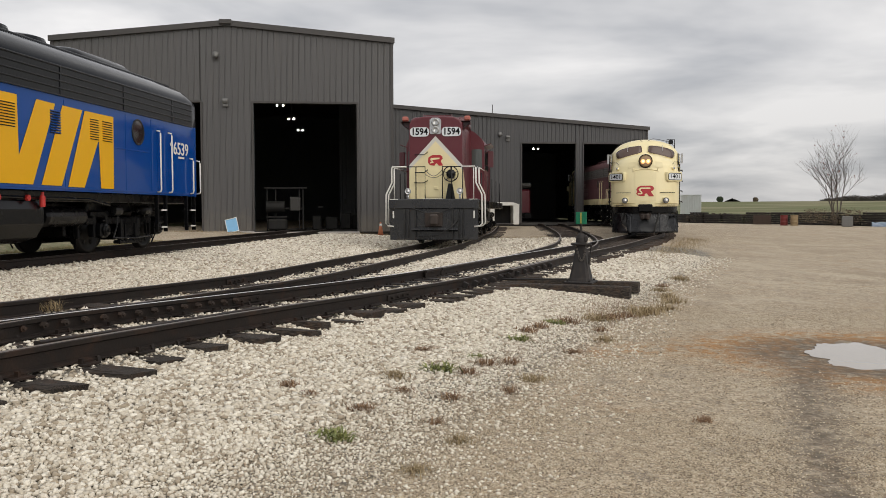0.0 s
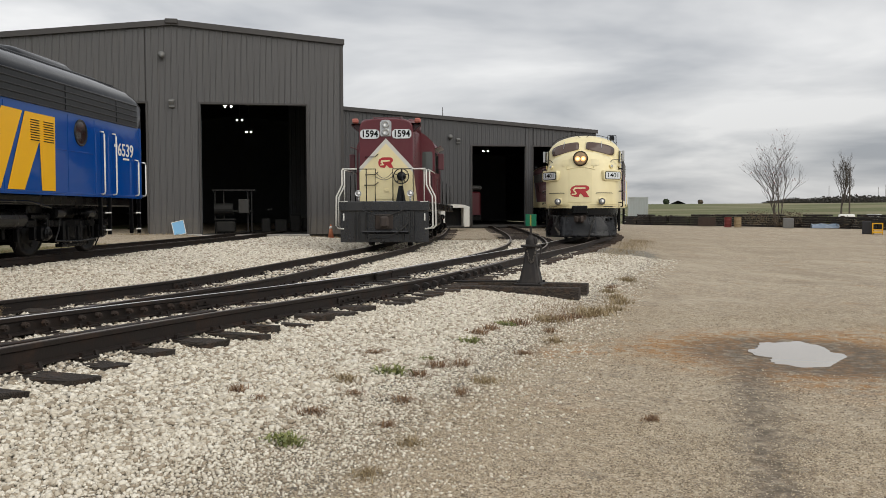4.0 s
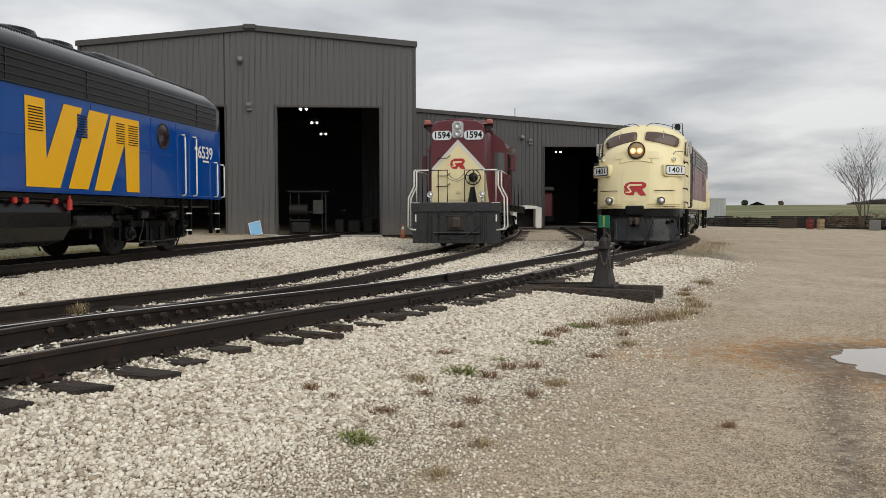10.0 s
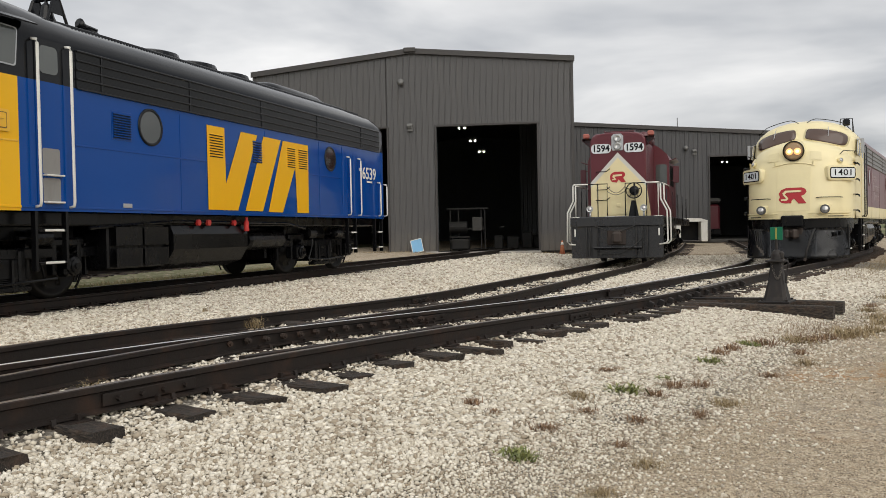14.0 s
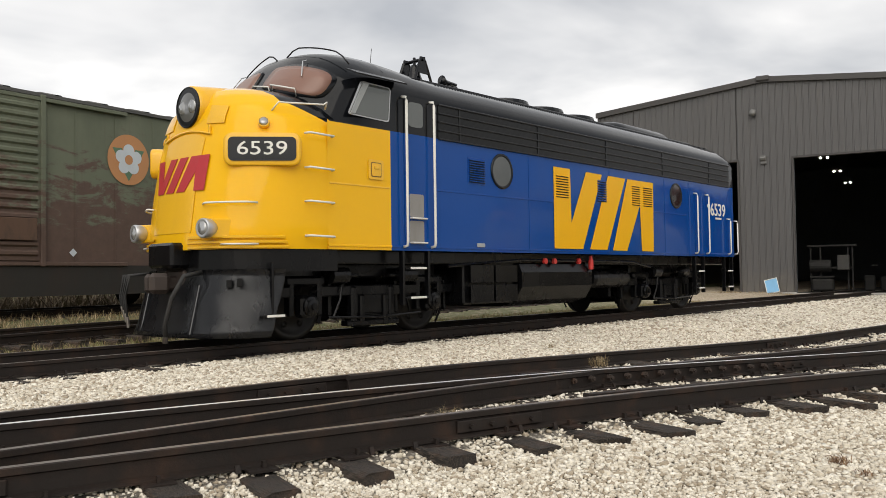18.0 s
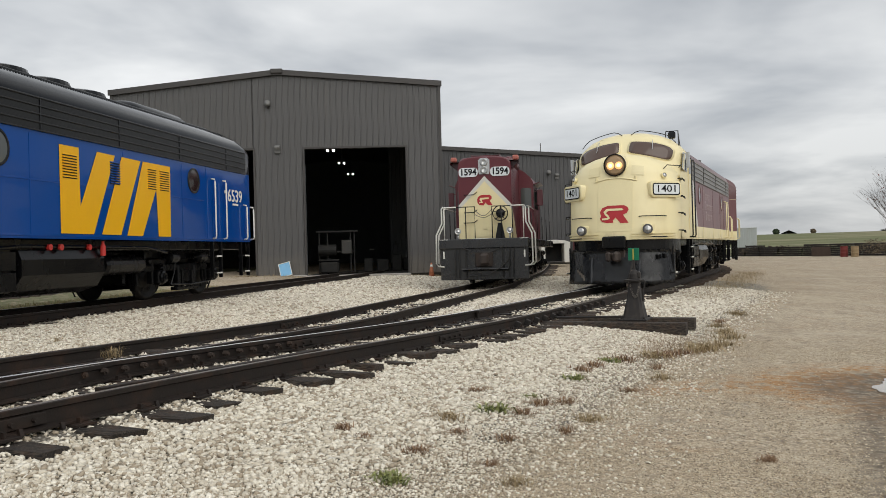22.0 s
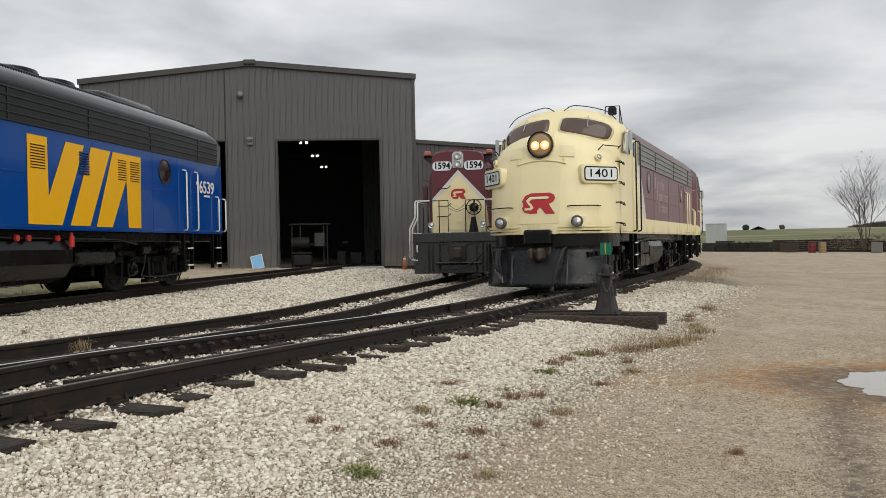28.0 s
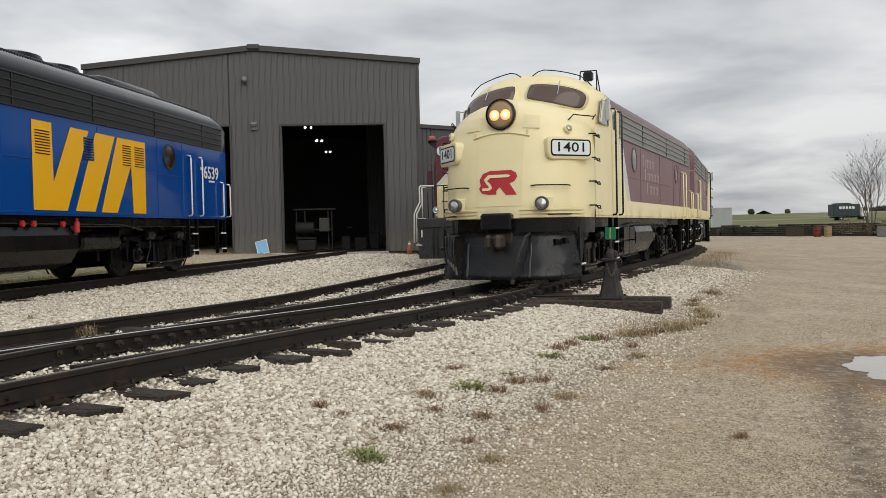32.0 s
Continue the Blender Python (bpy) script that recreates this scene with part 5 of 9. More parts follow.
    if striped:
        for l in (-0.12, 0.12):
            bm = bmesh.new()
            lathe(bm, P(-1.312, l, 3.52), (-1, 0, 0), [(0.10, 0.0), (0.10, 0.030), (0.086, 0.034), (0.04, 0.042), (0.0, 0.045)], 20)
            part("sealed_beam", bm, M_GLASSLENS, hl, "unlit sealed-beam lamp", True)
    else:
        for l in (-0.11, 0.11):
            bm = bmesh.new()
            lathe(bm, P(-1.39, l, 3.50), (-1, 0, 0), [(0.11, 0.0), (0.10, 0.012), (0.0, 0.02)], 20)
            part("reflector", bm, M_GLOW, hl, "warm glowing reflector", True)
            bm = bmesh.new()
            lathe(bm, P(-1.40, l, 3.50), (-1, 0, 0), [(0.055, 0.0), (0.055, 0.02), (0.035, 0.032), (0.0, 0.036)], 20)
            part("lit_bulb", bm, M_LAMP, hl, "glowing sealed-beam bulb", True)
    for sg in (-1, 1):
        # number boards at the shoulders
        mid, turn = P(-0.85, 1.13 * sg, 2.785), radians(48 * sg)
        rot = Matrix.Rotation(turn, 3, "Z")
        bm = bmesh.new()
        ol = rounded(-0.545, -0.235, 0.545, 0.235, 0.12, 4)
        rows = []
        for d, k in ((0.30, 0.92), (-0.16, 1.0), (-0.19, 0.985), (-0.195, 0.93)):
            rows.append([mid + rot @ Vector((d, a * k, b * k)) for a, b in ol])
        vr = loft(bm, rows, close=True)
        bm.faces.new(vr[-1])
        bmesh.ops.recalc_face_normals(bm, faces=bm.faces)
        nb = part("number_board", bm, nose_col, loco, "", True)
        for ol2, d, mt, nm in ((rounded(-0.475, -0.17, 0.475, 0.17, 0.07, 4), -0.201, M_BLACKGLOSS, "frame"), (rounded(-0.445, -0.14, 0.445, 0.14, 0.05, 4), -0.205, M_BLACKGLOSS if striped else M_NUMWHITE, "plate")):
            bm = bmesh.new()
            prism(bm, ol2, lambda a, b, e, d=d: mid + rot @ Vector((d - e, a, b)), 0.006)
            bmesh.ops.recalc_face_normals(bm, faces=bm.faces)
            part(nm, bm, mt, nb)
        fr = Matrix((rot @ Vector((0, -1, 0)), Vector((0, 0, 1)), rot @ Vector((-1, 0, 0)))).transposed().to_4x4()
        fr.translation = mid + rot @ Vector((-0.213, 0, 0))
        if number:
            lettering("number", number, 0.275, M_WHITE if striped else M_BLACKGLOSS, nb, fr, 0.70 if striped else 0.62, bold=0.001)
        # classification lamps, fog lamps
        c = nose_map(1.2 * sg, 3.18, 0.0)
        nrm = (nose_map(1.2 * sg, 3.18, 0.1) - c).normalized()
        bm = bmesh.new()
        lathe(bm, c, nrm, [(0.085, -0.05), (0.085, 0.03), (0.07, 0.04), (0.068, 0.03)], 18)
        cl = part("marker_lamp", bm, nose_col, loco, "", True)
        bm = bmesh.new()
        lathe(bm, c, nrm, [(0.07, 0.03), (0.05, 0.055), (0.0, 0.062)], 18)
        part("lens", bm, M_GLASSLENS, cl, "", True)
        f = P(-1.62, 0.865 * sg, 1.66)
        bm = bmesh.new()
        lathe(bm, f, (-1, 0.12 * -sg, 0), [(0.02, -0.16), (0.09, -0.14), (0.135, -0.05), (0.14, 0.06), (0.13, 0.075), (0.115, 0.07)], 22)
        fg = part("ditch_light", bm, M_SILVER if striped else M_LAMPDARK, loco, "silver housed ditch light" if striped else "dark grey ditch light", True)
        bm = bmesh.new()
        lathe(bm, f, (-1, 0.12 * -sg, 0), [(0.118, 0.045), (0.09, 0.075), (0.0, 0.09)], 22)
        part("lens", bm, M_GLASSLENS, fg, "", True)
        bm = bmesh.new()
        box(bm, P(-1.40, 0.855 * sg, 1.66), (0.30, 0.24, 0.28), 0.02, Matrix.Rotation(radians(-20 * sg), 3, "Z"))
        part("lamp_bracket", bm, nose_col, fg)
        # bars and rungs on the nose
        pts = [nose_map((0.62 + 0.08 * k) * sg, 2.02, 0.07 if 0 < k < 8 else 0.0) for k in range(9)]
        hand_rail(loco, pts, rail_col, 0.014, "grab_bar")
        pts = [nose_map((0.92 + 0.07 * k) * sg, 1.44, 0.06 if 0 < k < 5 else 0.0) for k in range(6)]
        hand_rail(loco, pts, rail_col, 0.014, "grab_bar")
        for z in (3.05, 2.55, 2.06, 1.56):
            if striped:
                pts = [P(-0.40, 1.47 * sg, z), P(-0.38, 1.57 * sg, z), P(0.06, 1.575 * sg, z - 0.01), P(0.08, 1.5 * sg, z - 0.01)]
            else:
                pts = [P(-0.40, 1.47 * sg, z + 0.06), P(-0.38, 1.60 * sg, z + 0.06), P(-0.33, 1.62 * sg, z), P(-0.10, 1.62 * sg, z - 0.01), P(-0.06, 1.60 * sg, z + 0.05), P(-0.06, 1.5 * sg, z + 0.05)]
            hand_rail(loco, pts, rail_col, 0.016, "nose_rung")
        # bars below the windscreen
        pts = [P(s, l * sg, z) for s, l, z in ((-0.73, 1.16, 3.38), (-0.68, 1.26, 3.50), (-0.62, 1.30, 3.49), (-0.08, 1.52, 3.50), (-0.03, 1.53, 3.54), (0.0, 1.46, 3.45))]
        hand_rail(loco, pts, rail_col, 0.013, "grab_bar")
        if striped and sg > 0:
            for a, b in ((0.02, 0.42), (0.45, 0.92)):
                pts = [cab_map(a, 3.93 - 0.12 * a, 0.0), cab_map(a, 3.97 - 0.12 * a, 0.10), cab_map(b, 3.97 - 0.20 * b, 0.10), cab_map(b, 3.91 - 0.20 * b, 0.0)]
                hand_rail(loco, pts, rail_col, 0.013, "grab_bar")
        # windscreen: dark gasket with the pane in it
        ol = smooth_outline([(0.2, 4.32), (0.15, 4.27), (0.13, 4.03), (0.17, 3.97), (0.6, 3.86), (1, 3.74), (1.15, 3.70), (1.23, 3.74), (1.27, 3.95), (1.23, 4.05), (1.1, 4.14), (0.76, 4.25), (0.4, 4.31)])
        bm = bmesh.new()
        patch(bm, [(a * sg, b) for a, b in grow(ol, 0.045)], cab_map, 0.0, 0.022)
        ws = part("windscreen_gasket", bm, M_BLACKGLOSS if striped else M_CREAM, loco, "", True)
        bm = bmesh.new()
        patch(bm, [(a * sg, b) for a, b in ol], cab_map, 0.0, 0.030)
        part("pane", bm, M_PANE_BROWN if striped else M_PANE_DARK, ws, "brown tinted windscreen pane", True)
        bm = bmesh.new()
        pipe(bm, [cab_map(0.74 * sg, 4.36, 0.03), cab_map(0.74 * sg, 4.30, 0.07), cab_map((0.90 if striped else 0.76) * sg, 4.02, 0.055)], 0.010, 6)
        part("wiper", bm, M_SILVER, loco)
        # bows over the windscreen
        pts = [P(0.46 + 0.19 * k / 10 - 0.03, (0.12 + 1.2 * k / 10) * sg, 4.57 - 0.30 * (k / 10) ** 2 + 0.13 * min(1.0, 2.2 * math.sin(math.pi * k / 10))) for k in range(11)]
        hand_rail(loco, pts, M_BLACKGLOSS, 0.012, "roof_bow")
        # cab side window
        ol = round_corners([(0.43, 3.45), (1.25, 3.43), (1.30, 3.95), (0.71, 3.96)], 0.05)
        bm = bmesh.new()
        patch(bm, grow(ol, 0.032), lambda s, z, d: P(s, sg * (min(1.5, roof_half(z)) + d), z), 0.0, 0.014)
        cw = part("cab_window", bm, M_SILVER, loco, "bright framed cab window")
        bm = bmesh.new()
        patch(bm, ol, lambda s, z, d: P(s, sg * (min(1.5, roof_half(z)) + d), z), 0.0, 0.020)
        part("pane", bm, M_PANE_GREY, cw, "grey green window pane")
        bm = bmesh.new()
        patch(bm, [(0.44, 3.45), (0.53, 3.45), (0.83, 3.955), (0.71, 3.955)], lambda s, z, d: P(s, sg * (1.5 + d), z), 0.0, 0.034)
        part("wind_deflector", bm, M_DEFLECT if striped else M_CREAM, cw)
        if striped:
            bm = bmesh.new()
            box(bm, P(0.97, 1.56 * sg, 4.09), (1.10, 0.28, 0.022), 0.006, Matrix.Rotation(radians(24 * sg), 3, "X"))
            part("sunshade", bm, cab_col, loco)
        # cab door with window, its two long handrails, the recessed steps
        bm = bmesh.new()
        prism(bm, rounded(1.62, 1.42, 2.20, 3.90, 0.06, 3), side_map(sg), 0.012)
        bmesh.ops.recalc_face_normals(bm, faces=bm.faces)
        dr = part("cab_door", bm, paint, loco)
        bm = bmesh.new()
        patch(bm, rounded(1.70, 3.40, 2.06, 3.81, 0.08, 4), side_map(sg), 0.01, 0.02)
        part("pane", bm, M_PANE_GREY, dr)
        if striped:
            for z0, z1 in ((1.48, 1.86), (1.92, 2.30)):
                bm = bmesh.new()
                prism(bm, rounded(1.72, z0, 2.06, z1, 0.03, 2), side_map(sg), 0.016)
                part("kick_plate", bm, M_LEDGEGREY, dr, "bare aluminium kick plate")
            for z in (1.50, 1.90):
                bm = bmesh.new()
                box(bm, P(1.9, 1.55 * sg, z), (0.36, 0.08, 0.025), 0.006)
                part("tread", bm, M_WHITE, dr)
        for s in (1.58, 2.24):
            rail_on_side(loco, s, 1.43, 3.87, sg, rail_col, 0.022)
        ladder_steps(loco, 1.9, sg, (0.42, 0.80, 1.12) if not striped else (0.60, 1.08), 0.6)
        # rear doors, handrails and ladders
        for s, z1 in ((12.19, 2.98), (12.85, 2.98), (14.20, 2.40), (14.66, 2.36)):
            rail_on_side(loco, s, 1.44, z1, sg, M_WHITE if striped else M_CREAM, 0.02)
        ladder_steps(loco, 12.5, sg, (0.55, 0.98), 0.5)
        ladder_steps(loco, 14.3, sg, (0.55, 0.98), 0.5)
        bm = bmesh.new()
        prism(bm, rounded(12.22, 1.45, 12.82, 3.05, 0.05, 3), side_map(sg), 0.008)
        bmesh.ops.recalc_face_normals(bm, faces=bm.faces)
        part("engine_room_door", bm, paint, loco)
        # portholes
        for s, z, r in ((4.2, 2.87, 0.285), (11.2, 2.85, 0.27)):
            bm = bmesh.new()
            lathe(bm, P(s, 1.49 * sg, z), (0, -sg, 0), [(r + 0.045, 0.0), (r + 0.04, 0.03), (r, 0.034), (r - 0.01, 0.02)], 32)
            ph = part("porthole", bm, M_BLACKGLOSS if striped else M_ROOFMAROON, loco, "round porthole window", True)
            bm = bmesh.new()
            lathe(bm, P(s, 1.49 * sg, z), (0, -sg, 0), [(r, 0.0), (r, 0.022), (0.0, 0.025)], 32)
            part("pane", bm, M_PORT if s < 8 else M_DARKPORT, ph)
        # grilles above the belt: a backing, four bright ledges and uprights
        bm = bmesh.new()
        prism(bm, [(2.45, 3.275), (14.35, 3.275), (14.35, 3.86), (2.45, 3.86)], side_map(sg), 0.012)
        bmesh.ops.recalc_face_normals(bm, faces=bm.faces)
        gr = part("side_grille", bm, grille, loco)
        for k in range(5):
            bm = bmesh.new()
            z = 3.28 + 0.145 * k
            box(bm, P(8.4, 1.522 * sg, z), (11.9, 0.03, 0.028), 0.006)
            part("ledge", bm, M_LEDGE if striped else M_LEDGEGREY, gr)
        for s in ((3.0, 5.35, 7.9, 10.5, 13.1) if striped else (5.35, 9.2, 13.1)):
            bm = bmesh.new()
            box(bm, P(s, 1.518 * sg, 3.565), (0.022, 0.016, 0.58), 0.003)
            part("upright", bm, M_BLACKGLOSS if striped else M_RAIL, gr)
        # seams of the side panels: thin battens
        for s in (5.05, 8.05, 10.6, 11.9):
            bm = bmesh.new()
            box(bm, P(s, 1.503 * sg, 2.3), (0.035, 0.012, 1.82), 0.003)
            part("batten", bm, paint, loco)
        bm = bmesh.new()
        box(bm, P(7.1, 1.503 * sg, 2.40), (9.4, 0.010, 0.03), 0.003)
        part("batten", bm, paint, loco)
        bm = bmesh.new()
        box(bm, P(7.35, 1.505 * sg, 1.43), (14.7, 0.016, 0.035), 0.004)
        part("sill_strip", bm, paint, loco)
        if striped:
            louvre_panel(loco, 3.25, 3.68, 2.60, 3.02, 10, sg, M_BLUE)
        # roof edge strip with its row of studs
        bm = bmesh.new()
        zr = 4.45
        for k in range(144):
            box(bm, P(2.9 + k * 0.077, sg * (roof_half(zr) + 0.008), zr - 0.105), (0.03, 0.03, 0.028))
        tagged(part("stud_row", bm, roof_col, loco), kind="stuff")
        # horizontal mouldings round the nose foot
        for z in (1.40, 1.47, 1.54):
            bm = bmesh.new()
            ls = [(0.42 + 1.0 * k / 12) * sg for k in range(13)]
            rows = [[nose_map(l, z + dz, dd) for l in ls] for dz, dd in ((-0.022, 0.0), (-0.015, 0.022), (0.015, 0.022), (0.022, 0.0))]
            loft(bm, rows)
            bmesh.ops.recalc_face_normals(bm, faces=bm.faces)
            part("moulding", bm, nose_col, loco)
        # small nose hatch with latch
        bm = bmesh.new()
        patch(bm, [(a * sg, b) for a, b in dense(((0.42, 3.22), (0.74, 3.20), (0.72, 3.46), (0.42, 3.50)), 8)], nose_map, 0.0, 0.010, 8)
        part("hatch", bm, nose_col, loco)
        bm = bmesh.new()
        box(bm, nose_map(0.52 * sg, 3.12, 0.015), (0.03, 0.04, 0.12), 0.006)
        part("latch", bm, nose_col, loco)
    # nose door
    bm = bmesh.new()
    patch(bm, DOOR_EDGE, nose_map, 0.0, 0.009, 10)
    part("nose_door", bm, nose_col, loco)
    bm = bmesh.new()
    pipe(bm, [nose_map(-0.56 + 1.12 * k / 8, 3.05 + 0.09 * math.sin(math.pi * k / 8), 0.012) for k in range(9)], 0.018, 6)
    part("rain_strip", bm, nose_col, loco)

    # roof equipment
    for s, r in ((6.3, 0.50), (7.6, 0.52), (8.95, 0.50)):
        bm = bmesh.new()
        lathe(bm, P(s, 0, 4.47), (0, 0, 1), [(r + 0.12, -0.1), (r + 0.12, 0.14), (r + 0.10, 0.20), (r, 0.235), (r - 0.06, 0.24), (0.12, 0.215), (0.0, 0.23)], 28)
        part("roof_fan", bm, roof_col, loco)
    bm = bmesh.new()
    rows = []
    for q, k in ((10.25, 0.0), (10.30, 0.55), (10.42, 0.88), (10.6, 1.0), (12.6, 1.0), (12.85, 0.88), (12.98, 0.55), (13.03, 0.0)):
        rows.append([P(q, 0.62 * math.cos(math.pi * i / 10) * (0.7 + 0.3 * k), 4.45 + 0.36 * k * math.sin(math.pi * i / 10) ** 0.7) for i in range(11)])
    loft(bm, rows)
    bmesh.ops.recalc_face_normals(bm, faces=bm.faces)
    part("roof_hatch", bm, roof_col, loco, "", True)
    for l in (-0.75, 0.75):
        bm = bmesh.new()
        box(bm, P(8.3, l, 4.47), (10.8, 0.06, 0.07), 0.01)
        part("roof_walkway", bm, roof_col, loco)
    if striped:
        bm = bmesh.new()
        for l in (-0.2, 0.2):
            for a in (3.30, 3.90):
                pipe(bm, [P(a, l * 1.1, 4.50), P(3.6 + (a - 3.6) * 0.25, l, 5.08), P(3.6, l, 5.14)], 0.028, 6)
            prism(bm, [(3.46, 4.84), (3.74, 4.84), (3.66, 5.16), (3.54, 5.16)], lambda a, b, d, l=l: P(a, l - 0.015 + d, b), 0.03)
        cyl(bm, P(3.6, -0.24, 5.11), P(3.6, 0.24, 5.11), 0.035, 8)
        box(bm, P(3.6, 0, 4.53), (0.8, 0.6, 0.06), 0.01)
        bmesh.ops.recalc_face_normals(bm, faces=bm.faces)
        bs = part("bell_stand", bm, M_BLACKGLOSS, loco)
        bm = bmesh.new()
        lathe(bm, P(3.6, 0.0, 4.72), (0, 0, 1), [(0.17, 0.0), (0.155, 0.03), (0.12, 0.12), (0.10, 0.24), (0.07, 0.30), (0.03, 0.33), (0.03, 0.46)], 20)
        part("bell", bm, M_BLACKGLOSS, bs, "black painted bronze bell", True)
        for k, l in ((4.25, 0.30), (4.45, 0.15), (4.6, 0.0)):
            bm = bmesh.new()
            lathe(bm, P(k, l, 4.74), (-1, 0, 0.05), [(0.03, -0.2), (0.04, 0.1), (0.10, 0.22), (0.105, 0.23)], 14)
            box(bm, P(k, l, 4.63), (0.06, 0.04, 0.18))
            part("horn", bm, M_BLACKGLOSS, loco, "", True)
        bm = bmesh.new()
        pipe(bm, [P(2.3, 0.1, 4.6), P(2.36, 0.1, 5.1)], 0.006, 5)
        part("antenna", bm, M_BLACKGLOSS, loco)
        for sg in (-1, 1):
            mp = side_map(sg, 1.5095)
            V1 = [(5.87, 3.11), (6.47, 3.11), (6.49, 1.99), (7.08, 3.10), (7.71, 3.09), (6.91, 1.47), (5.87, 1.47)]
            V2 = [(7.97, 3.09), (8.71, 3.08), (7.88, 1.47), (7.19, 1.47)]
            V3 = [(8.81, 3.08), (10.01, 3.08), (9.98, 1.46), (9.42, 1.46), (9.36, 2.52), (8.74, 1.46), (8.12, 1.46)]
            shape_plate("stripe_emblem", loco, [V1, V2, V3], mp, M_LOGO_YELLOW, "yellow slanted stripe emblem")
            for s0, s1, mt in ((5.95, 6.40, M_LOGO_YELLOW), (7.52, 7.88, M_BLUE), (9.0, 9.36, M_LOGO_YELLOW), (9.52, 9.94, M_LOGO_YELLOW)):
                louvre_panel(loco, s0, s1, 2.50, 2.97, 9, sg, mt)
            text_on_side(loco, "side_number", number, 13.63, 2.60, 0.46, 0.93, M_WHITE, sg, 0.005)
            for q in ([(12.95, 2.66), (13.12, 2.66), (13.12, 2.74), (12.95, 2.74)], [(13.45, 2.36), (13.82, 2.36), (13.82, 2.41), (13.45, 2.41)]):
                shape_plate("small_print", loco, [q], mp, M_WHITE, "white bar of unreadable small print")
            for s0, z0, s1, z1 in ((0.81, 2.47, 1.13, 2.78),):
                bm = bmesh.new()
                prism(bm, rounded(s0, z0, s1, z1, 0.03, 2), mp, 0.014)
                bmesh.ops.recalc_face_normals(bm, faces=bm.faces)
                part("sand_hatch", bm, M_YELLOW, loco)
                # darker yellow plate paints the shadow line round the lid
                bm = bmesh.new()
                prism(bm, rounded(0.86, 2.51, 1.08, 2.74, 0.02, 2), side_map(sg, 1.5235), 0.003)
                bmesh.ops.recalc_face_normals(bm, faces=bm.faces)
                rc = part("rim_shade", bm, M_SHADEYELLOW, loco, "darker yellow plate that paints the shadow round the sand hatch lid")
                bm = bmesh.new()
                prism(bm, rounded(0.875, 2.525, 1.065, 2.725, 0.02, 2), side_map(sg, 1.527), 0.004)
                box(bm, P(0.97, 1.537 * sg, 2.66), (0.10, 0.02, 0.05), 0.005)
                bmesh.ops.recalc_face_normals(bm, faces=bm.faces)
                part("latch", bm, M_YELLOW, rc)
            bm = bmesh.new()
            box(bm, P(0.66, 1.503 * sg, 2.36), (1.25, 0.012, 0.025), 0.003)
            part("batten", bm, M_YELLOW, loco)
            bm = bmesh.new()
            box(bm, P(3.55, 1.51 * sg, 1.49), (0.22, 0.02, 0.07), 0.005)
            part("builder_plate", bm, M_SILVER, loco)
        bars = [[(-0.52, 2.74), (-0.36, 2.74), (-0.30, 2.42), (-0.20, 2.74), (-0.06, 2.74), (-0.24, 2.22), (-0.38, 2.22)],
                [(0.0, 2.74), (0.16, 2.74), (-0.02, 2.22), (-0.18, 2.22)], [(0.22, 2.74), (0.52, 2.74), (0.52, 2.22), (0.36, 2.22), (0.34, 2.5), (0.20, 2.22), (0.04, 2.22)]]
        bars = [[(a * 1.2, b) for a, b in o] for o in bars]
        fine = [[p for a, b in zip(o, o[1:] + o[:1]) for p in (a, ((a[0] + b[0]) / 2, (a[1] + b[1]) / 2))] for o in bars]
        shape_plate("nose_emblem", loco, fine, lambda l, z, d: nose_map(l, z, 0.016 + d), M_LOGO_RED, "red slanted stripe emblem")
    else:
        bm = bmesh.new()
        for l in (0.98, 1.34):
            pipe(bm, [P(1.0, l, 4.18 if l > 1 else 4.42), P(1.05, l * 0.93 + 0.08, 4.68)], 0.016, 6)
        pipe(bm, [P(1.35, 1.34, 4.16), P(1.08, 1.32, 4.68), P(1.05, 0.99, 4.68)], 0.016, 6)
        box(bm, P(1.02, 1.16, 4.55), (0.16, 0.22, 0.22), 0.04)
        part("spotlight", bm, M_BLACKGLOSS, loco, "black roof beacon on a bracket")
        sr = [[(-0.368, 1.952), (-0.320, 1.893), (-0.192, 1.863), (-0.032, 1.863), (-0.032, 1.937), (0.032, 2.011), (0.160, 1.848), (0.368, 1.848), (0.224, 2.085), (0.320, 2.130), (0.368, 2.218), (0.336, 2.300), (0.240, 2.352), (-0.176, 2.352), (-0.320, 2.292), (-0.384, 2.174), (-0.352, 2.056), (-0.384, 1.996)]]
        shape_plate("nose_emblem", loco, sr, lambda l, z, d: nose_map(l, z, 0.016 + d), M_LOGO_RED, "red rounded emblem shape")
        shape_plate("nose_emblem_line", loco, [[(-0.320, 1.945), (-0.176, 1.945), (-0.112, 1.996), (-0.160, 2.085), (-0.224, 2.144), (-0.160, 2.204), (0.192, 2.204), (0.240, 2.233), (0.192, 2.263), (-0.208, 2.263), (-0.288, 2.174), (-0.240, 2.085), (-0.176, 2.019), (-0.208, 1.996), (-0.320, 1.996)]],
                    lambda l, z, d: nose_map(l, z, 0.024 + d), M_CREAM, "cream line through the emblem")
        for sg in (-1, 1):
            mp = side_map(sg)
            bars = []
            for z, n0, s0 in ((2.88, 7, 5.35), (2.52, 9, 5.65), (2.16, 7, 5.95)):
                for k in range(n0):
                    a, top = s0 + 0.24 * k + (0.16 if k else 0.0), z + (0.11 if k else 0.2)
                    w = 0.075 if k else 0.11
                    bars.append([(a, z - 0.12), (a + w, z - 0.12), (a + w, top), (a, top)])
                    bars.append([(a + w, top - 0.05), (a + w + 0.07, top - 0.05), (a + w + 0.07, top), (a + w, top)])
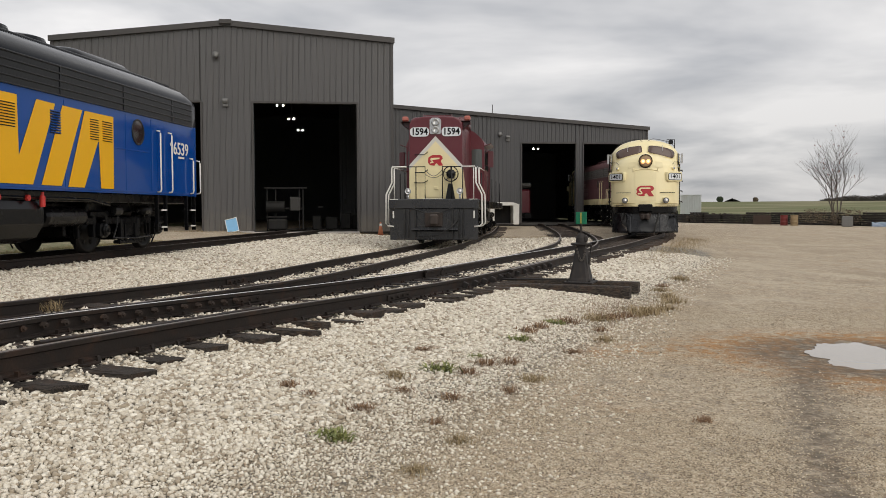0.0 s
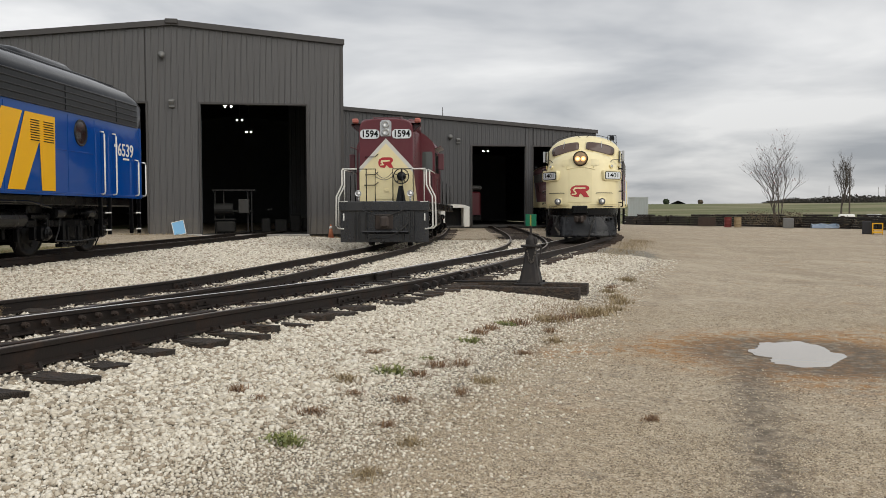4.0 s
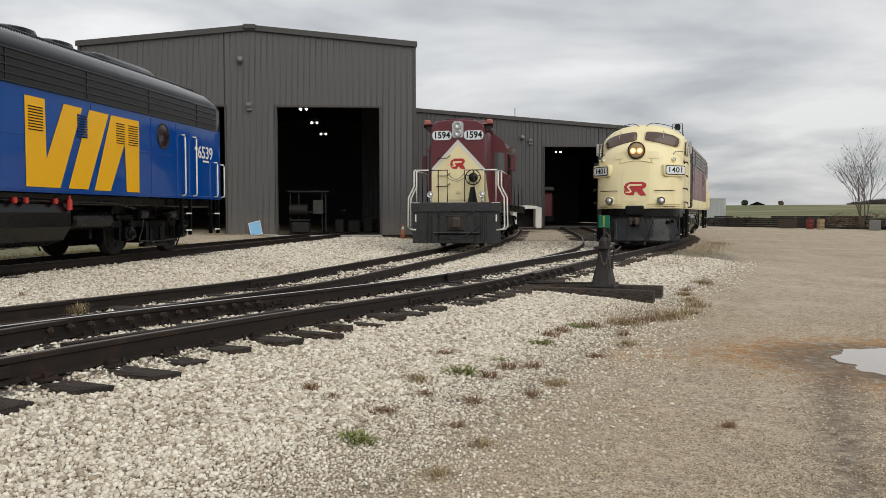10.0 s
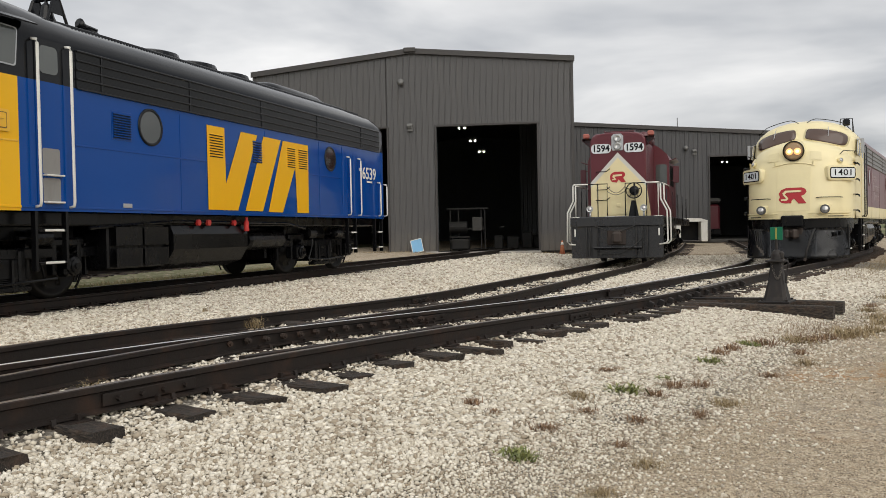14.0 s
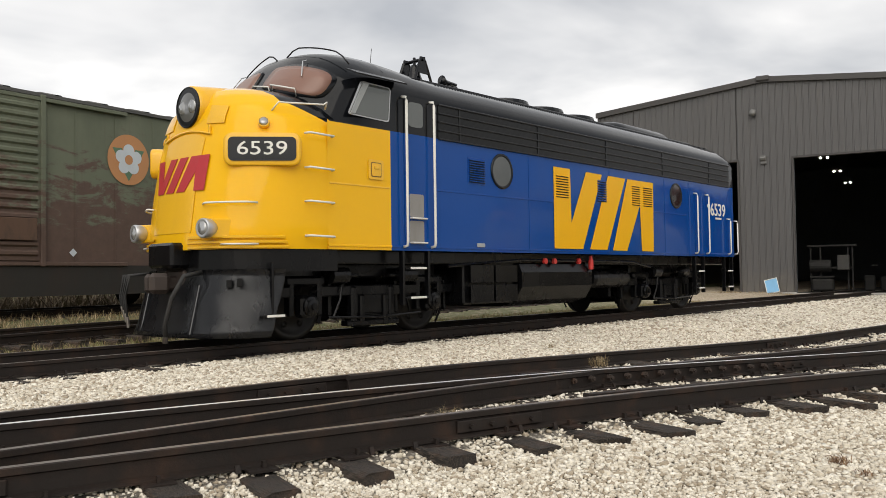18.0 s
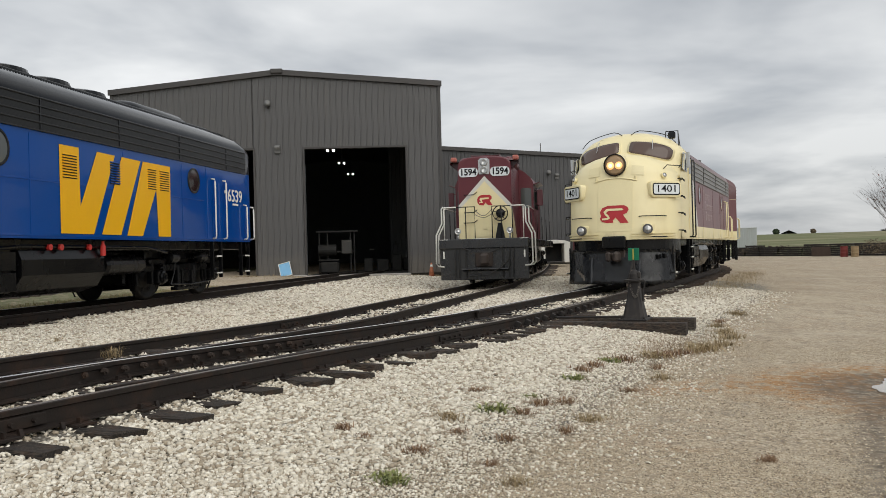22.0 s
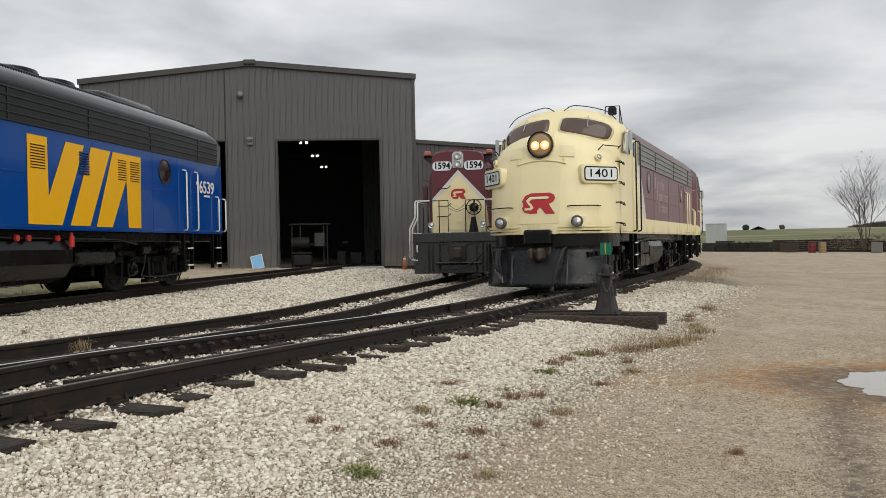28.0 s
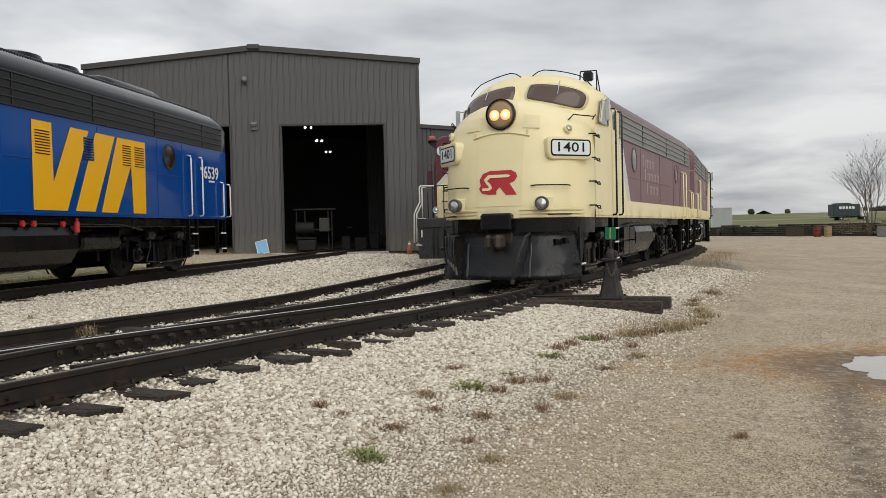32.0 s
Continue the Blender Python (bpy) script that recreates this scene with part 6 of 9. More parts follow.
            shape_plate("faded_lettering", loco, bars, mp, M_FADED, "faded white lettering bars")
            bm = bmesh.new()
            box(bm, P(0.62, 1.64 * sg, 3.72), (0.05, 0.10, 0.48), 0.01)
            box(bm, P(0.62, 1.55 * sg, 3.92), (0.025, 0.14, 0.025))
            part("mirror", bm, M_SILVER, loco)
    # rear diaphragm and buffer
    bm = bmesh.new()
    box(bm, P(BODY_END + 0.12, 0, 2.4), (0.26, 0.95, 2.2), 0.06)
    part("diaphragm", bm, M_RUBBER, loco)
    bm = bmesh.new()
    box(bm, P(BODY_END + 0.35, 0, 0.90), (0.8, 0.24, 0.26), 0.05)
    part("rear_coupler", bm, M_COUPLER, loco)
    return loco, wheels


def smooth_outline(pts, times=2):
    """Cut the corners of an outline twice, to round it."""
    for _ in range(times):
        out = []
        n = len(pts)
        for i in range(n):
            a, b = pts[i], pts[(i + 1) % n]
            out += [(a[0] * 0.75 + b[0] * 0.25, a[1] * 0.75 + b[1] * 0.25), (a[0] * 0.25 + b[0] * 0.75, a[1] * 0.25 + b[1] * 0.75)]
        pts = out
    return pts


def round_corners(pts, r, n=4):
    """Round each corner of an outline with about radius r."""
    out = []
    m = len(pts)
    for i in range(m):
        p = Vector(pts[i])
        a = p + (Vector(pts[i - 1]) - p).normalized() * r
        b = p + (Vector(pts[(i + 1) % m]) - p).normalized() * r
        for k in range(n + 1):
            t = k / n
            out.append(tuple(a * (1 - t) ** 2 + p * 2 * t * (1 - t) + b * t * t))
    return out


DOOR_EDGE = [(-0.46 + 0.115 * k, 1.62) for k in range(8)] + [(0.46, 1.62 + 0.115 * k) for k in range(12)] + [(0.46, 3.0), (0.35, 3.05), (0.25, 3.08), (0.12, 3.095), (0, 3.1), (-0.12, 3.095), (-0.25, 3.08), (-0.35, 3.05)] + [(-0.46, 3.0 - 0.115 * k) for k in range(12)]


def dense(pts, n):
    """More points on each edge of an outline."""
    return [(a[0] + (b[0] - a[0]) * k / n, a[1] + (b[1] - a[1]) * k / n) for a, b in zip(pts, tuple(pts[1:]) + tuple(pts[:1])) for k in range(n)]


def grow(pts, d):
    """Move an outline outwards from its middle by about d."""
    ca, cb = sum(p[0] for p in pts) / len(pts), sum(p[1] for p in pts) / len(pts)
    out = []
    for a, b in pts:
        r = math.hypot(a - ca, b - cb)
        out.append((a + (a - ca) / r * d, b + (b - cb) / r * d))
    return out


M_ROOFMAROON = worn("faded_maroon_roof", (0.13, 0.062, 0.064), 0.5, dirt=(0.09, 0.07, 0.065), amount=0.4)
M_LAMPDARK = worn("dark_grey_lamp_shell", (0.10, 0.10, 0.10), 0.35, 0.4, amount=0.2)
# yellow with the hatch rim's shadow put into its colour
M_SHADEYELLOW = worn("shaded_rim_yellow", (0.20, 0.10, 0.012), 0.6, amount=0.3)
M_DEFLECT = worn("clear_deflector_glass", (0.30, 0.32, 0.32), 0.12, amount=0.1, bump=0.02)
M_PILOT = worn("dented_black_plate", (0.017, 0.018, 0.021), 0.25, dirt=(0.06, 0.058, 0.055), amount=0.4, scale=1.6, bump=0.25, bscale=5, spec=0.75)
M_COUPLER = worn("brown_cast_iron", (0.040, 0.029, 0.024), 0.6, dirt=(0.08, 0.05, 0.035), amount=0.4, scale=5, bump=0.3)
M_NUMWHITE = worn("number_plate_white", (0.74, 0.78, 0.80), 0.35, amount=0.1, bump=0.02)
M_GLASSLENS = worn("bright_reflector_lens", (0.46, 0.46, 0.45), 0.15, 0.7, amount=0.1, bump=0.02)
M_LEDGE = worn("dark_ledge", (0.012, 0.013, 0.015), 0.3, 0.0, amount=0.2, spec=0.3)
M_LEDGEGREY = worn("weathered_ledge", (0.30, 0.29, 0.275), 0.5, 0.3, amount=0.3)
M_FADED = worn("faded_white_lettering", (0.38, 0.30, 0.30), 0.5, amount=0.3)

parked_unit, _ = cab_unit("diesel_locomotive", "yellow nosed blue and black streamlined diesel locomotive, parked", loco_pose(V_AXLE.x, V_AXLE.y, 0.0, V_YAW), "striped", "6539")
lead, lead_wheels = cab_unit("diesel_locomotive", "cream and maroon streamlined diesel locomotive with lit headlight", loco_pose(8.66, 37.95, -0.22, -19.0), "cream", "1401")


# ---- hood-unit locomotive on the siding ----
def hood_paint():
    """Maroon hood with a pale-edged cream triangle on its end and cream lower sides."""
    n = Nodes("maroon_hood_with_cream_triangle")
    x, y, z = n.xyz()
    ay = n.math("ABSOLUTE", y)
    drop = n.math("SUBTRACT", n.math("SUBTRACT", 3.80, z), n.math("MULTIPLY", ay, 1.08))
    tri = n.ramp(drop, 0.0, 0.01)
    inner = n.ramp(drop, 0.17, 0.20)
    front = n.ramp(x, -1.20, -1.21)
    low = n.ramp(n.math("SUBTRACT", n.math("MULTIPLY_ADD", n.math("ADD", x, 1.36), -0.75, 2.78), z), 0.0, 0.01)
    stain = n.noise(1.8, 5, 0.6, 0.3, (1, 1, 0.35))
    maroon = n.mix(n.math("MULTIPLY", n.ramp(stain, 0.45, 0.8), 0.25), (0.105, 0.014, 0.022), (0.15, 0.08, 0.075))
    cream = n.mix(n.math("MULTIPLY", n.ramp(stain, 0.4, 0.8), 0.3), (0.80, 0.70, 0.42), (0.52, 0.43, 0.24))
    endc = n.mix(tri, maroon, n.mix(inner, (0.62, 0.61, 0.56), cream))
    sidec = n.mix(low, maroon, cream)
    col = n.mix(front, sidec, endc)
    n.bump(stain, 0.06, 0.02)
    return n.done(col, 0.42, 0.0, 0.1)


M_HOOD = hood_paint()
M_BEACON = worn("faded_red_beacon", (0.42, 0.13, 0.10), 0.35, amount=0.2)


def hood_unit(m, number):
    loco = thing("road_switcher", "maroon high-hood diesel road switcher with cream triangle, parked", "locomotive", m)
    wheels = []
    bm = bmesh.new()
    sec = [(0.95, 1.58), (0.95, 4.10), (0.93, 4.26), (0.85, 4.38), (0.70, 4.45), (0.4, 4.49), (0.0, 4.50)]
    full = sec + [(-w, z) for w, z in sec[-2::-1]]
    rows = []
    for s, k in ((-1.36, 0.965), (-1.33, 0.99), (-1.26, 1.0), (0.5, 1.0), (1.7, 1.0)):
        rows.append([HP(s, w * k, z if z < 3 else z - (1 - k) * 1.5) for w, z in full])
    vr = loft(bm, rows)
    bm.faces.new(vr[0][::-1])
    bmesh.ops.recalc_face_normals(bm, faces=bm.faces)
    part("short_hood", bm, M_HOOD, loco)
    bm = bmesh.new()
    rows = [[HP(s, w * 0.98, z - 0.06) for w, z in full] for s in (3.6, 8, 13.2, 13.3)]
    vr = loft(bm, rows)
    bm.faces.new(vr[-1])
    bmesh.ops.recalc_face_normals(bm, faces=bm.faces)
    part("long_hood", bm, M_MAROON, loco)
    # cab with its curved roof
    bm = bmesh.new()
    csec = [(1.5, 1.58), (1.5, 3.72), (1.42, 3.90), (1.15, 4.15), (0.8, 4.36), (0.4, 4.48), (0.0, 4.52)]
    cfull = csec + [(-w, z) for w, z in csec[-2::-1]]
    vr = loft(bm, [[HP(s, w, z) for w, z in cfull] for s in (1.45, 3.75)])
    bm.faces.new(vr[0][::-1])
    bm.faces.new(vr[-1])
    bmesh.ops.recalc_face_normals(bm, faces=bm.faces)
    cab = part("cab", bm, M_HOOD, loco)
    for sg in (-1, 1):
        bm = bmesh.new()
        prism(bm, rounded(1.03, 2.75, 1.42, 3.52, 0.07, 3), lambda l, z, d: HP(1.45 - d, l * sg, z), 0.015)
        bmesh.ops.recalc_face_normals(bm, faces=bm.faces)
        part("window", bm, M_PANE_GREY, cab, "cab end window")
        for s0 in (1.75, 2.65):
            bm = bmesh.new()
            prism(bm, rounded(s0, 2.75, s0 + 0.8, 3.5, 0.06, 3), lambda s, z, d: HP(s, (1.5 + d) * sg, z), 0.015)
            bmesh.ops.recalc_face_normals(bm, faces=bm.faces)
            part("window", bm, M_PANE_GREY, cab)
        bm = bmesh.new()
        box(bm, HP(1.75, 1.72 * sg, 3.15), (0.05, 0.22, 0.62), 0.02)
        box(bm, HP(1.8, 1.58 * sg, 3.40), (0.03, 0.2, 0.03))
        box(bm, HP(1.8, 1.58 * sg, 2.92), (0.03, 0.2, 0.03))
        part("mirror", bm, M_MAROON, cab)
        bm = bmesh.new()
        box(bm, HP(2.4, 1.62 * sg, 3.68), (1.9, 0.28, 0.03), 0.008, Matrix.Rotation(radians(-20 * sg), 3, "X"))
        part("sunshade", bm, M_MAROON, cab)
    # roof tanks along the hood
    for sg in (-1, 1):
        bm = bmesh.new()
        lathe(bm, HP(0.3, 0.80 * sg, 4.32), (1, 0, 0), [(0.05, -1.0), (0.16, -0.98), (0.22, -0.9), (0.22, 0.9), (0.16, 0.98), (0.05, 1.0)], 18)
        part("roof_tank", bm, M_MAROON, loco, "weathered maroon tank beside the hood", True)
    # frame, deck and pilot
    bm = bmesh.new()
    box(bm, HP(6.1, 0, 1.42), (15.6, 3.10, 0.30), 0.02)
    part("deck", bm, M_BLACK, loco)
    bm = bmesh.new()
    box(bm, HP(-1.82, 0, 0.85), (0.14, 3.06, 1.35), 0.02)
    box(bm, HP(-1.86, 0, 1.42), (0.24, 3.12, 0.34), 0.03)
    part("pilot", bm, M_PILOT, loco, "black end plate with plough")
    for l in (-1.0, -0.86, -0.62, 0.66, 0.88, 1.02):
        bm = bmesh.new()
        pipe(bm, [HP(-1.95, l, 1.22), HP(-2.03, l, 1.12), HP(-2.04, l, 0.7), HP(-2.0, l, 0.25)], 0.025, 6)
        part("air_hose", bm, M_RUBBER, loco)
    bm = bmesh.new()
    box(bm, HP(-2.05, 0, 0.86), (0.4, 0.24, 0.24), 0.05)
    box(bm, HP(-2.32, 0.06, 0.88), (0.26, 0.30, 0.40), 0.07)
    box(bm, HP(-1.92, 0, 0.88), (0.10, 0.62, 0.52), 0.03)
    part("coupler", bm, M_COUPLER, loco, "rusty steel knuckle coupler")
    bm = bmesh.new()
    box(bm, HP(-2.0, 0.05, 0.52), (0.3, 1.6, 0.05), 0.01, Matrix.Rotation(radians(14), 3, "Y"))
    part("drop_step", bm, M_PILOT, loco)
    bm = bmesh.new()
    pipe(bm, [HP(-2.0, -0.75, 1.28), HP(-2.1, -0.3, 1.12), HP(-2.12, 0.2, 1.10), HP(-2.0, 0.7, 1.3)], 0.02, 6)
    pipe(bm, [HP(-1.95, 0.9, 0.9), HP(-2.15, 0.6, 0.6), HP(-2.18, 0.2, 0.35), HP(-2.0, -0.5, 0.3)], 0.02, 6)
    part("cable", bm, M_RUBBER, loco)
    for s0 in (0.0, 9.45):
        truck_unit(loco, s0, wheels)
    bm = bmesh.new()
    lathe(bm, HP(6.1, 0, 0.82), (1, 0, 0), [(0.1, -2.0), (0.5, -1.98), (0.5, 1.98), (0.1, 2.0)], 24)
    box(bm, HP(6.1, 0, 0.9), (4.0, 2.6, 0.66), 0.15)
    part("fuel_tank", bm, M_BLACK, loco)
    # end lamps, number boards, beacons
    bm = bmesh.new()
    prism(bm, [(-0.17, 3.86), (0.17, 3.86), (0.2, 3.95), (0.2, 4.35), (0.12, 4.43), (-0.12, 4.43), (-0.2, 4.35), (-0.2, 3.95)], lambda l, z, d: HP(-1.34 - d, l, z), 0.05)
    bmesh.ops.recalc_face_normals(bm, faces=bm.faces)
    hl = part("headlight", bm, M_SILVER, loco, "twin sealed-beam headlight, unlit")
    for z in (4.0, 4.27):
        bm = bmesh.new()
        lathe(bm, HP(-1.38, 0, z), (-1, 0, 0), [(0.135, 0.0), (0.135, 0.05), (0.115, 0.06), (0.07, 0.045), (0.0, 0.04)], 20)
        part("lens", bm, M_GLASSLENS, hl, "", True)
    for sg in (-1, 1):
        bm = bmesh.new()
        prism(bm, rounded(0.22, 3.78, 0.90, 4.10, 0.13, 4), lambda l, z, d: HP(-1.34 - d, l * sg, z), 0.05)
        bmesh.ops.recalc_face_normals(bm, faces=bm.faces)
        nb = part("number_board", bm, M_NUMWHITE, loco, "white rounded number board")
        fr = Matrix((Vector((0, -1, 0)), Vector((0, 0, 1)), Vector((-1, 0, 0)))).transposed().to_4x4()
        fr.translation = HP(-1.395, 0.56 * sg, 3.94)
        lettering("number", number, 0.32, M_BLACKGLOSS, nb, fr, 0.54, bold=0.008)
        bm = bmesh.new()
        prism(bm, [(0.80, 4.32), (1.22, 4.32), (1.22, 4.24), (0.93, 3.98)], lambda l, z, d: HP(-1.30 + d, l * sg, z), 0.3)
        bmesh.ops.recalc_face_normals(bm, faces=bm.faces)
        br = part("beacon_bracket", bm, M_MAROON, loco)
        bm = bmesh.new()
        box(bm, HP(-1.15, 1.10 * sg, 4.42), (0.2, 0.22, 0.17), 0.04)
        part("beacon", bm, M_BEACON, br, "faded red beacon lens")
        f = HP(-1.84, 0.90 * sg, 1.86)
        bm = bmesh.new()
        lathe(bm, f, (-1, 0, 0), [(0.03, -0.14), (0.09, -0.08), (0.115, 0.05), (0.105, 0.07), (0.095, 0.06)], 20)
        box(bm, f + Vector((0.02, 0, -0.2)), (0.06, 0.06, 0.2))
        dl = part("ditch_light", bm, M_SILVER, loco, "", True)
        bm = bmesh.new()
        lathe(bm, f, (-1, 0, 0), [(0.098, 0.035), (0.07, 0.06), (0.0, 0.07)], 20)
        part("lens", bm, M_GLASSLENS, dl, "", True)
        # end railing, corner stairs and their white rails
        hand_rail(loco, [HP(-1.86, 0.30 * sg, 1.58), HP(-1.86, 0.30 * sg, 2.70), HP(-1.86, 1.44 * sg, 2.70)], M_BLACKGLOSS, 0.02, "railing")
        for l in (0.62, 1.0, 1.38):
            hand_rail(loco, [HP(-1.86, l * sg, 1.58), HP(-1.86, l * sg, 2.70)], M_BLACKGLOSS if l < 1.2 else M_WHITE, 0.018, "railing_post")
        hand_rail(loco, [HP(-1.86, 0.95 * sg, 2.70), HP(-1.86, 1.42 * sg, 2.70)], M_WHITE, 0.026, "white_top_rail")
        for s, dl2 in ((-1.9, 0.0), (-1.15, 0.05)):
            hand_rail(loco, [HP(s, (1.40 + dl2) * sg, 2.72), HP(s, (1.46 + dl2) * sg, 2.66), HP(s, (1.46 + dl2) * sg, 2.15), HP(s - 0.0, (1.66 + dl2) * sg, 1.75), HP(s, (1.68 + dl2) * sg, 0.75), HP(s, (1.60 + dl2) * sg, 0.66), HP(s, 1.40 * sg, 0.64)], M_WHITE, 0.028, "stair_rail", "white curved stair handrail")
        bm = bmesh.new()
        for z in (0.42, 0.78, 1.14):
            box(bm, HP(-1.5, 1.36 * sg, z), (0.55, 0.40, 0.04), 0.008)
        box(bm, HP(-1.5, 1.15 * sg, 0.85), (0.6, 0.04, 1.0), 0.01)
        part("stairwell", bm, M_BLACK, loco)
        for c, e in ((HP(-1.955, 1.38 * sg, 1.57), (0.03, 0.28, 0.035)), (HP(-1.955, 1.40 * sg, 1.05), (0.03, 0.05, 0.25))):
            bm = bmesh.new()
            box(bm, c, e, 0.006)
            part("white_edge", bm, M_WHITE, loco)
        for k in range(5):
            s = 0.0 + k * 3.0
            hand_rail(loco, [HP(s, 1.5 * sg, 1.58), HP(s, 1.5 * sg, 2.55)], M_BLACKGLOSS, 0.018, "side_railing_post")
        hand_rail(loco, [HP(-1.0, 1.5 * sg, 2.7), HP(1.4, 1.5 * sg, 2.7)], M_WHITE, 0.02, "side_railing")
        bm = bmesh.new()
        for k in range(26):
            for r in range(2):
                q = HP(-0.9 + 0.45 * r + 0.1 * (k % 2), 0.955 * sg, 2.75 + 0.05 * k)
                box(bm, q, (0.03, 0.02, 0.02))
        tagged(part("rivet_rows", bm, M_MAROON, loco), kind="stuff")
    bm = bmesh.new()
    prism(bm, rounded(-0.40, 1.66, 0.32, 2.62, 0.04, 2), lambda l, z, d: HP(-1.365 - d, l, z), 0.015)
    bmesh.ops.recalc_face_normals(bm, faces=bm.faces)
    dr = part("end_door", bm, M_CREAM, loco, "cream hood end door with latch")
    for c, e in ((HP(-1.40, 0.02, 1.98), (0.03, 0.14, 0.12)), (HP(-1.40, 0.0, 2.36), (0.03, 0.05, 0.05))):
        bm = bmesh.new()
        box(bm, c, e, 0.01)
        part("latch", bm, M_CREAM, dr)
    bm = bmesh.new()
    box(bm, HP(-1.92, -0.02, 1.575), (0.05, 0.72, 0.05), 0.008)
    part("white_edge", bm, M_WHITE, loco)
    # handbrake wheel on its stand
    bm = bmesh.new()
    pts = [HP(-1.62, 0.56 + 0.26 * math.cos(2 * math.pi * k / 20), 2.46 + 0.26 * math.sin(2 * math.pi * k / 20)) for k in range(21)]
    pipe(bm, pts, 0.02, 6)
    for k in range(5):
        w = 2 * math.pi * k / 5 + 0.3
        pipe(bm, [HP(-1.60, 0.56, 2.46), HP(-1.62, 0.56 + 0.26 * math.cos(w), 2.46 + 0.26 * math.sin(w))], 0.014, 5)
    lathe(bm, HP(-1.42, 0.56, 2.46), (-1, 0, 0), [(0.16, 0.0), (0.16, 0.14), (0.05, 0.2)], 14)
    part("handbrake_wheel", bm, M_BLACKGLOSS, loco)
    bm = bmesh.new()
    prism(bm, [(0.40, 1.58), (0.74, 1.58), (0.64, 2.12), (0.50, 2.12)], lambda l, z, d: HP(-1.75 - d, l, z), 0.1)
    bmesh.ops.recalc_face_normals(bm, faces=bm.faces)
    part("stand", bm, M_BLACKGLOSS, loco)
    for a, b, z in ((-0.72, -0.28, 3.14), (-0.72, -0.28, 2.52), (-0.75, -0.28, 2.16)):
        hand_rail(loco, [HP(-1.37, a, z), HP(-1.46, a, z), HP(-1.46, b - 0.1, z), HP(-1.46, b, z + 0.08), HP(-1.37, b, z + 0.1)], M_BLACKGLOSS, 0.016, "hood_rung")
    bm = bmesh.new()
    pipe(bm, [HP(-1.86, -0.30 + 0.6 * k / 8, 2.44 - 0.12 * math.sin(math.pi * k / 8)) for k in range(9)], 0.012, 5)
    pipe(bm, [HP(-1.86, -0.30 + 0.6 * k / 8, 2.60 - 0.22 * math.sin(math.pi * k / 8)) for k in range(9)], 0.012, 5)
    part("safety_chain", bm, M_STEEL, loco)
    sr = [[(-0.26, 2.86), (-0.2, 2.78), (-0.04, 2.76), (0.02, 2.86), (0.12, 2.76), (0.27, 2.76), (0.18, 2.92), (0.25, 3.0), (0.24, 3.08), (0.16, 3.13), (-0.12, 3.13), (-0.24, 3.06), (-0.27, 2.96)]]
    shape_plate("emblem", loco, sr, lambda l, z, d: HP(-1.362 - d, l, z), M_LOGO_RED, "red rounded emblem shape")
    shape_plate("emblem_line", loco, [[(-0.20, 2.84), (-0.06, 2.86), (-0.12, 2.96), (0.14, 2.99), (0.14, 3.04), (-0.16, 3.03), (-0.19, 2.96), (-0.13, 2.89), (-0.20, 2.88)]], lambda l, z, d: HP(-1.368 - d, l, z), M_CREAM)
    bm = bmesh.new()
    box(bm, HP(-0.4, 0.0, 4.56), (0.9, 1.0, 0.04), 0.01)
    for l in (-0.5, 0.5):
        pipe(bm, [HP(-0.9, l, 4.48), HP(-0.9, l, 4.6), HP(0.1, l, 4.6), HP(0.1, l, 4.48)], 0.012, 5)
    part("roof_step", bm, M_MAROON, loco)
    return loco


switcher = hood_unit(loco_pose(-0.09, 31.0, -0.23, -7.0), "1594")
mate, mate_wheels = cab_unit("diesel_locomotive", "second cream and maroon streamlined diesel, coupled back to back", loco_pose(14, 60, -0.1, 160), "cream", "")


# ---- field road truck ----
TRUCK_YAW = 90.0
M_NAVY = worn("dark_green_blue_truck_box", (0.012, 0.030, 0.040), 0.4, amount=0.2)


def build_truck():
    t = thing("delivery_truck", "dark blue box truck with white cab on the field road", "truck")
    bm = bmesh.new()
    box(bm, (0, 2.9, 2.1), (2.4, 5.2, 2.3), 0.08)
    part("cargo_box", bm, M_NAVY, t)
    bm = bmesh.new()
    box(bm, (0, 3.4, 3.35), (1.8, 3.0, 0.2), 0.05)
    part("roof_cover", bm, M_BLACK, t)
    for k in range(5):
        bm = bmesh.new()
        box(bm, (-1.22, 2.4 - 0.8 + k * 0.62, 2.55), (0.03, 0.45, 0.5), 0.01)
        part("sign_bar", bm, M_WHITE, t)
    bm = bmesh.new()
    box(bm, (0, -0.7, 1.75), (2.1, 1.6, 2.0), 0.18)
    cabp = part("cab", bm, M_WHITE, t, "white truck cab")
    for c, s in (((1.06, -0.75, 2.2), (0.03, 0.9, 0.7)), ((-1.06, -0.75, 2.2), (0.03, 0.9, 0.7)), ((0, -1.5, 2.2), (1.7, 0.06, 0.75))):
        bm = bmesh.new()
        box(bm, c, s, 0.01)
        part("window", bm, M_PANE_GREY, cabp)
    bm = bmesh.new()
    box(bm, (0, 2.2, 0.75), (1.0, 6.6, 0.3), 0.02)
    part("chassis", bm, M_BLACK, t)
    for y in (-0.6, 3.9):
        for x in (-1.0, 1.0):
            bm = bmesh.new()
            lathe(bm, (x, y, 0.45), (math.copysign(1, x), 0, 0), [(0.2, -0.14), (0.45, -0.13), (0.45, 0.11), (0.28, 0.12)], 16)
            w = part("wheel", bm, M_RUBBER, t)
            bm = bmesh.new()
            lathe(bm, (x, y, 0.45), (math.copysign(1, x), 0, 0), [(0.28, 0.05), (0.26, 0.11), (0.05, 0.125)], 12)
            part("rim", bm, M_WHITE, w)
    return t


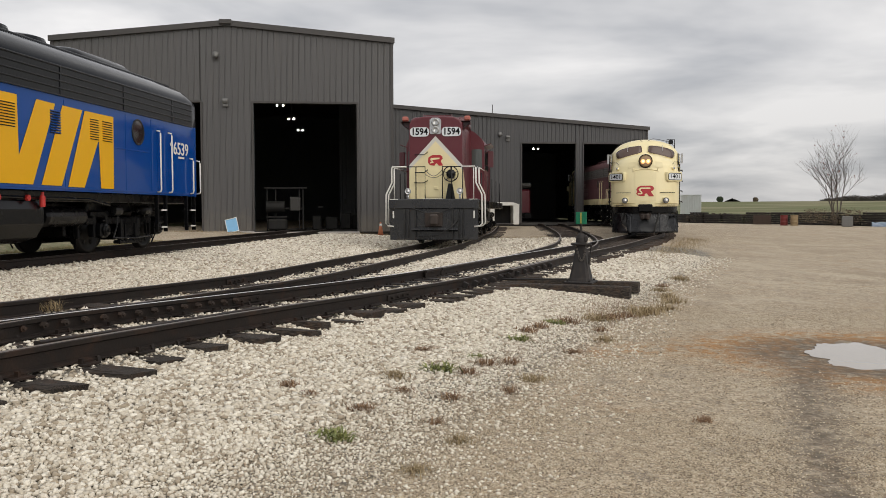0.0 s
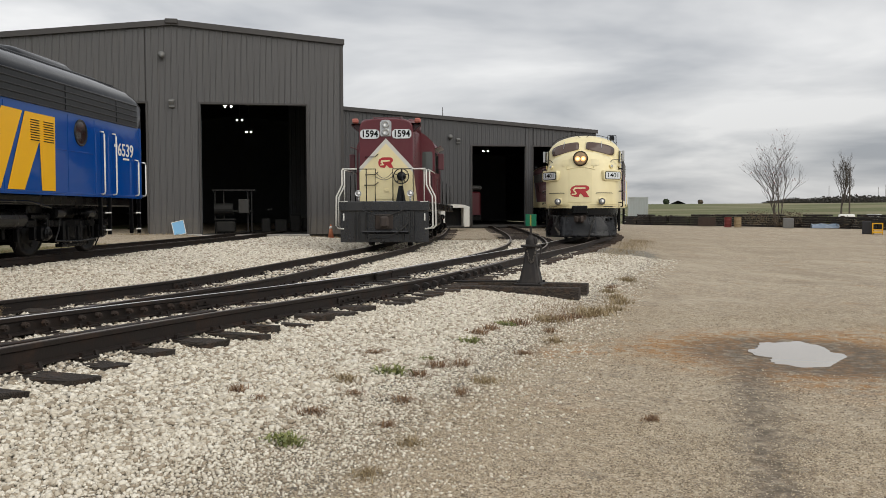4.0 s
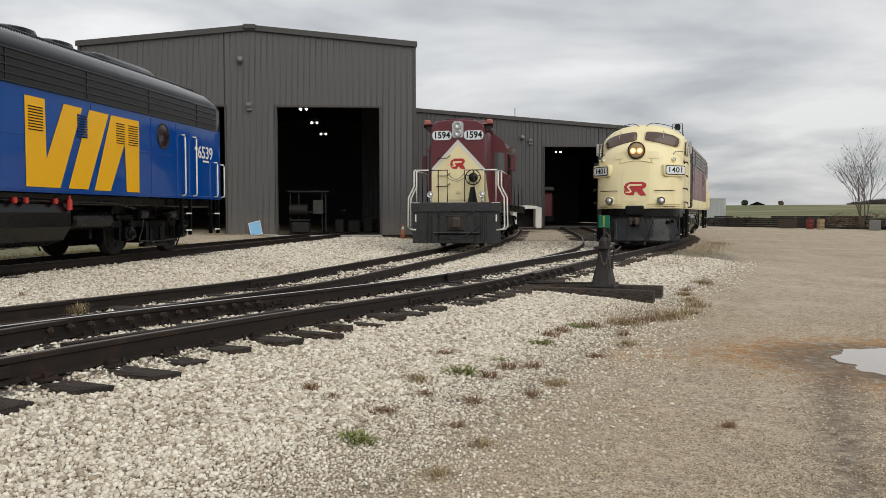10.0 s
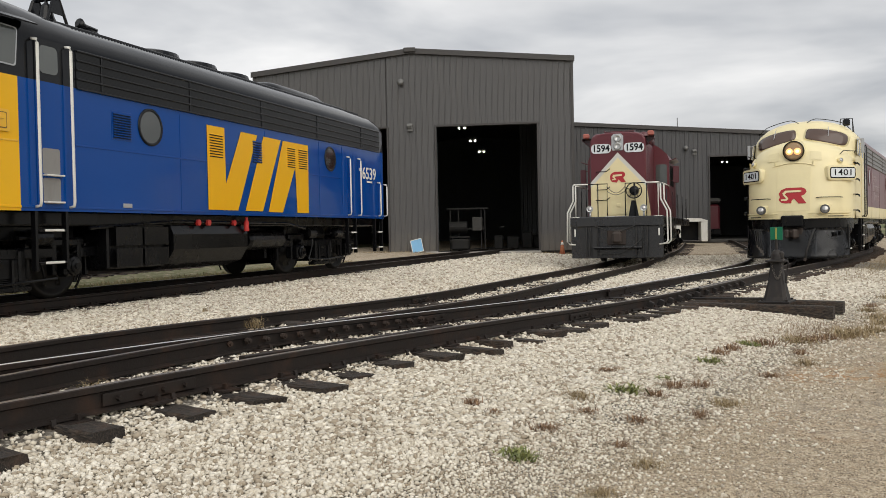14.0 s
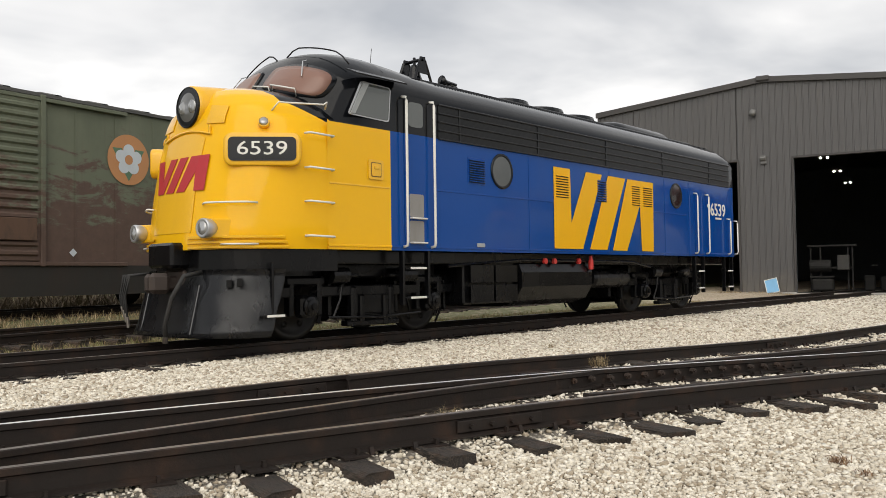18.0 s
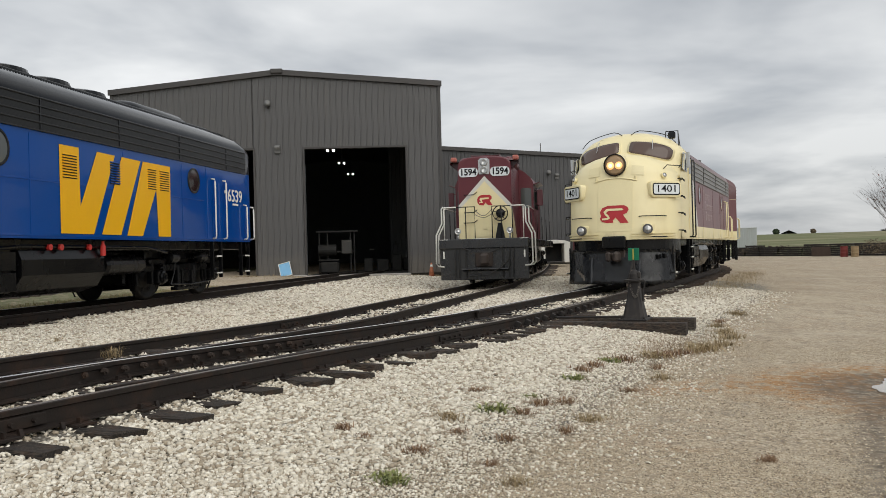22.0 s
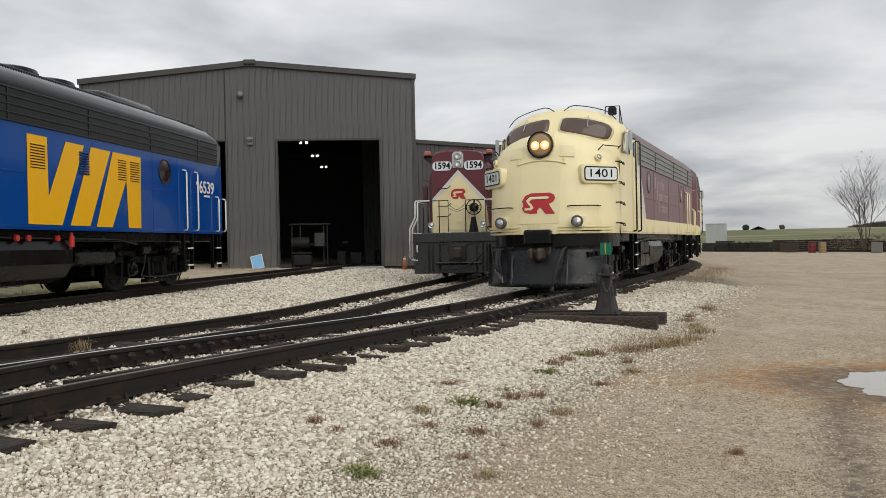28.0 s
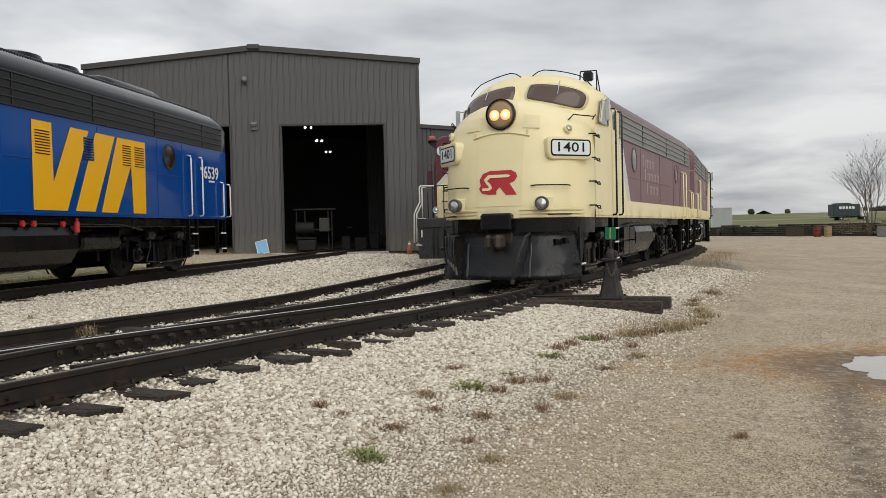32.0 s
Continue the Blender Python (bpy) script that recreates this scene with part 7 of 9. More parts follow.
def TRUCK_AT(t):
    x = 53.4 + (t - 30.6) * 16.1
    return x, 168.0, ground_height(x, 168.0, 5, 5, 5, 20) - 0.15


truck = build_truck()


# ---- yard things ----
LM = near_line(PTS_M)


def gh(x, y):
    """Ground height at a place."""
    return ground_height(x, y, lateral(LM, x, y), 0, 0, 0)


# head-block ties and the switch stand
def along(pts, y):
    i = min(range(1, len(pts) - 1), key=lambda k: abs(pts[k].y - y))
    d = (pts[i + 1] - pts[i - 1]).normalized()
    return pts[i], d, Vector((d.y, -d.x, 0))


for y in (16.2, 16.8):
    p, d, r = along(PTS_M, y)
    bm = bmesh.new()
    L = 4.7
    rows = []
    for i in range(4):
        x = -1.3 + L * i / 3
        rows.append([Vector((x, -0.13, -0.2)), Vector((x, -0.13, -0.01)), Vector((x, -0.11, 0.01)), Vector((x, 0.11, 0.005)), Vector((x, 0.13, -0.01)), Vector((x, 0.13, -0.2))])
    vr = loft(bm, rows, close=True)
    bm.faces.new(vr[0][::-1])
    bm.faces.new(vr[-1])
    bmesh.ops.recalc_face_normals(bm, faces=bm.faces)
    ob = part("head_block_tie", bm, M_TIE, track_main, "long dark head-block tie")
    m = Matrix((r, Vector((-r.y, r.x, 0)), Vector((0, 0, 1)))).transposed().to_4x4()
    m.translation = (p.x, p.y, rail_level(p.x, p.y) - 0.172)
    ob.matrix_local = m


def switch_stand():
    p, d, r = along(PTS_M, 16.5)
    c = p + r * 2.42
    z0 = rail_level(p.x, p.y) - 0.165
    m = Matrix((r, d, Vector((0, 0, 1)))).transposed().to_4x4()
    m.translation = (c.x, c.y, z0)
    st = thing("switch_stand", "dark iron switch stand with green target on long ties", "switch stand", m)
    dark = M_STAND
    bm = bmesh.new()
    box(bm, (0, 0, 0.02), (0.52, 0.62, 0.035), 0.008)
    part("base_plate", bm, dark, st)
    bm = bmesh.new()
    rows = []
    for z, w, q in ((0.03, 0.20, 0.23), (0.11, 0.185, 0.20), (0.40, 0.125, 0.13), (0.68, 0.09, 0.09), (0.70, 0.09, 0.09)):
        rows.append([Vector((a * w, b * q, z)) for a, b in ((-1, -0.7), (-0.7, -1), (0.7, -1), (1, -0.7), (1, 0.7), (0.7, 1), (-0.7, 1), (-1, 0.7))])
    vr = loft(bm, rows, close=True)
    bm.faces.new(vr[-1])
    bmesh.ops.recalc_face_normals(bm, faces=bm.faces)
    part("column", bm, dark, st)
    bm = bmesh.new()
    lathe(bm, (0, 0, 0.70), (0, 0, 1), [(0.17, 0.0), (0.19, 0.01), (0.19, 0.035), (0.10, 0.05), (0.09, 0.14), (0.06, 0.2), (0.03, 0.22)], 20)
    box(bm, (0.04, 0, 0.82), (0.16, 0.12, 0.14), 0.03)
    part("head", bm, dark, st)
    bm = bmesh.new()
    cyl(bm, (0, 0, 0.85), (0, 0, 1.10), 0.022, 10)
    part("spindle", bm, dark, st)
    bm = bmesh.new()
    pipe(bm, [(0.16, -0.02, 0.74), (0.20, -0.05, 0.7), (0.18, -0.1, 0.5), (0.17, -0.12, 0.35)], 0.018, 6)
    part("hand_lever", bm, dark, st)
    links = []
    for k in range(14):
        f = k / 13
        links.append((-0.06 + 0.2 * f, -0.14, 0.70 - 0.30 * math.sin(math.pi * f) + 0.05 * f))
    for k, q in enumerate(links):
        b = bmesh.new()
        o = Vector(q)
        pipe(b, [o + Vector((0.016 * math.cos(w) * (0.5 if k % 2 else 1), 0.012 * math.cos(w) * (1 if k % 2 else 0.3), 0.022 * math.sin(w))) for w in [j * math.pi / 3 for j in range(7)]], 0.005, 4)
        part("chain_link", b, M_STEEL, st)
    # the target faces along the track
    face = Matrix.Rotation(radians(-22), 4, "Z")
    bm = bmesh.new()
    box(bm, (0, 0, 1.20), (0.235, 0.012, 0.225), 0.004)
    bm.transform(face)
    tg = part("target", bm, M_GREEN, st, "green target plate")
    bm = bmesh.new()
    box(bm, (0.0, -0.012, 1.20), (0.03, 0.012, 0.2), 0.003)
    bm.transform(face)
    part("edge_plate", bm, M_DULLYELLOW, tg, "yellow target seen edge on")
    for k in range(4):
        bm = bmesh.new()
        cyl(bm, (0.2 if k % 2 else -0.2, 0.24 if k > 1 else -0.24, 0.03), (0.2 if k % 2 else -0.2, 0.24 if k > 1 else -0.24, 0.07), 0.022, 6)
        part("bolt_head", bm, dark, st)
    bm = bmesh.new()
    cyl(bm, (-0.2, 0.1, 0.05), (-1.75, 0.1, 0.02), 0.022, 8)
    part("connecting_rod", bm, dark, st)


M_STAND = worn("dark_oily_iron", (0.020, 0.017, 0.016), 0.6, 0.2, dirt=(0.10, 0.075, 0.06), amount=0.4, scale=5, bump=0.3)
M_GREEN = worn("green_enamel", (0.010, 0.20, 0.105), 0.4, amount=0.12)
M_DULLYELLOW = worn("dull_yellow_enamel", (0.42, 0.38, 0.09), 0.5, amount=0.2)
switch_stand()


# frog, guard rail, point blades and slide plates of the turnouts
def rail_piece(name, parent, pts, off, y0, y1, flare, mat, dz=0.0, step=0.5):
    line = offset_line(clip_line(pts, y0, y1), off)
    n = len(line)
    bent = []
    for i, (q, d) in enumerate(line):
        r = Vector((d.y, -d.x, 0))
        e = max(0.0, 1 - i / 2.0, 1 - (n - 1 - i) / 2.0) * flare
        bent.append((q + r * e, d))
    bm = bmesh.new()
    sweep_rail(bm, bent, (), dz)
    part(name, bm, [mat, M_RAILTOP], parent)


rail_piece("guard_rail", track_stub, PTS_S, -0.64, 5.6, 9.8, 0.06, M_RAIL, 0.008)
rail_piece("guard_rail", track_main, PTS_M, 0.64, 6.0, 9.6, -0.06, M_RAIL, 0.0)
rail_piece("wing_rail", track_main, PTS_M, -0.86, 6.8, 9.3, -0.04, M_RAIL, -0.002)
bm = bmesh.new()
line = offset_line(PTS_M, -0.7525)
for q, d in line:
    if 5.6 < q.y < 10.8:
        r = Vector((d.y, -d.x, 0))
        for k in (0.0, 0.25):
            c = q + d * k + r * 0.04 + Vector((0, 0, -0.085))
            cyl(bm, c, c + r * 0.045, 0.034, 6)
            cyl(bm, c + r * 0.045, c + r * 0.07, 0.018, 6)
tagged(part("frog_bolts", bm, M_RUSTDARK, track_main, "heavy bolt heads along the frog"), kind="stuff")
for off, y0, y1 in ((-0.69, 16.4, 21.0), (0.70, 16.4, 20.0)):
    rail_piece("point_blade", track_main, PTS_M, off, y0, y1, 0.0, M_RAIL, -0.012)
bm = bmesh.new()
for y in [14.6 + 0.52 * k for k in range(12)]:
    p, d, r = along(PTS_M, y)
    rot = Matrix((r, d, Vector((0, 0, 1)))).transposed()
    for e in (-0.72, 0.72):
        c = p + r * (e - 0.1 * math.copysign(1, e)) + Vector((0, 0, rail_level(p.x, p.y) - 0.165))
        box(bm, c, (0.5, 0.16, 0.02), 0.004, rot)
        c = p + r * (e + 0.14 * math.copysign(1, e)) + Vector((0, 0, rail_level(p.x, p.y) - 0.11))
        box(bm, c, (0.10, 0.05, 0.11), 0.01, rot @ Matrix.Rotation(radians(25 * math.copysign(1, e)), 3, "Y"))
tagged(part("slide_plates", bm, M_STAND, track_main, "greasy black slide plates and braces"), kind="stuff")


# the boxcar behind
def boxcar_material():
    n = Nodes("faded_green_boxcar_paint")
    x, y, z = n.xyz()
    st = n.noise(0.8, 6, 0.65, 0.5, (1, 1, 0.4))
    hs = n.noise(1.3, 6, 0.7, 0.8, (0.8, 0.8, 2.6))
    col = n.mix(st, (0.072, 0.088, 0.056), (0.175, 0.19, 0.132))
    rustm = n.math("MULTIPLY", n.ramp(n.math("SUBTRACT", n.math("ADD", hs, n.math("MULTIPLY", n.noise(4, 5, 0.7), 0.35)), n.math("MULTIPLY", z, 0.12)), 0.26, 0.42), 0.9)
    col = n.mix(rustm, col, n.mix(n.noise(6, 4), (0.062, 0.034, 0.028), (0.125, 0.068, 0.052)))
    col = n.mix(n.math("MULTIPLY", n.ramp(n.noise(2.5, 5, 0.6, 0.3, (3, 3, 0.15)), 0.55, 0.8), 0.35), col, (0.085, 0.055, 0.04))
    n.bump(hs, 0.2, 0.01)
    return n.done(col, 0.7)


M_BOXCAR = boxcar_material()
M_EMB_ORANGE = worn("faded_orange_decal", (0.50, 0.235, 0.095), 0.6, dirt=(0.33, 0.2, 0.12), amount=0.4)
M_EMB_WHITE = worn("faded_white_decal", (0.55, 0.60, 0.63), 0.6, dirt=(0.40, 0.43, 0.44), amount=0.4)
M_EMB_GREEN = worn("faded_green_decal", (0.10, 0.19, 0.11), 0.6, amount=0.3)


def boxcar():
    """Local x along the car, y out of its near side, z up from the rails."""
    m = Matrix.Translation((-18.65 - 1.45, 10.6, 0.28)) @ Matrix.Rotation(radians(93.0), 4, "Z")
    # near side faces the yard: local -y
    car = thing("boxcar", "faded green rusty boxcar with round flower decal, parked", "freight car", m)
    H0, H1, W = 1.02, 4.95, 1.45
    X0, X1 = -9.2, 6.0
    bm = bmesh.new()
    box(bm, ((X0 + X1) / 2, 0, (H0 + H1) / 2), (X1 - X0, 2 * W - 0.02, H1 - H0), 0.02)
    part("body", bm, M_BOXCAR, car)
    bm = bmesh.new()
    vr = loft(bm, [[Vector((x, l, z)) for l, z in ((-W - 0.06, H1 - 0.03), (-W - 0.06, H1 + 0.05), (-W * 0.6, H1 + 0.2), (0, H1 + 0.28), (W * 0.6, H1 + 0.2), (W + 0.06, H1 + 0.05), (W + 0.06, H1 - 0.03))] for x in (X0 - 0.1, X1 + 0.1)])
    bm.faces.new(vr[0])
    bm.faces.new(vr[-1][::-1])
    bmesh.ops.recalc_face_normals(bm, faces=bm.faces)
    part("roof", bm, M_BOXROOF, car)
    for k in range(12):
        bm = bmesh.new()
        x = X0 + 0.6 + k * 1.25
        vr = loft(bm, [[Vector((x + dx, l, z + dz)) for l, z in ((-W - 0.05, H1 + 0.05), (-W * 0.6, H1 + 0.2), (0, H1 + 0.28), (W * 0.6, H1 + 0.2), (W + 0.05, H1 + 0.05))] for dx, dz in ((-0.1, 0.0), (-0.06, 0.025), (0.06, 0.025), (0.1, 0.0))])
        part("roof_rib", bm, M_BOXROOF, car)
    # welded seams and rivet posts on the near side
    for x in (0.62, 1.72, 2.85, 3.95, 5.0, -4.6, -5.7, -6.8, -7.9):
        bm = bmesh.new()
        box(bm, (x, -W - 0.004, (H0 + H1) / 2), (0.035, 0.012, H1 - H0 - 0.1), 0.003)
        part("seam", bm, M_BOXCAR, car)
    # sliding door with horizontal corrugations
    bm = bmesh.new()
    box(bm, (-1.95, -W - 0.05, (H0 + H1) / 2), (3.3, 0.06, H1 - H0 - 0.25), 0.01)
    dr = part("sliding_door", bm, M_BOXCAR, car, "corrugated sliding boxcar door")
    n = 17
    for k in range(n):
        b = bmesh.new()
        z = H0 + 0.3 + (H1 - H0 - 0.6) * k / (n - 1)
        vr = loft(b, [[Vector((x, -W - 0.08 - d, z + dz)) for d, dz in ((0.0, -0.075), (0.05, -0.03), (0.05, 0.03), (0.0, 0.075))] for x in (-3.5, -0.4)])
        b.faces.new(vr[0][::-1])
        b.faces.new(vr[1])
        bmesh.ops.recalc_face_normals(b, faces=b.faces)
        part("corrugation", b, M_BOXCAR, dr)
    bm = bmesh.new()
    box(bm, (-1.0, -W - 0.15, 1.85), (1.1, 0.05, 0.5), 0.01)
    part("lock_plate", bm, M_RUST, dr)
    bm = bmesh.new()
    box(bm, (-0.26, -W - 0.07, (H0 + H1) / 2), (0.12, 0.1, H1 - H0), 0.01)
    part("door_post", bm, M_BOXCAR, car)
    for z in (H0 + 0.06, H1 - 0.1):
        bm = bmesh.new()
        box(bm, (-2.0, -W - 0.06, z), (8.0, 0.1, 0.09), 0.01)
        part("door_track", bm, M_BOXCAR, car)
    bm = bmesh.new()
    prism(bm, [(X0, 0.50), (-3.4, 0.34), (3.3, 0.34), (4.3, 0.72), (X1, 0.80), (X1, 1.05), (X0, 1.05)], lambda x, z, d: Vector((x, -W - 0.02 - d, z)), 0.04)
    bmesh.ops.recalc_face_normals(bm, faces=bm.faces)
    part("side_sill", bm, M_BOXSILL, car)
    for x in (-7.0, 4.6):
        bm = bmesh.new()
        for k in (-0.85, 0.85):
            for l in (-0.72, 0.72):
                lathe(bm, (x + k, l, 0.42), (0, math.copysign(1, l), 0), [(0.1, -0.05), (0.40, -0.03), (0.42, 0.0), (0.42, 0.06), (0.3, 0.03), (0.1, 0.07)], 20)
        box(bm, (x, -1.0, 0.5), (2.3, 0.14, 0.3), 0.05)
        box(bm, (x, 1.0, 0.5), (2.3, 0.14, 0.3), 0.05)
        part("truck", bm, M_BLACK, car)
    # round decal: disc, leaves, petals
    cx, cz, R = 2.10, 3.72, 0.64
    y = -W - 0.012
    disc = [(cx + R * 0.96 * math.cos(2 * math.pi * k / 40), cz + R * math.sin(2 * math.pi * k / 40)) for k in range(40)]
    mp = lambda x, z, d: Vector((x, y - d, z))
    bm = bmesh.new()
    prism(bm, disc, mp, 0.003)
    bmesh.ops.recalc_face_normals(bm, faces=bm.faces)
    dc = part("flower_decal", bm, M_EMB_ORANGE, car, "round orange decal with a white flower")
    for k in range(3):
        w = radians(-90 + 120 * k)
        bm = bmesh.new()
        u, v = Vector((math.cos(w), math.sin(w))), Vector((-math.sin(w), math.cos(w)))
        c = Vector((cx, cz))
        prism(bm, [tuple(c + u * a + v * b) for a, b in ((0.31, -0.14), (0.54, 0.0), (0.31, 0.14), (0.17, 0.0))], lambda x, z, d: Vector((x, y - 0.004 - d, z)), 0.002)
        bmesh.ops.recalc_face_normals(bm, faces=bm.faces)
        part("leaf", bm, M_EMB_GREEN, dc)
    for k in range(5):
        w = radians(90 + 72 * k)
        bm = bmesh.new()
        px, pz = cx + 0.235 * math.cos(w), cz + 0.235 * math.sin(w)
        prism(bm, [(px + 0.162 * math.cos(j * math.pi / 9), pz + 0.162 * math.sin(j * math.pi / 9)) for j in range(18)], lambda x, z, d: Vector((x, y - 0.007 - 0.0005 * k - d, z)), 0.002)
        bmesh.ops.recalc_face_normals(bm, faces=bm.faces)
        part("petal", bm, M_EMB_WHITE, dc)
    bm = bmesh.new()
    prism(bm, [(cx + 0.118 * math.cos(j * math.pi / 9), cz + 0.125 * math.sin(j * math.pi / 9)) for j in range(18)], lambda x, z, d: Vector((x, y - 0.012 - d, z)), 0.002)
    bmesh.ops.recalc_face_normals(bm, faces=bm.faces)
    part("centre", bm, M_EMB_ORANGE, dc)
    bm = bmesh.new()
    prism(bm, [(0.45, 1.35), (0.55, 1.25), (0.65, 1.35), (0.55, 1.45)], mp, 0.004)
    bmesh.ops.recalc_face_normals(bm, faces=bm.faces)
    part("placard", bm, M_EMB_WHITE, car)


M_BOXROOF = worn("weathered_grey_boxcar_roof", (0.10, 0.10, 0.095), 0.7, 0.2, dirt=(0.06, 0.045, 0.04), amount=0.4)
M_BOXSILL = worn("dark_boxcar_sill", (0.020, 0.018, 0.015), 0.75, dirt=(0.04, 0.024, 0.018), amount=0.5)
boxcar()


# ---- beside and inside the buildings ----
def BL(x, y, z):
    """Point in the buildings' frame."""
    return M_BUILD @ Vector((x, y, z))


def wall_lamp(name, label, x, y, z, big):
    m = M_BUILD.copy()
    m.translation = BL(x, y, z)
    t = thing(name, label, "lamp", m)
    if big:
        bm = bmesh.new()
        box(bm, (0, -0.06, 0.0), (0.30, 0.12, 0.42), 0.03)
        part("housing", bm, M_LAMPGREY, t)
        bm = bmesh.new()
        box(bm, (0, -0.16, 0.06), (0.30, 0.16, 0.20), 0.04, Matrix.Rotation(radians(25), 3, "X"))
        part("hood", bm, M_LAMPGREY, t)
    else:
        bm = bmesh.new()
        lathe(bm, (0, 0, 0), (0, -1, 0), [(0.05, 0.0), (0.05, 0.1), (0.15, 0.12), (0.17, 0.22), (0.12, 0.3), (0.0, 0.32)], 16)
        part("shade", bm, M_LAMPGREY, t, "", True)
        bm = bmesh.new()
        box(bm, (0, -0.02, -0.14), (0.1, 0.04, 0.2), 0.01)
        part("bracket", bm, M_TRIM, t)


M_LAMPGREY = worn("grey_lamp_housing", (0.19, 0.19, 0.185), 0.5, 0.3, amount=0.2)
wall_lamp("wall_lamp", "grey box wall lamp on the siding", -6.36, D1 - 0.03, 6.38, True)
wall_lamp("wall_lamp", "round grey wall lamp high on the siding", -6.78, D1 - 0.03, 8.72, False)
wall_lamp("wall_lamp", "round grey wall lamp high on the siding", 10.75, D2 - 0.03, 6.6, False)
wall_lamp("wall_lamp", "grey box wall lamp on the siding", 11.35, D2 - 0.03, 6.3, True)
m = M_BUILD.copy()
m.translation = BL(11.2, D2 + 6, shed_top(11.2))
bm = bmesh.new()
pipe(bm, [(0, 0, 0), (0, 0, 1.6)], 0.03, 6)
solo("antenna_mast", bm, M_TRIM, "thin grey antenna mast on the shed roof", "antenna", m)

# threshold of the tall door
bm = bmesh.new()
box(bm, (-2.42, D1 - 0.25, T_BASE - 0.06), (5.4, 0.7, 0.14), 0.03)
solo("door_sill", bm, M_CONCRETE, "pale concrete sill of the track door", "sill", M_BUILD, kind="structure")
bm = bmesh.new()
box(bm, (-6.3, D1 - 0.12, T_BASE - 0.03), (2.6, 0.3, 0.16), 0.03)
solo("foundation", bm, M_CONCRETE, "concrete foundation edge under the siding", "foundation", M_BUILD, kind="structure")

# blue board leaning on the wall
bm = bmesh.new()
box(bm, (0, 0, 0.36), (0.58, 0.03, 0.72), 0.01)
bd = thing("blue_board", "light blue square board with white rim, leaning on the wall", "board",
           Matrix.Translation(BL(-6.0, D1 - 0.42, T_BASE + 0.02)) @ Matrix.Rotation(radians(B_YAW), 4, "Z") @ Matrix.Rotation(radians(-14), 4, "Y") @ Matrix.Rotation(radians(-18), 4, "X"))
M_LBLUE = worn("light_blue_board", (0.20, 0.46, 0.72), 0.5, amount=0.15)
part("panel", bm, M_LBLUE, bd)
for c, s in (((0, -0.02, 0.01), (0.60, 0.035, 0.03)), ((0, -0.02, 0.71), (0.60, 0.035, 0.03)), ((-0.285, -0.02, 0.36), (0.03, 0.035, 0.70)), ((0.285, -0.02, 0.36), (0.03, 0.035, 0.70))):
    bm = bmesh.new()
    box(bm, c, s, 0.004)
    part("rim", bm, M_WHITE, bd)

# traffic cone
cone = thing("traffic_cone", "faded orange traffic cone with pale collar", "cone", Matrix.Translation((-3.08, 41.6, gh(-3.08, 41.6))))
M_CONE = worn("faded_orange_plastic", (0.52, 0.19, 0.10), 0.6, amount=0.25)
bm = bmesh.new()
box(bm, (0, 0, 0.02), (0.38, 0.38, 0.04), 0.02)
part("base", bm, M_CONE, cone)
bm = bmesh.new()
lathe(bm, (0, 0, 0.03), (0, 0, 1), [(0.15, 0.0), (0.035, 0.66), (0.02, 0.67)], 16)
part("body", bm, M_CONE, cone, "", True)
bm = bmesh.new()
lathe(bm, (0, 0, 0.03), (0, 0, 1), [(0.079, 0.46), (0.055, 0.58)], 16)
part("collar", bm, M_WHITE, cone, "", True)

# white fibreglass shelter by the shed
cap = thing("white_shelter", "small white fibreglass shelter with dark opening", "shelter", Matrix.Translation((4.07, 57.0, 0.0)) @ Matrix.Rotation(radians(4), 4, "Z"))
for nm, c, s, mt in (("side_panel", (-0.82, 0, 0.70), (0.30, 1.2, 1.38), M_WHITE), ("side_panel", (0.78, 0, 0.70), (0.42, 1.2, 1.38), M_WHITE), ("back_panel", (0, 0.55, 0.7), (1.3, 0.1, 1.3), M_DARK),
                     ("sill", (0, -0.5, 0.05), (1.3, 0.2, 0.10), M_TRIM)):
    bm = bmesh.new()
    box(bm, c, s, 0.04)
    part(nm, bm, mt, cap)
bm = bmesh.new()
vr = loft(bm, [[Vector((x, y, z)) for x, z in ((-0.98, 1.36), (-0.6, 1.50), (0, 1.54), (0.6, 1.50), (1.0, 1.36), (1.0, 1.30), (-0.98, 1.30))] for y in (-0.62, 0.62)], close=True)
bm.faces.new(vr[0][::-1])
bm.faces.new(vr[1])
bmesh.ops.recalc_face_normals(bm, faces=bm.faces)
part("roof", bm, M_WHITE, cap)

# shop lamps in pairs, and what stands inside
for x, y, z, bx in ((-4.19, 49.5, 7.01, 0), (-4.14, 57.5, 7.11, 0), (-4.05, 65.5, 7.1, 0), (14.2, 65.4, 5.78, 1)):
    m = M_BUILD.copy()
    m.translation = BL(x, y, z)
    t = thing("shop_lamp", "bright twin shop lamp hanging in the dark hall", "lamp", m, "shop lamps")
    for k in (-0.17, 0.17):
        bm = bmesh.new()
        lathe(bm, (k, 0, 0), (0, 0, -1), [(0.03, -0.16), (0.04, -0.1), (0.055, 0.0), (0.05, 0.02), (0.0, 0.03)], 12)
        part("bulb", bm, M_SHOPLAMP, t)
        bm = bmesh.new()
        lathe(bm, (k, 0, 0.06), (0, 0, 1), [(0.15, 0.0), (0.08, 0.16), (0.02, 0.18)], 12)
        part("shade", bm, M_TRIM, t)
    bm = bmesh.new()
    top = (tall_top(x) if not bx else shed_top(x)) - z
    box(bm, (0, 0, 0.22), (0.5, 0.05, 0.05))
    cyl(bm, (0, 0, 0.22), (0, 0, top), 0.015, 6)
    part("hanger", bm, M_TRIM, t)

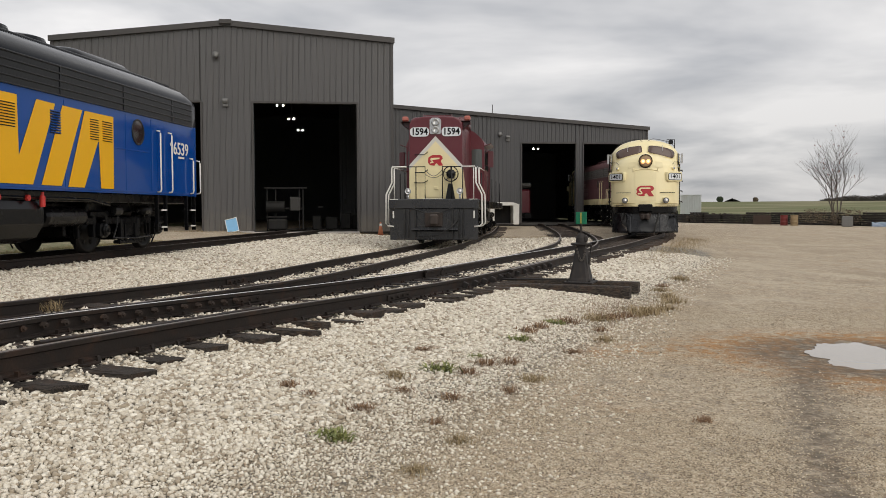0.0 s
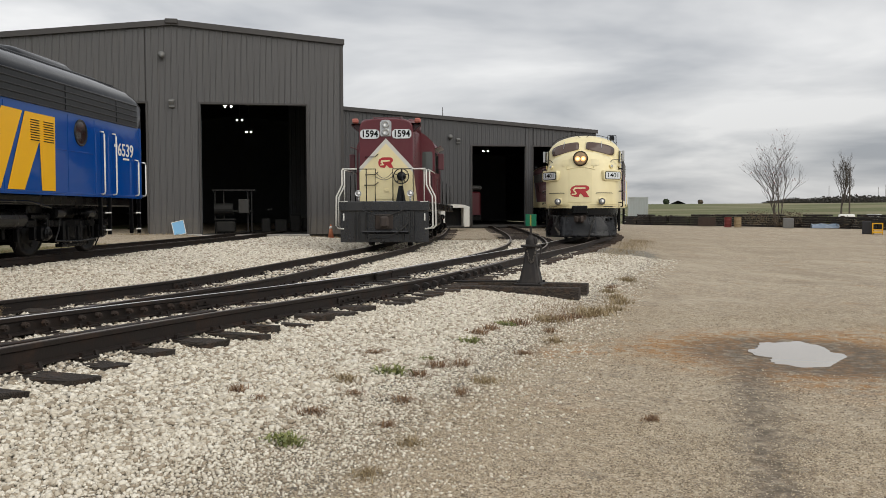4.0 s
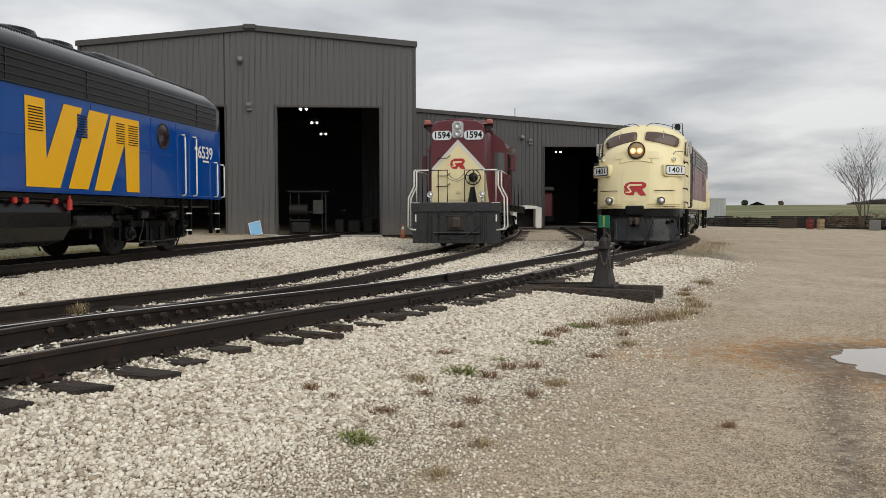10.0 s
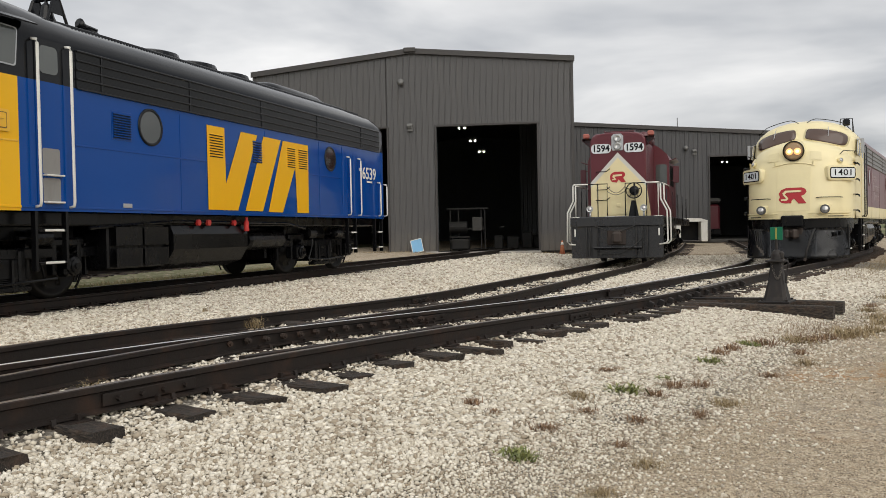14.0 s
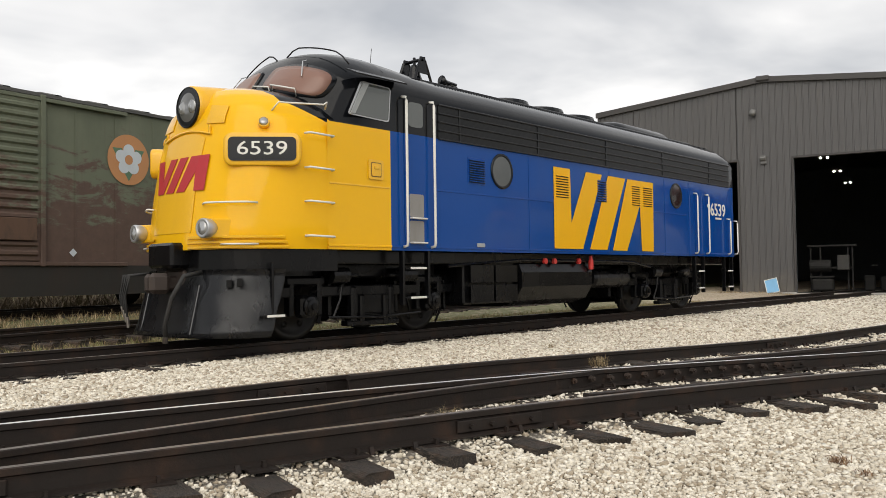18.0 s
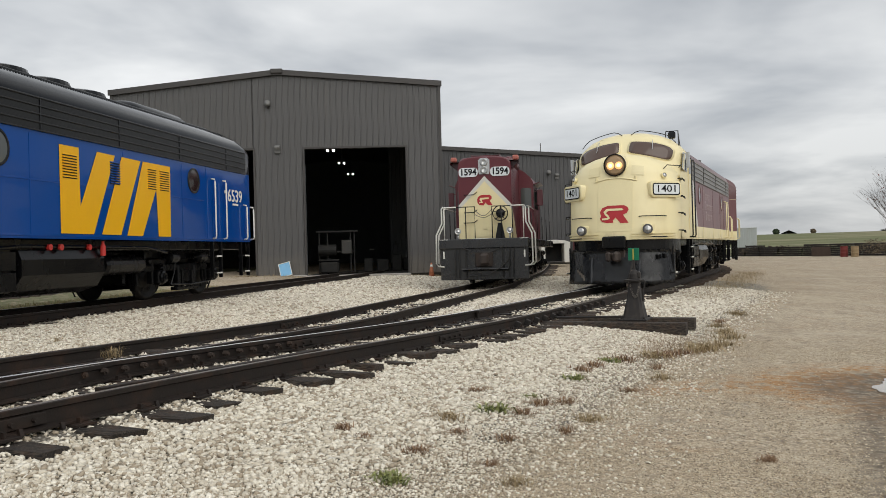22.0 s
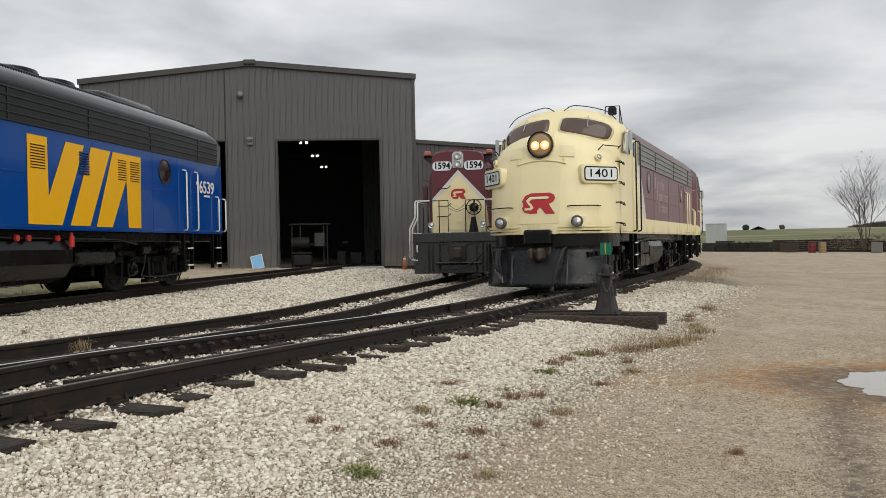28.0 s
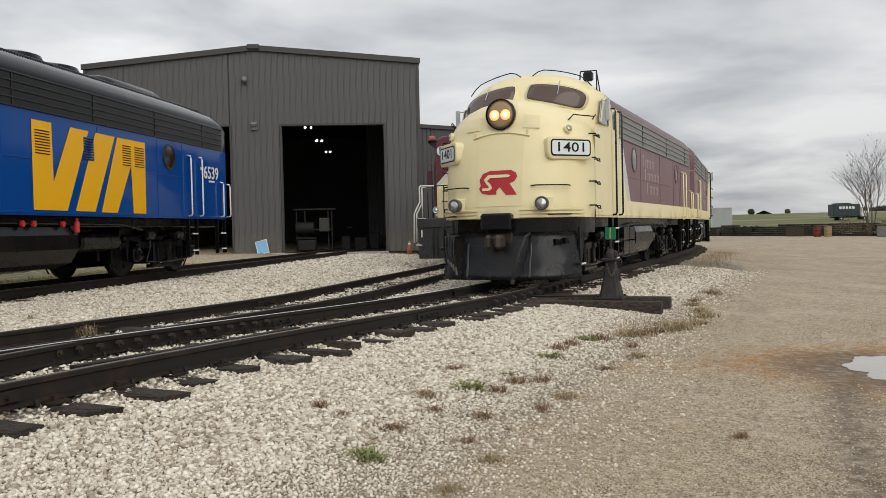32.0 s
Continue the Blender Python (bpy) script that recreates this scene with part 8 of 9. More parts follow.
M_DUST = worn("dusty_machine_paint", (0.012, 0.0115, 0.0105), 0.7, amount=0.2)
M_PALE = worn("pale_cabinet", (0.05, 0.048, 0.044), 0.6, amount=0.3)
rk = M_BUILD.copy()
rk.translation = BL(-3.9, D1 + 2.8, T_BASE + 0.0)
rack = thing("work_rack", "dusty steel work rack with machines inside the shop", "rack", rk)
for x in (-0.75, -0.3, 0.95, 1.15):
    bm = bmesh.new()
    box(bm, (x, 0, 1.15), (0.07, 0.07, 2.3), 0.01)
    part("post", bm, M_DUST, rack)
for z, x0, x1 in ((2.3, -0.9, 1.35), (1.2, -0.75, 1.15), (0.75, -0.8, 0.3)):
    bm = bmesh.new()
    box(bm, ((x0 + x1) / 2, 0, z), (x1 - x0, 0.3, 0.09), 0.01)
    part("beam", bm, M_DUST, rack)
bm = bmesh.new()
box(bm, (0.75, -0.15, 1.45), (0.55, 0.4, 0.75), 0.03)
part("cabinet", bm, M_PALE, rack, "pale control cabinet")
bm = bmesh.new()
lathe(bm, (-0.3, -0.1, 1.3), (1, 0, 0), [(0.05, -0.5), (0.3, -0.48), (0.3, 0.48), (0.05, 0.5)], 16)
part("tank", bm, M_DUST, rack)
bm = bmesh.new()
box(bm, (-0.2, -0.1, 0.35), (1.0, 0.7, 0.6), 0.08)
part("crate", bm, M_DUST, rack)
for k, (x, z, s) in enumerate(((0.9, 0.5, 0.5), (1.7, 0.45, 0.7), (2.5, 0.6, 0.6), (3.3, 0.5, 0.9))):
    q = M_BUILD.copy()
    q.translation = BL(-3.0 + x, D1 + 5 + k * 0.8, T_BASE)
    bm = bmesh.new()
    box(bm, (0, 0, z * 0.8), (s, 0.6, z * 1.6), 0.06)
    solo("machine_crate", bm, M_DUST, "dusty machine crate on the shop floor", "crate", q)
for x, y, z, s in ((-0.55, 52.0, 1.55, (0.12, 0.03, 0.3)), (-1.95, 50.0, 1.2, (0.28, 0.03, 0.08)), (-1.45, 50.0, 0.55, (0.08, 0.03, 0.22))):
    q = M_BUILD.copy()
    q.translation = BL(x, y, z)
    bm = bmesh.new()
    box(bm, (0, 0, 0), s, 0.01)
    solo("notice_plate", bm, M_PALE, "small pale notice plate inside the shop", "notice", q)
q = M_BUILD.copy()
q.translation = BL(12.7, D2 + 2.2, S_BASE)
eq = thing("stored_engine", "dim rusty stored engine inside the lower shed", "engine", q)
for c, s, mt in (((0.2, 1.5, 1.6), (1.3, 3.0, 1.9), M_MAROON), ((0.3, 0.3, 2.85), (1.2, 1.0, 0.35), M_PALE), ((0.2, 1.5, 0.5), (1.5, 3.4, 0.5), M_BLACK)):
    bm = bmesh.new()
    box(bm, c, s, 0.12)
    part("casing", bm, mt, eq)


# ---- the scrap line, fields and trees on the right ----
def at_ground(x, y, yaw=0.0, dz=0.0):
    return Matrix.Translation((x, y, gh(x, y) + dz)) @ Matrix.Rotation(radians(yaw), 4, "Z")


SCRAP = [(35.6, 54.0), (35.4, 61.5), (33.8, 68.5), (32.5, 74.0), (30.3, 79.0), (27.5, 84.0), (25.2, 93.0)]
M_DARKRUST = worn("dark_rusty_scrap", (0.055, 0.036, 0.027), 0.85, dirt=(0.03, 0.022, 0.02), amount=0.5, scale=6)
M_OLDTIE = worn("old_black_tie", (0.020, 0.016, 0.014), 0.85, dirt=(0.075, 0.058, 0.048), amount=0.5, scale=3, bump=0.4)
rng = random.Random(11)
pile_pts = spline(SCRAP, 2.75)
for i, p in enumerate(pile_pts[:-1]):
    d = (pile_pts[i + 1] - p)
    yaw = math.degrees(math.atan2(d.y, d.x))
    st = thing("tie_stack", "stack of old dark railway ties beside the driveway", "tie stack", at_ground(p.x + d.x / 2, p.y + d.y / 2, yaw + rng.uniform(-3, 3)), "stacks of old ties")
    layers = rng.choice((5, 5, 6, 6))
    for k in range(layers):
        for j in range(3):
            if k == layers - 1 and rng.random() < 0.35:
                continue
            ob = new("tie", tie_mesh(2.6, M_OLDTIE))
            ob.parent = st
            ob.matrix_local = Matrix.Translation((rng.uniform(-0.15, 0.15), -0.3 + 0.28 * j, 0.17 + 0.185 * k)) @ Matrix.Rotation(radians(rng.uniform(-2, 2)), 4, "Z")
# brown scrap lying on the stacks
bm = bmesh.new()
for i, p in enumerate(pile_pts[:-1]):
    for k in range(16):
        q = p + Vector((rng.uniform(-0.6, 1.2), rng.uniform(-1.4, 1.4), 0))
        if rng.random() < 0.35:
            continue
        z = gh(q.x, q.y) + rng.uniform(0.55, 1.0)
        box(bm, (q.x, q.y, z), (rng.uniform(0.08, 0.5), rng.uniform(0.03, 0.10), rng.uniform(0.03, 0.10)), 0, Euler((rng.uniform(-0.5, 0.5), rng.uniform(-0.4, 0.4), rng.uniform(0, 3))).to_matrix())
solo("scrap_heap", bm, M_DARKRUST, "rusty brown scrap heaped on the old ties", "scrap", kind="stuff")


def ray_spot(t_az, dist):
    """A place at a bearing (degrees left of straight ahead) and a distance."""
    return -math.sin(radians(t_az)) * dist, math.cos(radians(t_az)) * dist


M_DARKSTEEL = worn("dark_scrap_steel", (0.022, 0.022, 0.026), 0.6, dirt=(0.06, 0.045, 0.035), amount=0.4)
M_RUSTCREAM = worn("rusty_cream_sheet", (0.34, 0.25, 0.14), 0.75, dirt=(0.14, 0.06, 0.035), amount=0.6, scale=6, streak=False)
M_DRUMRED = worn("dull_red_drum", (0.17, 0.022, 0.020), 0.55, amount=0.3)
for az, dist, mt, lab in ((-22.0, 77.0, M_DRUMRED, "dull red steel drum by the tie stacks"), (-22.6, 76.5, M_RUSTCREAM, "rusty cream steel drum by the tie stacks")):
    x, y = ray_spot(az, dist)
    dm = thing("steel_drum", lab, "drum", at_ground(x, y))
    bm = bmesh.new()
    prof = [(0.30, 0.0), (0.31, 0.02), (0.30, 0.04), (0.30, 0.28), (0.315, 0.30), (0.30, 0.32), (0.30, 0.58), (0.315, 0.60), (0.30, 0.62), (0.30, 0.86), (0.31, 0.88), (0.29, 0.88)]
    lathe(bm, (0, 0, 0), (0, 0, 1), prof, 20)
    part("shell", bm, mt, dm, "", True)
    bm = bmesh.new()
    cyl(bm, (0, 0, 0.86), (0, 0, 0.872), 0.285, 20)
    part("lid", bm, mt, dm)
x, y = ray_spot(-20.7, 80.0)
bn = thing("steel_bin", "dark steel scrap bin by the tie stacks", "bin", at_ground(x, y, -20))
for c, s in (((0, -0.5, 0.45), (1.5, 0.05, 0.8)), ((0, 0.5, 0.45), (1.5, 0.05, 0.8)), ((-0.72, 0, 0.45), (0.05, 1.0, 0.8)), ((0.72, 0, 0.45), (0.05, 1.0, 0.8)), ((0, 0, 0.08), (1.5, 1.0, 0.06))):
    bm = bmesh.new()
    box(bm, c, s, 0.01)
    part("panel", bm, M_DARKRUST, bn)
x, y = ray_spot(-30.6, 60.0)
fr = thing("yellow_frame", "yellow steel lifting frame among dark scrap", "frame", at_ground(x, y, -28))
for c, s in (((-0.28, 0, 0.36), (0.07, 0.07, 0.72)), ((0.28, 0, 0.36), (0.07, 0.07, 0.72)), ((0, 0, 0.70), (0.62, 0.07, 0.07)), ((0, 0, 0.30), (0.62, 0.07, 0.07)), ((0, -0.25, 0.15), (0.6, 0.5, 0.12))):
    bm = bmesh.new()
    box(bm, c, s, 0.01)
    part("bar", bm, M_YELLOW, fr)
for az, dist, s in ((-30.0, 60.5, 0.5), (-31.6, 59.5, 0.7)):
    x, y = ray_spot(az, dist)
    bm = bmesh.new()
    box(bm, (0, 0, 0.42), (s, 0.5, 0.84), 0.03)
    box(bm, (s * 0.4, 0.1, 0.2), (s, 0.4, 0.4), 0.03)
    solo("scrap_box", bm, M_DARKSTEEL, "dark steel scrap box by the driveway", "scrap box", at_ground(x, y, -28))
x, y = ray_spot(-27.7, 72.5)
tb = thing("covered_bundle", "bundle under a blue and white plastic sheet", "bundle", at_ground(x, y, -20))
M_TARP = worn("blue_white_sheet", (0.16, 0.22, 0.30), 0.4, dirt=(0.55, 0.58, 0.6), amount=0.7, scale=7, streak=False)
bm = bmesh.new()
rows = []
for i in range(9):
    xx = -1.0 + 2.0 * i / 8
    rows.append([Vector((xx, yy, (0.36 + 0.05 * math.sin(i * 1.7 + j)) * (1 - (abs(yy) / 0.5) ** 3 * 0.9))) for j, yy in enumerate((-0.5, -0.35, -0.15, 0.1, 0.3, 0.5))])
loft(bm, rows)
part("sheet", bm, M_TARP, tb)
x, y = ray_spot(-25.6, 73.0)
bm = bmesh.new()
box(bm, (0, 0, 0.40), (0.8, 0.6, 0.8), 0.04)
solo("grey_cabinet", bm, M_LAMPGREY, "grey metal cabinet among the old ties", "cabinet", at_ground(x, y, -25))
for az, dist, L in ((-28.9, 92.0, 1.4), (-30.4, 88.0, 1.4)):
    x, y = ray_spot(az, dist)
    tk = thing("white_tank", "white plastic water tank in the field", "tank", at_ground(x, y, -29, 0.25))
    bm = bmesh.new()
    lathe(bm, (0, 0, 0.50), (1, 0, 0), [(0.1, -L / 2 - 0.06), (0.27, -L / 2), (0.33, -L / 2 + 0.12), (0.33, L / 2 - 0.12), (0.27, L / 2), (0.1, L / 2 + 0.06)], 20)
    part("shell", bm, M_WHITE, tk, "", True)
    for k in (-0.45, 0.45):
        bm = bmesh.new()
        box(bm, (k, 0, 0.0), (0.2, 0.6, 0.5), 0.02)
        part("cradle", bm, M_DARKSTEEL, tk)

# shipping container beyond the yard
x, y = ray_spot(-16.35, 110.0)
ct = thing("shipping_container", "dirty white shipping container with ribbed sides", "container", at_ground(x, y, -16, 0.55))
M_CONT = worn("dirty_white_container", (0.50, 0.53, 0.52), 0.55, dirt=(0.33, 0.28, 0.22), amount=0.45, scale=1.2)
bm = bmesh.new()
box(bm, (0, 3.0, 1.3), (2.4, 6.0, 2.55), 0.03)
part("shell", bm, M_CONT, ct)
for k in range(12):
    bm = bmesh.new()
    box(bm, (-1.1 + 0.2 * k, -0.03, 1.3), (0.07, 0.06, 2.4), 0.01)
    part("rib", bm, M_CONT, ct)
for c, s in (((1.2, 0, 1.3), (0.12, 0.12, 2.6)), ((-1.2, 0, 1.3), (0.12, 0.12, 2.6)), ((0, 0, 2.6), (2.5, 0.12, 0.12)), ((0, 0, 0.05), (2.5, 0.12, 0.14))):
    bm = bmesh.new()
    box(bm, c, s, 0.01)
    part("frame_bar", bm, M_CONT, ct)
# flat wagon under it
bm = bmesh.new()
box(bm, (0, 0, 0.45), (5.5, 2.2, 0.5), 0.05)
box(bm, (1.2, -1.1, 0.5), (0.3, 0.05, 0.14), 0.01)
solo("old_flat_wagon", bm, M_DARKSTEEL, "dark old flat wagon under the container", "wagon", at_ground(x - 0.4, y - 6, -16))


def bark_material(name, c):
    n = Nodes(name)
    g = n.noise(9, 5, 0.6, 0.4, (3, 3, 0.6))
    n.bump(g, 0.5, 0.02)
    return n.done(n.mix(g, shade(c, 0.6), shade(c, 1.3)), 0.9)


M_BARK = bark_material("grey_brown_bark", (0.10, 0.082, 0.070))
M_LEAFRED = worn("dry_red_leaves", (0.22, 0.055, 0.04), 0.8, amount=0.2)


def bare_tree(name, label, x, y, height, seed, spread=0.5, leaves=0, twigs=4, stems=0):
    """A leafless tree: tapered trunk that forks into limbs, branches and twigs."""
    rng = random.Random(seed)
    t = thing(name, label, "tree", at_ground(x, y, 0, -0.05))
    trunk, crown, leaf = bmesh.new(), bmesh.new(), bmesh.new()

    def limb(a, d, length, r, depth):
        bm = trunk if depth == 0 else crown
        pts, p, v = [a], a, d.copy()
        n = 4 if depth < 3 else 3
        for k in range(n):
            v = (v + Vector((rng.uniform(-1, 1), rng.uniform(-1, 1), rng.uniform(-0.2, 0.7))) * 0.12).normalized()
            p = p + v * (length / n)
            pts.append(p)
        for k in range(n):
            cyl(bm, pts[k], pts[k + 1], r * (1 - 0.55 * k / n), 7 if depth < 2 else (4 if depth < 3 else 3), r * (1 - 0.55 * (k + 1) / n), caps=False)
        if depth == 4:
            if rng.random() < leaves:
                for _ in range(2):
                    q = pts[-1] + Vector((rng.uniform(-0.1, 0.1), rng.uniform(-0.1, 0.1), rng.uniform(-0.12, 0.02)))
                    box(leaf, q, (0.06, 0.015, 0.08), 0, Euler((rng.uniform(0, 3), rng.uniform(0, 3), rng.uniform(0, 3))).to_matrix())
            return
        kids = (11, 5, 5, twigs)[depth]
        for k in range(kids):
            f = 0.30 + 0.70 * (k + 0.5) / kids if depth else 0.12 + 0.88 * (k + 0.5) / kids
            i = min(n - 1, int(f * n))
            q = pts[i] + (pts[i + 1] - pts[i]) * (f * n - i)
            w = rng.uniform(0, 2 * math.pi)
            side = Vector((math.cos(w), math.sin(w), 0.1))
            nd = (v * rng.uniform(0.7, 1.0) + side * rng.uniform(spread * 0.8, spread * 1.5) + Vector((0, 0, 0.35))).normalized()
            limb(q, nd, length * rng.uniform(0.42, 0.66) * (1.15 if depth == 0 else 1), r * rng.uniform(0.36, 0.5), depth + 1)

    if stems:
        for k in range(stems):
            w = 2 * math.pi * k / stems + rng.uniform(-0.4, 0.4)
            lean = rng.uniform(0.03, 0.30)
            limb(Vector((0.1 * math.cos(w), 0.1 * math.sin(w), 0)), Vector((math.cos(w) * lean, math.sin(w) * lean, 1)).normalized(), height * rng.uniform(0.5, 0.70), height * 0.0075, 1)
        cyl(trunk, (0, 0, -0.1), (0, 0, 0.5), height * 0.02, 9, height * 0.016, caps=False)
    else:
        limb(Vector((0, 0, 0)), Vector((0.02, 0, 1)), height * 0.52, height * 0.016, 0)
    part("trunk", trunk, M_BARK, t, "", True)
    part("crown", crown, M_BARK, t)
    if leaves:
        tagged(part("leaves", leaf, M_LEAFRED, t, "a few dry red leaves"), kind="stuff")
    else:
        leaf.free()
    return t


x, y = ray_spot(-24.9, 78.0)
bare_tree("bare_tree", "bare young tree with a few red leaves", x, y, 7.0, 5, 0.62, 0.05, 8, 5)
x, y = ray_spot(-28.6, 165.0)
bare_tree("bare_tree", "bare upright tree on the field edge", x, y, 11.0, 9, 0.45, 0.0, 9)
x, y = ray_spot(-29.05, 165.0)
bm = bmesh.new()
cyl(bm, (0, 0, 0), (0, 0, 8.0), 0.14, 10, 0.10)
solo("utility_pole", bm, M_BARK, "plain wooden utility pole in the field", "pole", at_ground(x, y))
for az, dist in ((-31.0, 420), (-30.6, 460), (-27.9, 430)):
    x, y = ray_spot(az, dist)
    bm = bmesh.new()
    cyl(bm, (0, 0, 0), (0, 0, 9.0), 0.12, 6, 0.1)
    solo("utility_pole", bm, M_BARK, "plain wooden utility pole in the field", "pole", at_ground(x, y))


def foliage(name, c1, c2):
    n = Nodes(name)
    return n.done(n.mix(n.island(), c1, c2), 0.9)


M_DARKWOOD = foliage("dark_far_woods", (0.030, 0.030, 0.026), (0.075, 0.066, 0.055))
M_EVERGREEN = foliage("dark_evergreen", (0.020, 0.034, 0.018), (0.05, 0.07, 0.035))
M_SCRUB = foliage("dry_scrub", (0.07, 0.05, 0.035), (0.20, 0.155, 0.10))


def clumps(bm, spots, rng):
    """Many small tilted leaf cards with a little thickness, filling round masses."""
    for cx, cy, cz, rx, rz, n, s in spots:
        for _ in range(n):
            w, u = rng.uniform(0, 2 * math.pi), rng.uniform(-1, 1)
            k = rng.uniform(0.35, 1.0) ** 0.5
            q = Vector((cx + rx * k * math.cos(w) * math.sqrt(1 - u * u), cy + rx * k * math.sin(w) * math.sqrt(1 - u * u), cz + rz * k * u))
            box(bm, q, (s * rng.uniform(0.6, 1.4), s * 0.15, s * rng.uniform(0.6, 1.4)), 0, Euler((rng.uniform(0, 3), rng.uniform(0, 3), rng.uniform(0, 3))).to_matrix())


rng = random.Random(4)
bm = bmesh.new()
spots = []
for k in range(70):
    az = -24.6 - 9.0 * k / 70 + rng.uniform(-0.1, 0.1)
    dist = 380 + rng.uniform(-20, 30)
    x, y = ray_spot(az, dist)
    hgt = 1.3 + 1.6 * math.sin(math.pi * min(1, k / 75.0)) + rng.uniform(-0.6, 0.9)
    if k > 50:
        hgt *= 0.6
    spots.append((x, y, gh(x, y) + hgt * 0.45, 4.5, hgt * 0.6, 130, 0.5))
clumps(bm, spots, rng)
solo("far_woods", bm, M_DARKWOOD, "dark leafless woods along the far field", "woods", kind="stuff")
for az, dist, hh, mt, nm, lab in ((-18.15, 290, 1.5, M_EVERGREEN, "evergreen_bush", "round dark evergreen on the field's horizon"), (-20.3, 300, 1.1, M_SCRUB, "autumn_bush", "small reddish autumn bush on the horizon"),
                                  (-15.2, 300, 1.0, M_SCRUB, "autumn_bush", "small reddish autumn bush on the horizon")):
    x, y = ray_spot(az, dist)
    b = thing(nm, lab, "bush", at_ground(x, y))
    bm = bmesh.new()
    cyl(bm, (0, 0, -0.2), (0, 0, hh * 0.5), 0.3, 8, 0.1)
    part("trunk", bm, M_BARK, b)
    bm = bmesh.new()
    clumps(bm, [(0, 0, hh * 0.52, hh * 0.55, hh * 0.5, 420, 0.55)], rng)
    tagged(part("crown", bm, mt, b), kind="stuff")
x, y = ray_spot(-18.9, 330)
bn = thing("far_farmhouse", "low farm roof behind the field's rise", "house", at_ground(x, y, -19, -2.0))
bm = bmesh.new()
box(bm, (0, 0, 1.1), (5, 5, 2.2), 0.05)
part("wall", bm, M_PALE, bn)
bm = bmesh.new()
prism(bm, [(-2.8, 2.2), (2.8, 2.2), (0, 3.4)], lambda a, b, d: Vector((a, -2.7 + d, b)), 5.4)
bmesh.ops.recalc_face_normals(bm, faces=bm.faces)
part("roof", bm, M_ROOF, bn)
# scrub along the scrap line and tall dry grass at the field's edge
bm = bmesh.new()
spots = []
for i, p in enumerate(spline(SCRAP, 1.6)):
    spots.append((p.x + rng.uniform(-0.4, 3.5), p.y + rng.uniform(-0.8, 0.8), gh(p.x + 2, p.y) + 0.45, rng.uniform(0.5, 1.1), rng.uniform(0.35, 0.6), 150, 0.055))
x0, y0 = ray_spot(-24.6, 76.0)
for k in range(10):
    spots.append((x0 + rng.uniform(-2.5, 2.5), y0 + rng.uniform(-1.5, 1.0), gh(x0, y0) + 0.8, 0.9, 0.7, 130, 0.06))
clumps(bm, spots, rng)
solo("dry_scrub", bm, M_SCRUB, "dry brown scrub behind the tie stacks", "scrub", kind="stuff")

# puddle: a flat sheet of water in the hollow
def water_material():
    n = Nodes("muddy_water")
    n.bump(n.noise(3.0, 2), 0.02, 0.01)
    n.p.inputs["IOR"].default_value = 1.42
    return n.done((0.30, 0.26, 0.21), 0.03, 0.0, 0.0, 1.0)


bm = bmesh.new()
ring = []
for k in range(96):
    w = 2 * math.pi * k / 96
    r = 1 + 0.20 * noise.noise((math.cos(w) * 2.2, math.sin(w) * 1.6, 1.0)) + 0.08 * noise.noise((math.cos(w) * 6, math.sin(w) * 6, 2.0)) + 0.07 * noise.noise((math.cos(w) * 14, math.sin(w) * 14, 4.0))
    # a muddy tongue runs in from the side
    r *= 1 - 0.24 * math.exp(-((w - 3.2) / 0.14) ** 2) - 0.12 * math.exp(-((w - 0.35) / 0.13) ** 2)
    ring.append(bm.verts.new((4.12 + 0.46 * r * math.cos(w) + 0.20 * r * math.sin(w), 8.25 + 0.95 * r * math.sin(w), 0)))
bm.faces.new(ring)
r = bmesh.ops.extrude_face_region(bm, geom=bm.faces[:])
for v in r["geom"]:
    if isinstance(v, bmesh.types.BMVert):
        v.co.z += 0.03
bmesh.ops.recalc_face_normals(bm, faces=bm.faces)
PUDDLE_Z = gh(4.12, 8.25) + 0.014
solo("puddle_water", bm, water_material(), "shallow muddy puddle in the driveway", "water", Matrix.Translation((0, 0, PUDDLE_Z - 0.03)), kind="structure")



# ---- weeds and dry grass ----
def blade_material(name, c1, c2):
    n = Nodes(name)
    return n.done(n.mix(n.island(), c1, c2), 0.8)


M_STRAW = blade_material("dry_straw", (0.20, 0.14, 0.07), (0.42, 0.33, 0.19))
M_WEED = blade_material("green_weed", (0.11, 0.135, 0.045), (0.30, 0.31, 0.11))
M_REDWEED = blade_material("red_brown_weed", (0.145, 0.080, 0.048), (0.34, 0.215, 0.115))


def tuft(seed, n, h, spread, lean=0.5, width=0.006):
    """A clump of bent blades."""
    rng = random.Random(seed)
    bm = bmesh.new()
    for _ in range(n):
        w = rng.uniform(0, 2 * math.pi)
        a = Vector((rng.gauss(0, spread), rng.gauss(0, spread), -0.01))
        d = Vector((math.cos(w), math.sin(w), 0))
        s = Vector((-d.y, d.x, 0)) * width * rng.uniform(0.6, 1.4)
        hh = h * rng.uniform(0.4, 1.0)
        k = lean * rng.uniform(0.2, 1.2)
        b = a + d * hh * k * 0.4 + Vector((0, 0, hh * 0.6))
        c = a + d * hh * k + Vector((0, 0, hh * max(0.25, 1.0 - 0.35 * k)))
        v = [bm.verts.new(q) for q in (a - s, a + s, b - s * 0.8, b + s * 0.8, c)]
        bm.faces.new((v[0], v[1], v[3], v[2]))
        bm.faces.new((v[2], v[3], v[4]))
    return bm


